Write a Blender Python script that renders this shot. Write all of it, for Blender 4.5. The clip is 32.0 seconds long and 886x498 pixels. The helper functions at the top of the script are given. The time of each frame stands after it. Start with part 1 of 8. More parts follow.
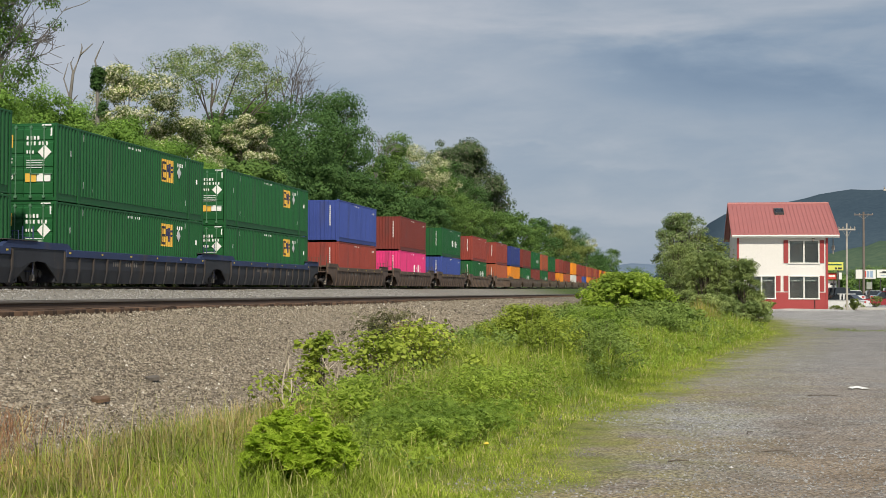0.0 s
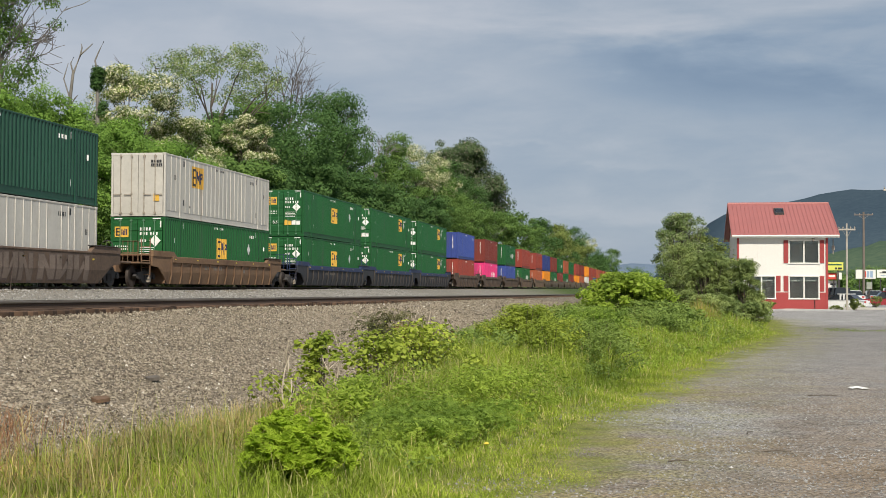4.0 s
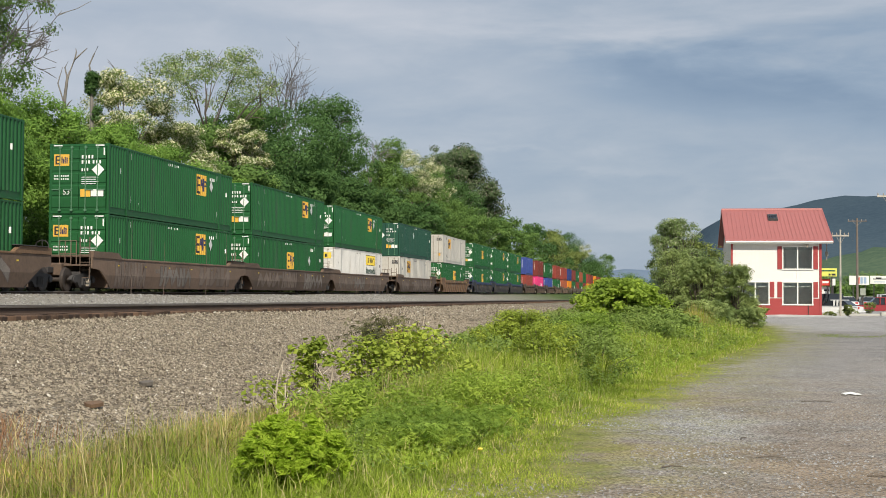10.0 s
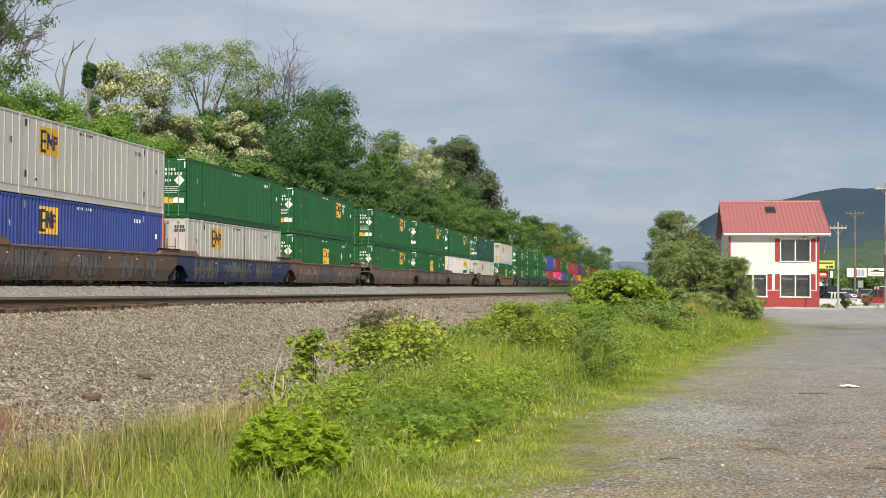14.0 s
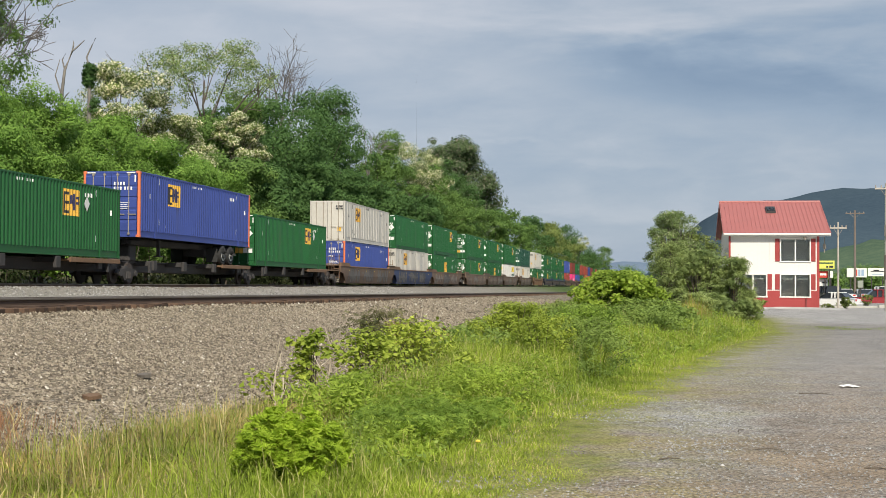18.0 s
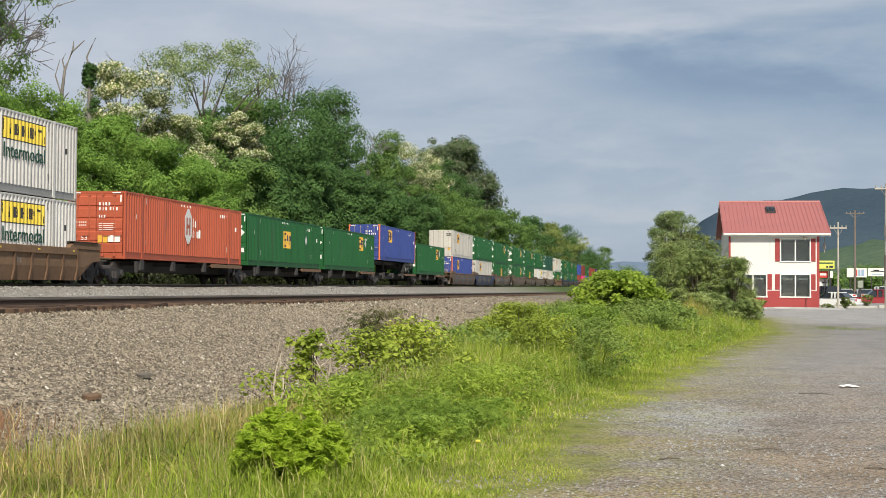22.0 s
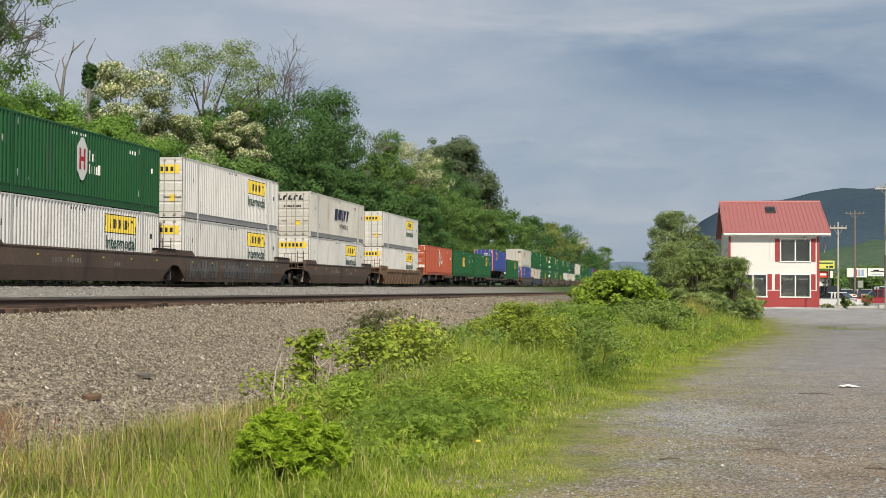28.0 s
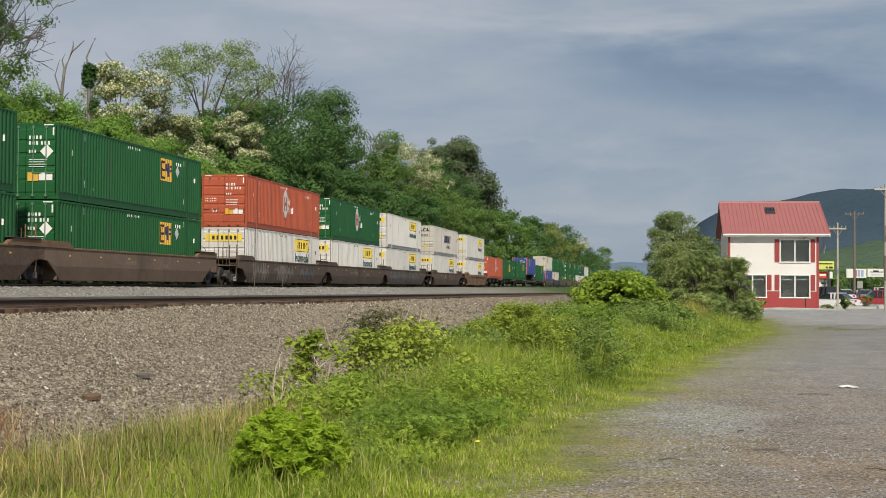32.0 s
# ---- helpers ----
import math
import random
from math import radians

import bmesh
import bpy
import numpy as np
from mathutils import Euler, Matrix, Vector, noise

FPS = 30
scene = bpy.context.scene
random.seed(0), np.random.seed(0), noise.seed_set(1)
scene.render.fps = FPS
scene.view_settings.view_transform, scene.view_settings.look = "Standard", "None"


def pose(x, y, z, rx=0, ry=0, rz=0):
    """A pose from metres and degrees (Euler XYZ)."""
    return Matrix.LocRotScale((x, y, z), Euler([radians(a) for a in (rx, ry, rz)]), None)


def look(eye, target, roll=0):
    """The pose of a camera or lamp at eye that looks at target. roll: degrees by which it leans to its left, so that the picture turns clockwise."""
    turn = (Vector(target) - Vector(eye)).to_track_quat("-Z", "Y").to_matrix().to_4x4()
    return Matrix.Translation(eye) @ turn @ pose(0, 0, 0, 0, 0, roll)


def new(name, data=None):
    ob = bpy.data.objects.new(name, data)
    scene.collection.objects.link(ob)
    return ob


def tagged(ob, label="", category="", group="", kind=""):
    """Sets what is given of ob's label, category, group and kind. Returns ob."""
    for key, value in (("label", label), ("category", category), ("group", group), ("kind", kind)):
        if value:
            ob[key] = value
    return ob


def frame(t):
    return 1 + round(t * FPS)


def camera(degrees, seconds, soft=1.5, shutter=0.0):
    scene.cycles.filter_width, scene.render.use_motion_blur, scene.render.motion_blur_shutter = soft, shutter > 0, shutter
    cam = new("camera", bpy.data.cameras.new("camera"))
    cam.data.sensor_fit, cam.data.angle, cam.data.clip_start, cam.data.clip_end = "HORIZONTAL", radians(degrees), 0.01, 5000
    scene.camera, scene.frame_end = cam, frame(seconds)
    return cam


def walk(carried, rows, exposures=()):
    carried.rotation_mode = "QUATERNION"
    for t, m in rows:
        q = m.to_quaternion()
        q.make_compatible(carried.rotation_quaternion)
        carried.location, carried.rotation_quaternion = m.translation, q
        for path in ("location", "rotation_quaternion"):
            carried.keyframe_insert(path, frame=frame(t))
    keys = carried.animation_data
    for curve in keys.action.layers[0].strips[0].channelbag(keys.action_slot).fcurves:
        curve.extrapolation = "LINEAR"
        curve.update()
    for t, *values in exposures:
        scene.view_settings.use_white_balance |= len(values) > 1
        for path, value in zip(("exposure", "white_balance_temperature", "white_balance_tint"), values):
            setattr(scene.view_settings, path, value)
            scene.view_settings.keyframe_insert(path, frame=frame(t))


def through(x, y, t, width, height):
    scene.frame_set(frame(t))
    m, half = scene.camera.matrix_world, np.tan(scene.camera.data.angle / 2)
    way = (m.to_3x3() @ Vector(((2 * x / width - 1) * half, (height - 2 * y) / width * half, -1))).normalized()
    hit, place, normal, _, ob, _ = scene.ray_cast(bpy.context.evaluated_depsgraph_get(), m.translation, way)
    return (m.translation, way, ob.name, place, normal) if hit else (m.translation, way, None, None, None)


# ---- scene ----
EYE = Vector((0.0, 0.0, 1.6))


def aim(yaw, tilt, roll):
    """Camera pose at the fixed standpoint: yaw to the left of the track's line, tilt up, roll, in degrees."""
    return Matrix.Translation(EYE) @ pose(0, 0, 0, 90 + tilt, 0, yaw) @ pose(0, 0, 0, 0, 0, roll)


cam = camera(36.16, 32.0, soft=0.9, shutter=0.06)
walk(cam, [(t, aim(a, b, c)) for t, a, b, c in (
    (0, 9.401, 1.621, 0.261), (3, 9.401, 1.622, 0.261), (5.5, 9.401, 1.626, 0.26), (6.0, 9.398, 1.632, 0.26),
    (6.2, 9.398, 1.632, 0.265), (6.3, 8.97, 1.25, 0.29), (6.4, 9.13, 1.44, 0.30), (6.5, 9.121, 1.508, 0.309),
    (6.6, 9.20, 2.40, 0.305), (6.7, 9.18, 2.355, 0.30), (6.9, 9.19, 2.305, 0.30), (7.0, 9.194, 2.238, 0.30),
    (7.1, 9.18, 2.12, 0.31), (7.2, 9.175, 2.05, 0.32), (7.5, 9.156, 1.987, 0.343), (8, 9.156, 1.901, 0.354),
    (8.5, 9.154, 1.845, 0.365), (9, 9.154, 1.850, 0.361), (10, 9.154, 1.850, 0.361), (10.5, 9.14, 1.815, 0.355),
    (11, 9.119, 1.706, 0.356), (11.5, 9.091, 1.608, 0.359), (12, 9.062, 1.523, 0.366), (13, 9.062, 1.523, 0.366),
    (16.5, 9.062, 1.525, 0.36), (25.5, 9.062, 1.527, 0.358), (29, 9.062, 1.531, 0.355), (30.5, 9.062, 1.536, 0.378),
    (31.5, 9.059, 1.541, 0.376), (32, 9.046, 1.544, 0.395))],
    exposures=((0, -0.16), (3.5, -0.1), (6, 0.02), (12, 0.04), (16, 0.08), (22, 0.08), (24, -0.06), (28, -0.10), (30, -0.12), (32, -0.24)))

# ---- light: hazy low sun behind the viewer, broken grey cloud ----
SUN_AZ, SUN_EL = 161.0, 42.0          # clockwise from the track's line (+y), above the horizon
to_sun = Vector((math.sin(radians(SUN_AZ)) * math.cos(radians(SUN_EL)),
                 math.cos(radians(SUN_AZ)) * math.cos(radians(SUN_EL)), math.sin(radians(SUN_EL))))
sun_data = bpy.data.lights.new("sun", "SUN")
sun_data.energy, sun_data.angle, sun_data.color = 5.0, radians(2.0), (1.0, 0.92, 0.77)
sun = new("sun", sun_data)
sun.matrix_world = look(to_sun * 300, (0, 0, 0))


def nodes_of(tree):
    """A short way to add and link nodes in a node tree."""
    tree.nodes.clear()

    def add(kind, ins=None, **props):
        n = tree.nodes.new(kind)
        for k, v in props.items():
            setattr(n, k, v)
        for k, v in (ins or {}).items():
            if isinstance(v, bpy.types.NodeSocket):
                tree.links.new(v, n.inputs[k])
            else:
                n.inputs[k].default_value = v
        return n
    return add


def ramp(add, fac, *stops):
    n = add("ShaderNodeValToRGB", {"Fac": fac})
    e = n.color_ramp.elements
    while len(e) < len(stops):
        e.new(0.5)
    for el, (p, c) in zip(e, stops):
        el.position, el.color = p, (*c, 1) if len(c) == 3 else c
    return n.outputs["Color"]


def mixc(add, fac, a, b, blend="MIX"):
    n = add("ShaderNodeMix", data_type="RGBA", blend_type=blend)
    for i, v in ((0, fac), (6, a), (7, b)):
        if isinstance(v, bpy.types.NodeSocket):
            n.id_data.links.new(v, n.inputs[i])
        else:
            n.inputs[i].default_value = v if i == 0 else (*v, 1)
    return n.outputs[2]


def maths(add, op, a, b=0.5, clamp=False):
    n = add("ShaderNodeMath", {0: a, 1: b}, operation=op, use_clamp=clamp)
    return n.outputs[0]


world = bpy.data.worlds.new("sky")
scene.world = world
world.use_nodes = True
add = nodes_of(world.node_tree)
sky = add("ShaderNodeTexSky", sky_type="NISHITA", sun_disc=False, sun_elevation=radians(SUN_EL), sun_rotation=radians(SUN_AZ))
gen = add("ShaderNodeTexCoord").outputs["Generated"]
stretch = add("ShaderNodeMapping", {"Vector": gen, "Scale": (1.0, 1.0, 3.8), "Location": (3.4, 0.7, 0.35), "Rotation": (0.0, radians(5.0), 0.0)}).outputs[0]
broad = add("ShaderNodeTexNoise", {"Vector": stretch, "Scale": 4.2, "Detail": 7.0, "Roughness": 0.50, "Distortion": 0.5}).outputs[0]
fluff = add("ShaderNodeTexNoise", {"Vector": stretch, "Scale": 13.0, "Detail": 6.0, "Roughness": 0.6, "Distortion": 0.3}).outputs[0]
way = add("ShaderNodeSeparateXYZ", {0: gen})
high = way.outputs[2]
bearing = add("ShaderNodeMath", {0: way.outputs[0], 1: way.outputs[1]}, operation="ARCTAN2").outputs[0]
bearing = maths(add, "ADD", bearing, maths(add, "MULTIPLY", maths(add, "SUBTRACT", fluff, 0.5), 0.10))
height = maths(add, "ADD", high, maths(add, "MULTIPLY", maths(add, "SUBTRACT", broad, 0.5), 0.10))


def bank(at, up, half, thick, fall, weight):
    """A long soft cloud bank: bearing and height of its middle, half length, half thickness, fall to the right, weight."""
    u = maths(add, "SUBTRACT", bearing, at)
    v = maths(add, "ADD", maths(add, "SUBTRACT", height, up), maths(add, "MULTIPLY", u, fall))
    a, b = maths(add, "MULTIPLY", u, 1 / half), maths(add, "MULTIPLY", v, 1 / thick)
    r = maths(add, "ADD", maths(add, "MULTIPLY", a, a), maths(add, "MULTIPLY", b, b))
    return maths(add, "MULTIPLY", maths(add, "EXPONENT", maths(add, "MULTIPLY", r, -1.0)), weight)


tone = maths(add, "ADD", maths(add, "MULTIPLY", broad, 0.45), maths(add, "MULTIPLY", fluff, 0.22))
tone = maths(add, "ADD", tone, 0.165)
for one in ((0.04, 0.152, 0.155, 0.020, 0.10, -0.17), (0.20, 0.128, 0.10, 0.014, 0.02, -0.07), (-0.19, 0.129, 0.09, 0.010, 0.03, -0.06), (-0.08, 0.194, 0.20, 0.020, 0.05, 0.10),
            (-0.40, 0.17, 0.20, 0.07, 0.0, 0.10), (-0.12, 0.160, 0.07, 0.012, 0.1, 0.06), (0.16, 0.200, 0.14, 0.012, 0.0, 0.06), (-0.04, 0.060, 0.06, 0.007, 0.0, 0.07),
            (-0.10, 0.104, 0.03, 0.0025, 0.12, 0.06), (-0.03, 0.093, 0.05, 0.0035, 0.05, 0.035), (0.13, 0.078, 0.10, 0.010, 0.0, -0.03), (-0.06, 0.117, 0.12, 0.012, 0.08, 0.035)):
    tone = maths(add, "ADD", tone, bank(*one))
cloud = ramp(add, tone, (0.30, (0.215, 0.300, 0.425)), (0.44, (0.300, 0.385, 0.500)), (0.54, (0.395, 0.462, 0.552)), (0.68, (0.575, 0.605, 0.665)))
lighter = add("ShaderNodeMapRange", {0: way.outputs[0], 1: -0.02, 2: -0.50, 3: 0.0, 4: 0.55}, clamp=True).outputs[0]
cloud = mixc(add, lighter, cloud, mixc(add, broad, (0.46, 0.51, 0.60), (0.70, 0.71, 0.76)))
low = ramp(add, high, (0.0, (1, 1, 1)), (0.16, (0, 0, 0)))
cloud = mixc(add, maths(add, "MULTIPLY", low, 0.35), cloud, (0.36, 0.44, 0.55))
veil = add("ShaderNodeBackground", {"Color": cloud, "Strength": 1.0}).outputs[0]
clear = add("ShaderNodeBackground", {"Color": sky.outputs[0], "Strength": 0.08}).outputs[0]
add("ShaderNodeOutputWorld", {"Surface": add("ShaderNodeMixShader", {0: 0.90, 1: clear, 2: veil}).outputs[0]})


# ---- materials ----
def material(name, colour, rough=0.7, metal=0.0, vary=0.18, scale=6.0, bump=0.15, bump_scale=None, dirt=None, dirt_at=0.58, streak=0.0, each=0.0, spec=0.4, coord="Object"):
    """A surface with grain at two scales, stains of a dirt colour, and a spread from piece to piece (each)."""
    m = bpy.data.materials.new(name)
    m.use_nodes = True
    add = nodes_of(m.node_tree)
    tex = add("ShaderNodeTexCoord").outputs["Object"] if coord == "Object" else add("ShaderNodeNewGeometry").outputs["Position"]
    fine = add("ShaderNodeTexNoise", {"Vector": tex, "Scale": scale * 6, "Detail": 5.0, "Roughness": 0.65}).outputs[0]
    wide = add("ShaderNodeTexNoise", {"Vector": tex, "Scale": scale * 0.35, "Detail": 4.0}).outputs[0]
    both = maths(add, "ADD", maths(add, "MULTIPLY", fine, 0.5), maths(add, "MULTIPLY", wide, 0.5))
    if each:
        rnd = add("ShaderNodeObjectInfo").outputs["Random"]
        both = maths(add, "ADD", both, maths(add, "MULTIPLY", maths(add, "SUBTRACT", rnd, 0.5), each))
    lo, hi = [c * (1 - vary * 1.6) for c in colour], [min(1, c * (1 + vary * 1.6)) for c in colour]
    col = ramp(add, both, (0.28, lo), (0.72, hi))
    if dirt:
        at = tex
        if streak:
            at = add("ShaderNodeMapping", {"Vector": tex, "Scale": (1.0, 1.0, 1.0 / streak)}).outputs[0]
        stain = add("ShaderNodeTexNoise", {"Vector": at, "Scale": scale * 0.9, "Detail": 7.0, "Roughness": 0.6}).outputs[0]
        col = mixc(add, ramp(add, stain, (dirt_at, (0, 0, 0)), (min(1, dirt_at + 0.17), (0.85, 0.85, 0.85))), col, dirt)
    bsdf = add("ShaderNodeBsdfPrincipled", {"Base Color": col, "Metallic": metal, "Specular IOR Level": spec})
    r = add("ShaderNodeMapRange", {0: fine, 3: max(0.05, rough - 0.12), 4: min(1, rough + 0.12)})
    m.node_tree.links.new(r.outputs[0], bsdf.inputs["Roughness"])
    if bump:
        grain = add("ShaderNodeTexNoise", {"Vector": tex, "Scale": bump_scale or scale * 10, "Detail": 4.0}).outputs[0]
        b = add("ShaderNodeBump", {"Strength": bump, "Distance": 0.02, "Height": grain}).outputs[0]
        m.node_tree.links.new(b, bsdf.inputs["Normal"])
    add("ShaderNodeOutputMaterial", {"Surface": bsdf.outputs[0]})
    return m


def leaf_material(name, dark, light, third=None, share=0.0, through=0.36):
    """Leaves that differ one from another, let some light through, and may have a share of blossom."""
    m = bpy.data.materials.new(name)
    m.use_nodes = True
    add = nodes_of(m.node_tree)
    rnd = add("ShaderNodeNewGeometry").outputs["Random Per Island"]
    soft = [a * 0.78 + b * 0.22 for a, b in zip(dark, light)]
    crisp = [a * 0.15 + b * 0.85 for a, b in zip(dark, light)]
    stops = [(0.0, soft), (1.0 - share, crisp)]
    if third:
        stops += [(min(0.999, 1.0 - share + 0.01), third), (1.0, [c * 1.1 for c in third])]
    col = ramp(add, rnd, *stops)
    pos = add("ShaderNodeNewGeometry").outputs["Position"]
    wide = add("ShaderNodeTexNoise", {"Vector": pos, "Scale": 0.8, "Detail": 4.0, "Roughness": 0.6}).outputs[0]
    col = mixc(add, 1.0, col, ramp(add, wide, (0.32, (0.60, 0.66, 0.6)), (0.68, (1.34, 1.26, 1.2))), "MULTIPLY")
    front = add("ShaderNodeBsdfPrincipled", {"Base Color": col, "Roughness": 0.72, "Specular IOR Level": 0.14})
    back = add("ShaderNodeBsdfTranslucent", {"Color": col})
    add("ShaderNodeOutputMaterial", {"Surface": add("ShaderNodeMixShader", {0: through, 1: front.outputs[0], 2: back.outputs[0]}).outputs[0]})
    return m


M_RAIL_HEAD = material("worn_rail_steel", (0.16, 0.135, 0.115), 0.5, 0.3, scale=3)
M_RAIL = material("rusty_rail", (0.085, 0.055, 0.04), 0.85, scale=3, dirt=(0.14, 0.08, 0.05))
M_TIE = material("weathered_tie", (0.085, 0.052, 0.034), 0.9, vary=0.35, scale=4, bump=0.4, each=0.45, dirt=(0.04, 0.028, 0.022))
M_STEEL_DARK = material("sooty_steel", (0.048, 0.045, 0.045), 0.75, vary=0.3, scale=2, dirt=(0.075, 0.055, 0.045))
M_WHEEL = material("wheel_steel", (0.06, 0.048, 0.042), 0.6, 0.3, scale=4, dirt=(0.05, 0.04, 0.035))
M_TYRE = material("tyre_rubber", (0.03, 0.03, 0.03), 0.85, scale=6)
M_ALU = material("brushed_aluminium", (0.75, 0.76, 0.77), 0.4, 0.1, vary=0.08, scale=5)
M_WHITE = material("white_marking", (0.78, 0.78, 0.76), 0.6, vary=0.06, scale=5)
M_YELLOW = material("yellow_marking", (0.76, 0.57, 0.07), 0.55, vary=0.08, scale=4)
M_ORANGE_PLATE = material("orange_marking", (0.68, 0.40, 0.06), 0.55, vary=0.08, scale=4)
M_INK = material("black_marking", (0.025, 0.025, 0.03), 0.6, vary=0.1, scale=4)
M_INK_GREEN = material("green_marking", (0.012, 0.075, 0.050), 0.6, vary=0.1, scale=4)
M_INK_RED = material("red_marking", (0.45, 0.03, 0.03), 0.6, vary=0.1, scale=4)
M_BARK = material("grey_brown_bark", (0.115, 0.095, 0.075), 0.95, vary=0.35, scale=3, bump=0.5, coord="Position")
M_BARE = material("bleached_dead_wood", (0.20, 0.185, 0.165), 0.95, vary=0.25, scale=3, coord="Position")
L_DARK = leaf_material("dark_leaves", (0.050, 0.112, 0.036), (0.130, 0.240, 0.078))
L_MID = leaf_material("green_leaves", (0.140, 0.210, 0.046), (0.340, 0.460, 0.125))
L_BRIGHT = leaf_material("bright_leaves", (0.108, 0.215, 0.040), (0.280, 0.455, 0.100))
L_TREE = leaf_material("tree_leaves", (0.080, 0.155, 0.040), (0.205, 0.330, 0.092))
L_OLIVE = leaf_material("olive_leaves", (0.125, 0.170, 0.050), (0.310, 0.375, 0.120))
L_BLOSSOM = leaf_material("leaves_with_cream_blossom", (0.105, 0.160, 0.042), (0.250, 0.330, 0.095), (0.74, 0.73, 0.54), 0.46)
L_SPARSE = leaf_material("pale_new_leaves", (0.135, 0.205, 0.075), (0.310, 0.410, 0.165), (0.52, 0.54, 0.40), 0.15)
L_GREY = leaf_material("greyish_twiggy_leaves", (0.066, 0.108, 0.050), (0.155, 0.215, 0.105), (0.26, 0.25, 0.20), 0.16)
L_GRASS = leaf_material("fresh_grass", (0.165, 0.235, 0.026), (0.430, 0.540, 0.085), (0.60, 0.54, 0.26), 0.12, 0.40)
L_LAWN = leaf_material("short_yellow_green_grass", (0.205, 0.28, 0.03), (0.46, 0.55, 0.085), (0.56, 0.48, 0.22), 0.12, 0.35)
L_DRY = leaf_material("dry_stalks", (0.28, 0.205, 0.08), (0.62, 0.51, 0.25), (0.20, 0.26, 0.05), 0.35, 0.30)
L_WEED = leaf_material("bright_weed_leaves", (0.195, 0.295, 0.036), (0.470, 0.610, 0.115), None, 0.0, 0.52)


# ---- mesh building ----
class Geo:
    """Collects vertices and faces, then becomes one mesh."""

    def __init__(self):
        self.v, self.f = [], []

    def add(self, verts, faces):
        n = len(self.v)
        self.v.extend(tuple(p) for p in verts)
        self.f.extend(tuple(i + n for i in q) for q in faces)
        return self

    def box(self, x0, x1, y0, y1, z0, z1, c=0.0):
        if x0 > x1: x0, x1 = x1, x0
        if y0 > y1: y0, y1 = y1, y0
        if z0 > z1: z0, z1 = z1, z0
        if c <= 0:
            self.add([(x, y, z) for x in (x0, x1) for y in (y0, y1) for z in (z0, z1)],
                     [(0, 1, 3, 2), (4, 6, 7, 5), (0, 4, 5, 1), (2, 3, 7, 6), (0, 2, 6, 4), (1, 5, 7, 3)])
            return self
        lo, hi = (x0, y0, z0), (x1, y1, z1)
        v, at = [], {}
        for i in range(8):
            s = [(i >> k) & 1 for k in range(3)]
            for ax in range(3):
                p = [hi[k] - c if s[k] else lo[k] + c for k in range(3)]
                p[ax] = hi[ax] if s[ax] else lo[ax]
                at[(i, ax)] = len(v)
                v.append(p)
        f = []
        for ax in range(3):
            a, b = (ax + 1) % 3, (ax + 2) % 3
            for s in (0, 1):
                q = [at[((s << ax) | (i << a) | (j << b), ax)] for i, j in ((0, 0), (1, 0), (1, 1), (0, 1))]
                f.append(q if s else q[::-1])
            for i in (0, 1):
                for j in (0, 1):
                    p, q = (i << a) | (j << b), (1 << ax) | (i << a) | (j << b)
                    e = [at[(p, a)], at[(q, a)], at[(q, b)], at[(p, b)]]
                    f.append(e if i == j else e[::-1])
        for i in range(8):
            e = [at[(i, 0)], at[(i, 1)], at[(i, 2)]]
            f.append(e if bin(i).count("1") % 2 else e[::-1])
        return self.add(v, f)

    def cyl(self, a, b, r0, r1=None, n=10, caps=True):
        return self.tube([a, b], [r0, r0 if r1 is None else r1], n, caps)

    def tube(self, pts, radii, n=6, caps=False):
        pts = [Vector(p) for p in pts]
        v, f = [], []
        for i, p in enumerate(pts):
            d = (pts[min(i + 1, len(pts) - 1)] - pts[max(i - 1, 0)])
            d = d.normalized() if d.length > 1e-9 else Vector((0, 0, 1))
            side = d.cross(Vector((0, 0, 1)) if abs(d.z) < 0.9 else Vector((1, 0, 0))).normalized()
            up = side.cross(d)
            for k in range(n):
                a = 2 * math.pi * k / n
                v.append(p + (side * math.cos(a) + up * math.sin(a)) * radii[i])
        for i in range(len(pts) - 1):
            for k in range(n):
                f.append((i * n + k, i * n + (k + 1) % n, (i + 1) * n + (k + 1) % n, (i + 1) * n + k))
        if caps:
            f += [tuple(range(n))[::-1], tuple(range((len(pts) - 1) * n, len(pts) * n))]
        return self.add(v, f)

    def plate(self, pts, thick, normal):
        """A thin flat piece: outline pts, thick along normal."""
        n = len(pts)
        nv = Vector(normal) * thick
        v = [Vector(p) for p in pts] + [Vector(p) + nv for p in pts]
        f = [tuple(range(n))[::-1], tuple(range(n, 2 * n))] + [(i, (i + 1) % n, (i + 1) % n + n, i + n) for i in range(n)]
        return self.add(v, f)

    def mesh(self, name, mat, smooth=False):
        me = bpy.data.meshes.new(name)
        me.from_pydata(self.v, [], self.f)
        for one in (mat if isinstance(mat, (list, tuple)) else [mat]):
            me.materials.append(one)
        if smooth:
            me.polygons.foreach_set("use_smooth", [True] * len(me.polygons))
        return me


def part(name, me, parent=None, label="", at=None):
    """Links a mesh as one object under a thing or a part."""
    ob = new(name, me)
    if parent is not None:
        ob.parent = parent
    if at is not None:
        ob.matrix_basis = at
    if label:
        ob["label"] = label
    return ob


def thing(name, m, label, category, group="", kind="", data=None):
    ob = new(name, data)
    ob.matrix_basis = m
    return tagged(ob, label, category, group, kind)


CACHE = {}


def kept(key, make):
    if key not in CACHE:
        CACHE[key] = make()
    return CACHE[key]


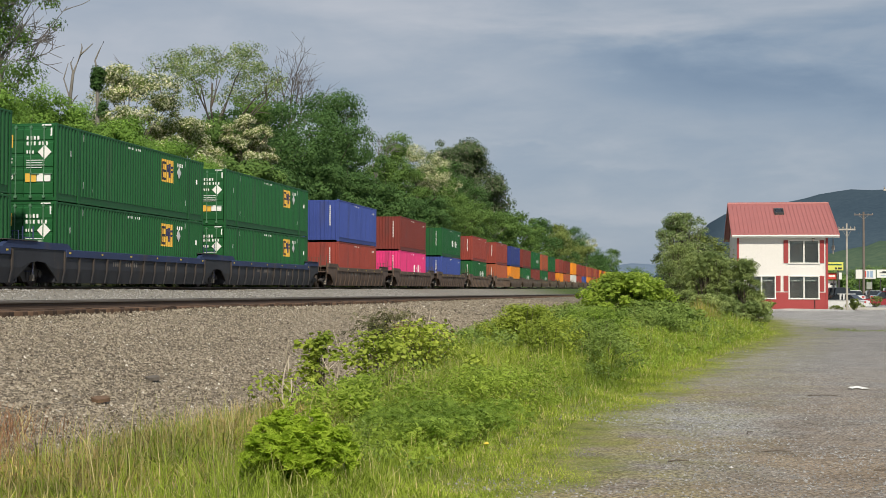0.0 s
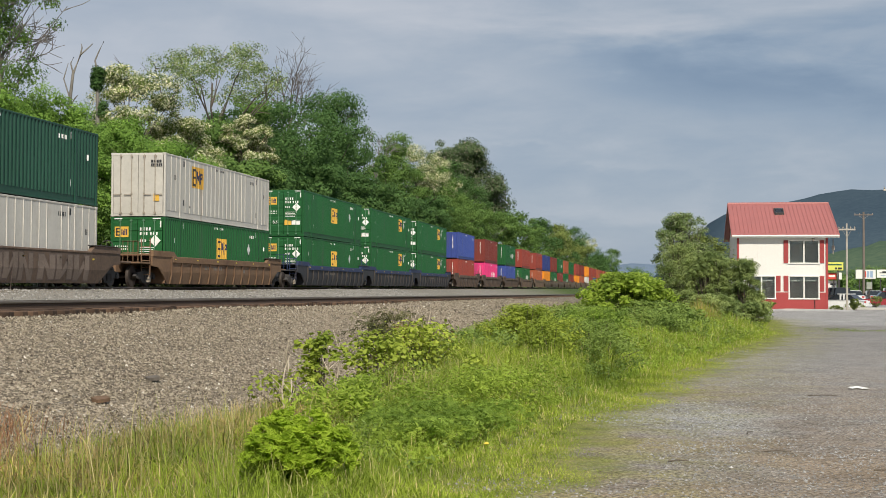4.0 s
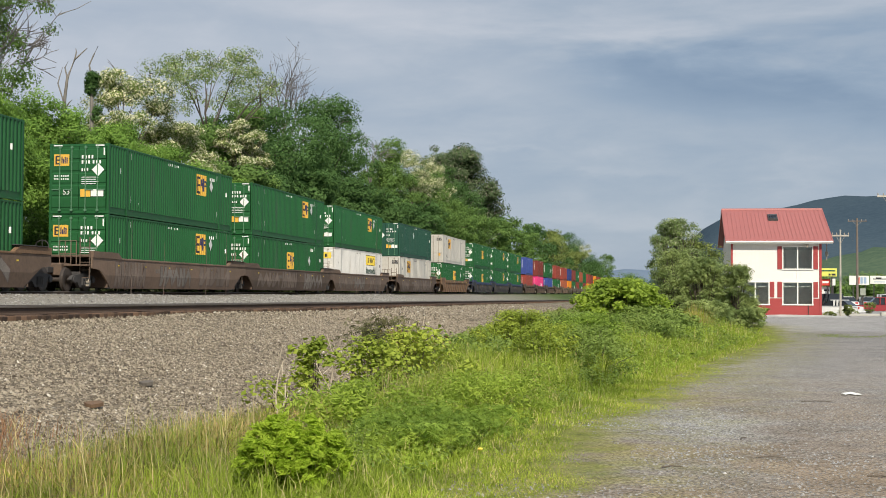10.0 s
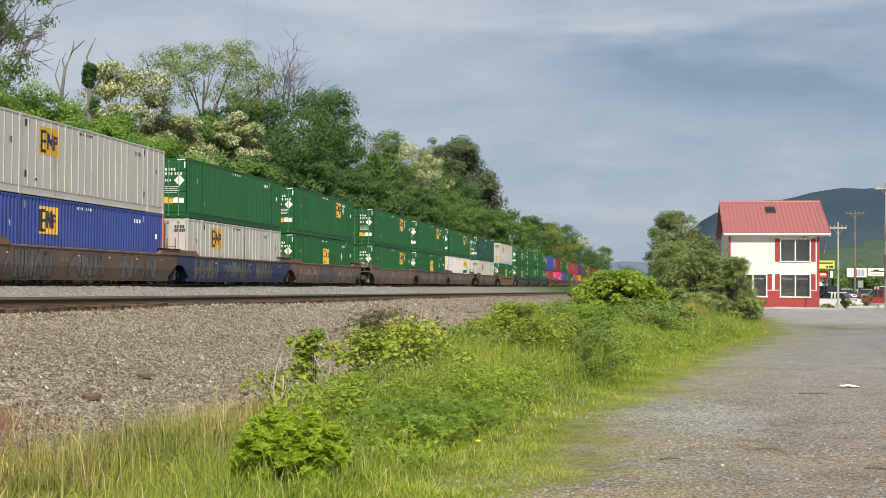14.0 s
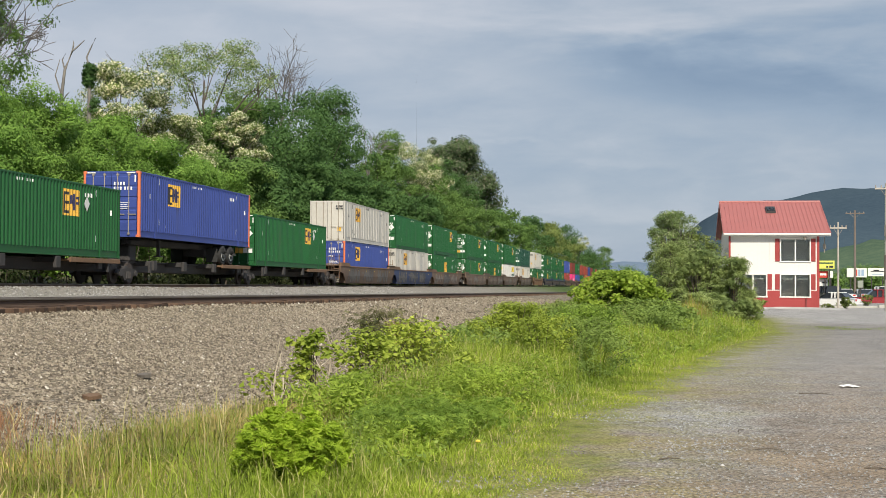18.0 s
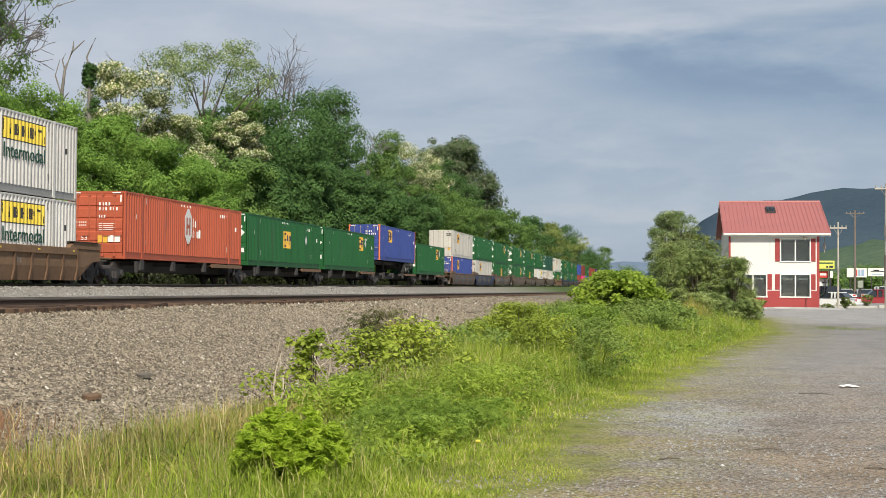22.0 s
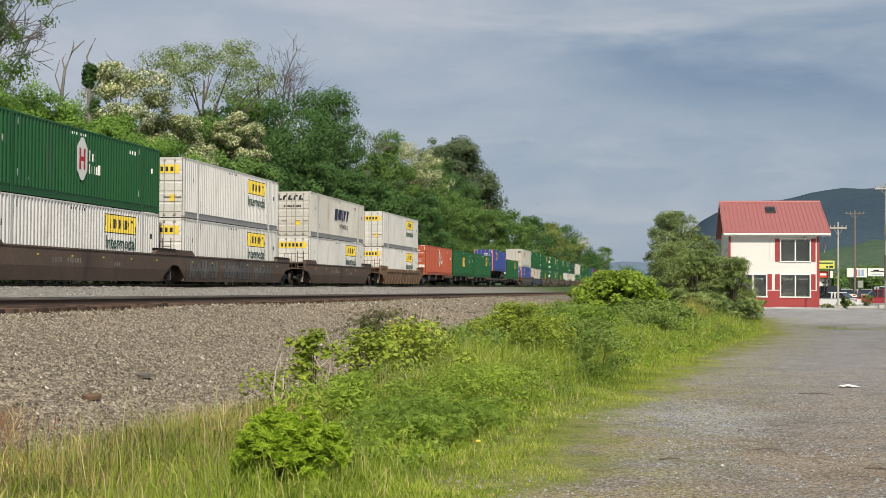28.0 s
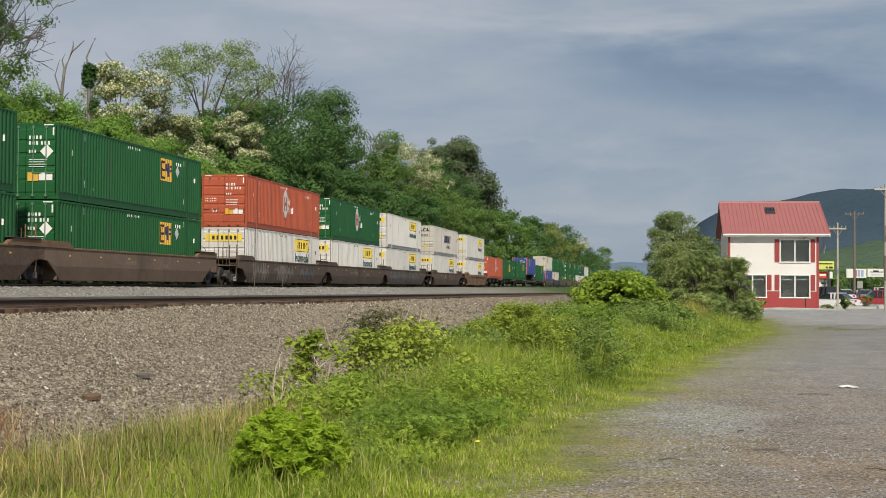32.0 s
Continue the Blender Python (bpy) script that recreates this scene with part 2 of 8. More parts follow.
# ---- the plan: x across the tracks (left is negative), y along them, z up; the gravel lot is z = 0 ----
FAR_X, FAR_RAIL = -23.67, 1.565       # centre of the train's track, top of its rails
NEAR_X, NEAR_RAIL = -13.95, 1.362     # centre of the empty track, top of its rails at y = 0
GRADE = 0.0034                        # the empty track falls away at this rate


def lot_edge(y):
    """Where the grass verge ends and the gravel lot begins."""
    return float(np.interp(y, [0, 10, 16, 26, 49, 70, 90, 130, 200], [-1.6, -1.4, -1.1, 0.3, 4.0, 5.2, 3.2, -2.0, -4.0]))


def ground_z(x, y):
    """Height of the ground."""
    z = float(np.interp(x, [-90, -60, -40, -31, -28.5, -26.5, -25.4, -21.9, -20.4, -17.6, -15.9, -15.5, -12.5, -7.3, -6.4, -2, 60, 200],
                        [9.0, 5.5, 2.2, 1.3, 1.15, 1.31, 1.43, 1.43, 1.20, 1.09, 1.11, 1.13, 1.05, 0.06, 0.0, 0.0, 0.0, -0.5]))
    z -= GRADE * min(max(y, 0.0), 320.0) * float(np.interp(x, (-20.4, -17.0, -12.5, -7.3), (0, 1, 1, 0)))
    return z + 0.05 * noise.noise(Vector((x * 0.35, y * 0.12, 0))) * min(1, abs(y) / 20)


# ---- the ground: one sheet with ballast, verge and lot ----
def ground_material():
    m = bpy.data.materials.new("ground_of_ballast_verge_and_gravel_lot")
    m.use_nodes = True
    add = nodes_of(m.node_tree)
    pos = add("ShaderNodeNewGeometry").outputs["Position"]
    sep = add("ShaderNodeSeparateXYZ", {0: pos})
    x, y = sep.outputs[0], sep.outputs[1]
    n_edge = add("ShaderNodeTexNoise", {"Vector": pos, "Scale": 0.7, "Detail": 6.0, "Roughness": 0.65}).outputs[0]
    wob = maths(add, "MULTIPLY", maths(add, "SUBTRACT", n_edge, 0.5), 2.6)
    xw = maths(add, "ADD", x, wob)

    def between(v, a, b):
        return add("ShaderNodeMapRange", {0: v, 1: a, 2: b}, clamp=True).outputs[0]
    # ballast
    cell = add("ShaderNodeTexVoronoi", {"Vector": pos, "Scale": 16.0, "Randomness": 1.0})
    cell2 = add("ShaderNodeTexVoronoi", {"Vector": pos, "Scale": 30.0})
    wide = add("ShaderNodeTexNoise", {"Vector": pos, "Scale": 0.5, "Detail": 5.0}).outputs[0]
    tone = ramp(add, add("ShaderNodeSeparateColor", {0: cell.outputs["Color"]}).outputs[0], (0.0, (0.105, 0.088, 0.068)), (0.5, (0.225, 0.191, 0.147)), (0.96, (0.33, 0.286, 0.220)), (1.0, (0.58, 0.55, 0.49)))
    # Painted gap shade: the stone colour darkens towards each cell's rim.
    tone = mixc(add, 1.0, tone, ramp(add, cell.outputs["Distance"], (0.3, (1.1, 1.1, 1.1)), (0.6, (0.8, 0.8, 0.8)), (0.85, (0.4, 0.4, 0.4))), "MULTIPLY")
    ballast = mixc(add, 1.0, tone, ramp(add, wide, (0.3, (0.80, 0.78, 0.76)), (0.7, (1.12, 1.1, 1.08))), "MULTIPLY")
    pale = mixc(add, 0.6, ballast, (0.265, 0.26, 0.245))
    inner = maths(add, "MULTIPLY", between(xw, -22.2, -21.2), between(xw, -15.2, -16.4))
    ballast = mixc(add, inner, ballast, pale)
    # earth under the verge
    soil = ramp(add, add("ShaderNodeTexNoise", {"Vector": pos, "Scale": 3.0, "Detail": 8.0, "Roughness": 0.7}).outputs[0],
                (0.3, (0.09, 0.10, 0.030)), (0.5, (0.18, 0.20, 0.045)), (0.7, (0.28, 0.235, 0.12)))
    fine = add("ShaderNodeTexNoise", {"Vector": pos, "Scale": 42.0, "Detail": 3.0, "Roughness": 0.8}).outputs[0]
    speckle = ramp(add, fine, (0.38, (0.66, 0.66, 0.66)), (0.5, (1.0, 1.0, 1.0)), (0.62, (1.30, 1.28, 1.24)))
    thatch = ramp(add, add("ShaderNodeTexNoise", {"Vector": pos, "Scale": 9.0, "Detail": 6.0, "Roughness": 0.7}).outputs[0],
                  (0.35, (0.12, 0.095, 0.06)), (0.5, (0.25, 0.205, 0.13)), (0.68, (0.40, 0.34, 0.21)))
    soil = mixc(add, between(xw, -2.9, -4.3), soil, thatch)
    soil = mixc(add, 1.0, soil, speckle, "MULTIPLY")
    # gravel lot: grey stone chips, brown dust, moss
    chips = ramp(add, add("ShaderNodeSeparateColor", {0: cell2.outputs["Color"]}).outputs[0], (0.0, (0.19, 0.186, 0.184)), (0.6, (0.33, 0.322, 0.316)), (0.95, (0.45, 0.44, 0.43)), (1.0, (0.66, 0.65, 0.63)))
    dust_n = add("ShaderNodeTexNoise", {"Vector": pos, "Scale": 0.45, "Detail": 7.0, "Roughness": 0.62}).outputs[0]
    near = between(y, 30.0, 12.0)
    dust = maths(add, "MULTIPLY", ramp(add, dust_n, (0.30, (0, 0, 0)), (0.55, (0.9, 0.9, 0.9))), maths(add, "ADD", maths(add, "MULTIPLY", near, 0.8), 0.25))
    lot = mixc(add, dust, chips, (0.285, 0.228, 0.168))
    px, py = maths(add, "MULTIPLY", maths(add, "SUBTRACT", xw, 0.25), 0.75), maths(add, "MULTIPLY", maths(add, "SUBTRACT", y, 17.0), 0.40)
    spill = maths(add, "ADD", maths(add, "MULTIPLY", px, px), maths(add, "MULTIPLY", py, py))
    # Spilled chips turn darker at cell rims, shade between them in the colour.
    lot = mixc(add, maths(add, "MULTIPLY", between(spill, 1.3, 0.2), 0.75), lot, mixc(add, cell2.outputs["Distance"], (0.44, 0.45, 0.47), (0.22, 0.225, 0.235)))
    lot = mixc(add, maths(add, "MULTIPLY", between(y, 24.0, 45.0), 0.8), lot, (0.272, 0.262, 0.255))
    crushed = between(maths(add, "ADD", y, maths(add, "MULTIPLY", wob, 3.0)), 60.0, 64.0)
    # Crushed stone has its gap shade painted the same way.
    lot = mixc(add, crushed, lot, mixc(add, cell2.outputs["Distance"], (0.46, 0.455, 0.45), (0.30, 0.295, 0.29)))
    moss_n = add("ShaderNodeTexNoise", {"Vector": pos, "Scale": 1.6, "Detail": 6.0, "Roughness": 0.7}).outputs[0]
    lot = mixc(add, 1.0, lot, ramp(add, dust_n, (0.3, (0.82, 0.82, 0.84)), (0.7, (1.12, 1.1, 1.08))), "MULTIPLY")
    # lot edge: a line that runs away to the right with y
    edge = add("ShaderNodeFloatCurve", {"Value": maths(add, "DIVIDE", y, 200.0)})
    c = edge.mapping.curves[0]
    pts = [(0.0, -1.6), (0.05, -1.4), (0.08, -1.1), (0.13, 0.3), (0.245, 4.0), (0.35, 5.2), (0.45, 3.2), (0.65, -2.0), (1.0, -4.0)]
    while len(c.points) < len(pts):
        c.points.new(0.5, 0.5)
    for p, (a, b) in zip(c.points, pts):
        p.location, p.handle_type = (a, (b + 10) / 20), "VECTOR"
    edge.mapping.update()
    line = maths(add, "SUBTRACT", maths(add, "MULTIPLY", edge.outputs[0], 20.0), 10.0)
    off = maths(add, "SUBTRACT", xw, line)
    moss = maths(add, "MULTIPLY", between(off, 2.5, 0.2), ramp(add, moss_n, (0.38, (0, 0, 0)), (0.58, (0.85, 0.85, 0.85))))
    lot = mixc(add, moss, lot, (0.30, 0.285, 0.095))
    # Shade between the lot's chips is multiplied into the colour at cell rims.
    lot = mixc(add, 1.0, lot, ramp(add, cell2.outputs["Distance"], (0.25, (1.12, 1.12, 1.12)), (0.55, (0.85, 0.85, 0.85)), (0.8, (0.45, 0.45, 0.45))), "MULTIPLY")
    damp = ramp(add, add("ShaderNodeTexNoise", {"Vector": pos, "Scale": 0.9, "Detail": 5.0, "Roughness": 0.6, "Distortion": 0.6}).outputs[0], (0.38, (0.80, 0.77, 0.73)), (0.52, (1.0, 1.0, 1.0)), (0.68, (1.08, 1.08, 1.09)))
    lot = mixc(add, maths(add, "ADD", maths(add, "MULTIPLY", near, 0.6), 0.3), lot, mixc(add, 1.0, lot, damp, "MULTIPLY"))
    lot = mixc(add, near, lot, mixc(add, 1.0, lot, speckle, "MULTIPLY"))
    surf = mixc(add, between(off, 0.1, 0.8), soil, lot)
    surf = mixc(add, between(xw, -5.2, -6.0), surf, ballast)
    woods = mixc(add, wide, (0.045, 0.05, 0.02), (0.10, 0.095, 0.045))
    surf = mixc(add, between(xw, -26.4, -27.6), surf, woods)
    fields = ramp(add, add("ShaderNodeTexNoise", {"Vector": pos, "Scale": 0.01, "Detail": 5.0}).outputs[0], (0.35, (0.05, 0.085, 0.025)), (0.65, (0.11, 0.14, 0.045)))
    surf = mixc(add, between(y, 150.0, 260.0), surf, fields)
    h = maths(add, "ADD", maths(add, "MULTIPLY", cell.outputs["Distance"], 1.0), maths(add, "MULTIPLY", cell2.outputs["Distance"], 0.5))
    bump = add("ShaderNodeBump", {"Strength": 0.75, "Distance": 0.03, "Height": h}).outputs[0]
    bsdf = add("ShaderNodeBsdfPrincipled", {"Base Color": surf, "Roughness": 0.92, "Normal": bump, "Specular IOR Level": 0.2})
    add("ShaderNodeOutputMaterial", {"Surface": bsdf.outputs[0]})
    return m


def build_ground():
    xs = sorted(set([-3500, -1500, -600, -300, -150, -90, -75] + list(np.arange(-60, -30, 3.0)) + list(np.arange(-30, -5, 0.5))
                    + [-25.4, -21.9, -20.6, -15.9, -12.35, -7.3] + list(np.arange(-5, 30, 1.0)) + [40, 60, 90, 140, 220, 400, 800, 1600, 3500]))
    ys = [-400, -150, -60, -30, -10] + list(np.arange(0, 70, 1.0)) + list(np.arange(70, 160, 5.0)) + [170, 200, 260, 340, 450, 600, 800, 1100, 1600, 2400, 3600, 4800]
    g = Geo()
    v = [(x, y, ground_z(x, y) if abs(x) < 95 else (7.0 if x < 0 else -0.5)) for y in ys for x in xs]
    n = len(xs)
    g.add(v, [(j * n + i, j * n + i + 1, (j + 1) * n + i + 1, (j + 1) * n + i) for j in range(len(ys) - 1) for i in range(n - 1)])
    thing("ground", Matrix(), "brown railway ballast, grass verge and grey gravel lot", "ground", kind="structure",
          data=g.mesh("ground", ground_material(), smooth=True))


build_ground()


# ---- tracks ----
def rail_mesh(y0, y1, head):
    w, h = (0.073, 0.045) if head else (0.14, 0.13)
    g = Geo()
    if head:
        g.box(-w / 2, w / 2, y0, y1, -h, 0, 0.008)
    else:
        g.box(-0.010, 0.010, y0, y1, -0.150, -h * 0.34)
        g.add([(x, y, z) for y in (y0, y1) for x, z in ((-0.07, -0.172), (0.07, -0.172), (0.07, -0.162), (0.012, -0.148), (-0.012, -0.148), (-0.07, -0.162))],
              [(0, 6, 7, 1), (1, 7, 8, 2), (2, 8, 9, 3), (4, 10, 11, 5), (5, 11, 6, 0), (0, 1, 2, 3, 4, 5), (11, 10, 9, 8, 7, 6)])
    return g.mesh("rail", M_RAIL_HEAD if head else M_RAIL)


def build_track(name, cx, top, label, grade=0.0, far=900):
    root = thing(name, pose(cx, 0, top, -math.degrees(math.atan(grade))), label, "railway track", kind="structure")
    for s in (-1, 1):
        web = part("rail", kept(("rail_web", far), lambda: rail_mesh(-60, far, False)), root, "rusty steel rail", pose(s * 0.754, 0, 0))
        part("rail_head", kept(("rail_head", far), lambda: rail_mesh(-60, far, True)), web, "worn shiny running surface")
    return root


near_track = build_track("track_1", NEAR_X, NEAR_RAIL, "empty railway track of rusty rails on wooden ties", GRADE, 320)
far_track = build_track("track_2", FAR_X, FAR_RAIL, "railway track under the container train")


def build_ties(root, top, y0, y1, singles):
    """Wooden ties under the rails, each a little askew; the nearest ones singly, the rest joined."""
    rng = random.Random(5)
    one = kept("tie", lambda: Geo().box(-1.3, 1.3, -0.115, 0.115, -0.36, -0.185, 0.012).mesh("tie", M_TIE))
    rest, k, y = Geo(), 0, y0
    while y < y1:
        dx, dy, a, dz = rng.uniform(-0.06, 0.06), rng.uniform(-0.04, 0.04), rng.uniform(-1.5, 1.5), rng.uniform(-0.012, 0.008)
        if k < singles and y > 12:
            part("tie", one, root, at=pose(dx, y + dy, dz, 0, 0, a))
            k += 1
        else:
            rest.box(-1.3 + dx, 1.3 + dx, y - 0.115 + dy, y + 0.115 + dy, -0.36, -0.185 + dz)
        y += 0.497
    tagged(part("ties", rest.mesh("ties", M_TIE), root, "weathered wooden ties"), kind="stuff")


def build_stones(name, label, n, box, size, mat, seed, rule=None, lift=0.0):
    """Loose stones lying on the ground, as one mesh of small rough lumps."""
    rng = np.random.RandomState(seed)
    x0, x1, y0, y1, power = box
    base = np.array([(1, 0, 0), (-1, 0, 0), (0, 1, 0), (0, -1, 0), (0, 0, 1)], float)
    faces = np.array([(0, 2, 4), (2, 1, 4), (1, 3, 4), (3, 0, 4)])
    xs = x0 + (x1 - x0) * rng.rand(n)
    ys = y0 + (y1 - y0) * rng.rand(n) ** power
    keep = [i for i in range(n) if rule is None or rule(xs[i], ys[i])]
    xs, ys = xs[keep], ys[keep]
    n = len(xs)
    r = size * (0.55 + 0.9 * rng.rand(n) ** 2)
    v = base[None] * (0.6 + 0.8 * rng.rand(n, 5, 1)) + (rng.rand(n, 5, 3) - 0.5) * 0.7
    v = v * (r[:, None, None] * np.array([1, 1, 0.75]))
    z = np.array([ground_z(a, b) for a, b in zip(xs, ys)])
    v[:, :4, 2] -= r[:, None] * 0.25
    v += np.stack([xs, ys, z + r * 0.15 + lift * rng.rand(n) ** 2], 1)[:, None]
    f = (faces[None] + (np.arange(n) * 5)[:, None, None]).reshape(-1, 3)
    g = Geo()
    g.v, g.f = v.reshape(-1, 3).tolist(), f.tolist()
    return thing(name, Matrix(), label, "gravel", kind="stuff", data=g.mesh(name, mat))


def stone_material(name, stops):
    m = bpy.data.materials.new(name)
    m.use_nodes = True
    add = nodes_of(m.node_tree)
    col = ramp(add, add("ShaderNodeNewGeometry").outputs["Random Per Island"], *stops)
    pos = add("ShaderNodeNewGeometry").outputs["Position"]
    grain = add("ShaderNodeTexNoise", {"Vector": pos, "Scale": 60.0, "Detail": 3.0}).outputs[0]
    col = mixc(add, 1.0, col, ramp(add, grain, (0.3, (0.8, 0.8, 0.8)), (0.7, (1.15, 1.15, 1.15))), "MULTIPLY")
    add("ShaderNodeOutputMaterial", {"Surface": add("ShaderNodeBsdfPrincipled", {"Base Color": col, "Roughness": 0.9, "Specular IOR Level": 0.2}).outputs[0]})
    return m


M_STONE_MIX = stone_material("mixed_ballast_stones", ((0.0, (0.062, 0.050, 0.038)), (0.3, (0.155, 0.130, 0.098)), (0.6, (0.285, 0.244, 0.186)), (0.982, (0.365, 0.318, 0.248)), (0.992, (0.60, 0.57, 0.51))))
M_STONE_PALE = stone_material("pale_ballast_stones", ((0.0, (0.10, 0.096, 0.09)), (0.3, (0.22, 0.215, 0.205)), (1.0, (0.37, 0.36, 0.345))))
M_STONE_BLUE = stone_material("pale_blue_grey_chips", ((0.0, (0.20, 0.205, 0.215)), (0.6, (0.33, 0.338, 0.35)), (1.0, (0.45, 0.46, 0.47))))
M_STONE_CHIP = stone_material("grey_stone_chips", ((0.0, (0.17, 0.165, 0.16)), (0.6, (0.27, 0.265, 0.26)), (0.985, (0.36, 0.355, 0.345)), (1.0, (0.50, 0.49, 0.48))))


# ---- the container train ----
def paint(name, colour, dirt=None, at=0.60):
    return material(name, colour, 0.5, vary=0.10, scale=0.9, bump=0.06, bump_scale=30, each=0.25, spec=0.35,
                    dirt=dirt or [c * 0.45 + 0.03 for c in colour], dirt_at=at, streak=5.0)


P_GREEN = paint("green_container_paint", (0.013, 0.092, 0.027))
P_TEAL = paint("dark_teal_container_paint", (0.016, 0.070, 0.046))
P_BLUE = paint("blue_container_paint", (0.042, 0.070, 0.27))
P_NAVY = paint("navy_container_paint", (0.028, 0.042, 0.17))
P_RED = paint("brick_red_container_paint", (0.25, 0.047, 0.035))
P_MAROON = paint("maroon_container_paint", (0.17, 0.035, 0.028))
P_RUST = paint("rust_brown_container_paint", (0.32, 0.085, 0.042))
P_ORANGE = paint("orange_red_container_paint", (0.40, 0.092, 0.048))
P_AMBER = paint("amber_container_paint", (0.66, 0.23, 0.02))
P_PINK = paint("magenta_container_paint", (0.62, 0.04, 0.18))
P_WHITE = paint("white_container_paint", (0.58, 0.57, 0.55), (0.36, 0.31, 0.25), 0.64)
P_CREAM = paint("stained_off_white_paint", (0.52, 0.50, 0.46), (0.34, 0.24, 0.16), 0.60)
P_GREYRAIL = paint("grey_rail_paint", (0.30, 0.30, 0.30))
P_POST = paint("orange_post_paint", (0.75, 0.20, 0.09))
W_BLACK = material("black_wagon_paint", (0.030, 0.032, 0.040), 0.65, vary=0.3, scale=1.2, dirt=(0.085, 0.065, 0.05), streak=4)
W_BLUE = material("dark_blue_wagon_paint", (0.028, 0.045, 0.115), 0.65, vary=0.25, scale=1.2, dirt=(0.08, 0.065, 0.055), streak=4)
W_BROWN = material("brown_wagon_paint", (0.150, 0.102, 0.074), 0.75, vary=0.28, scale=1.2, dirt=(0.10, 0.075, 0.06), streak=4, each=0.3)
W_TAN = material("rusty_tan_wagon_paint", (0.185, 0.112, 0.066), 0.8, vary=0.25, scale=1.2, dirt=(0.10, 0.055, 0.035), streak=4)
W_UMBER = material("dark_umber_wagon_paint", (0.108, 0.074, 0.056), 0.75, vary=0.25, scale=1.2, dirt=(0.04, 0.03, 0.028), streak=4)
G_GREY = material("grey_graffiti_paint", (0.125, 0.12, 0.118), 0.7, vary=0.3, scale=3)
G_PALE = material("pale_graffiti_paint", (0.20, 0.175, 0.155), 0.7, vary=0.3, scale=3)
G_DUSK = material("dusky_graffiti_paint", (0.13, 0.095, 0.082), 0.7, vary=0.3, scale=3)
G_FAINT = material("faint_tan_graffiti_paint", (0.195, 0.150, 0.122), 0.75, vary=0.3, scale=3)
G_LINE = material("dark_graffiti_outline", (0.045, 0.045, 0.05), 0.7, vary=0.3, scale=3)
M_GALV = material("galvanised_rod", (0.34, 0.30, 0.25), 0.6, 0.3, vary=0.1, scale=4)

M_ROD_GREEN = material("green_painted_rod", (0.10, 0.22, 0.13), 0.5, vary=0.15, scale=3)
M_ROD_RED = material("red_painted_rod", (0.42, 0.11, 0.06), 0.5, vary=0.15, scale=3)
ROD = {"green_container_paint": M_ROD_GREEN, "dark_teal_container_paint": M_ROD_GREEN, "orange_red_container_paint": M_ROD_RED}
LONG, SHORT, WIDE, TALL = 16.154, 12.192, 2.591, 2.896
PITCH = {"fine": 0.276, "sheet": 0.61}


def rib(y, style):
    """Depth of the side sheet behind the outer plane at y."""
    p = PITCH[style]
    u = (y / p) % 1.0
    if style == "sheet":
        return 0.0 if u < 0.16 else 0.022
    return float(np.interp(u, (0, 0.30, 0.46, 0.84, 1.0), (0, 0, 0.050, 0.050, 0)))


def rib_stops(y0, y1, style):
    p = PITCH[style]
    us = (0.0, 0.16, 0.161, 0.999) if style == "sheet" else (0.0, 0.30, 0.46, 0.84)
    ys = {y0, y1}
    for k in range(int(y0 / p) - 2, int(y1 / p) + 2):
        ys |= {(k + u) * p for u in us if y0 < (k + u) * p < y1}
    return sorted(ys)


def decal(g, y0, y1, z0, z1, style, lean=0.0, lift=0.005):
    """Paint on the +x side, following the ribs."""
    ys = rib_stops(y0, y1, style)
    v = []
    for y in ys:
        x = WIDE / 2 - rib(y, style) + lift
        v += [(x, y, z0), (WIDE / 2 - rib(y + lean, style) + lift if lean else x, y + lean, z1)]
    g.add(v, [(2 * i, 2 * i + 2, 2 * i + 3, 2 * i + 1) for i in range(len(ys) - 1)])


def end_mark(g, length, x0, x1, z0, z1, lift=0.033, lean=0.0):
    """Paint on the rear end, which faces -y."""
    y = -length / 2 - lift
    g.plate([(x0, y, z0), (x1, y, z0), (x1 + lean, y, z1), (x0 + lean, y, z1)], 0.004, (0, -1, 0))


def side_mesh(length, high, style, mat):
    g = Geo()
    ys = rib_stops(-length / 2 + 0.12, length / 2 - 0.12, style)
    v = []
    for y in ys:
        x = WIDE / 2 - rib(y, style)
        v += [(x, y, 0.30), (x, y, high - 0.07), (WIDE / 2 - 0.06, y, 0.30), (WIDE / 2 - 0.06, y, high - 0.07)]
    f = []
    for i in range(len(ys) - 1):
        a, b = 4 * i, 4 * i + 4
        f += [(a, b, b + 1, a + 1), (a + 2, a + 3, b + 3, b + 2), (a, a + 2, b + 2, b), (a + 1, b + 1, b + 3, a + 3)]
    g.add(v, f)
    return g.mesh("side_panel", mat)


def door_mesh(length, high, mat, flat):
    """One door leaf, hinge side at +x; sunk panels between horizontal ribs."""
    g = Geo()
    y = -length / 2
    prof = [(y + 0.05, 0.14), (y, 0.14)]
    if not flat:
        h = (high - 0.40) / 5
        for k in range(5):
            a, b = 0.20 + k * h + 0.06, 0.20 + (k + 1) * h - 0.02
            prof += [(y, a), (y - 0.028, a + 0.03), (y - 0.028, b - 0.03), (y, b)]
    prof += [(y, high - 0.12), (y + 0.05, high - 0.12)]
    g.plate([(0.012, a, b) for a, b in prof], 1.158, (1, 0, 0))
    return g.mesh("door", mat)


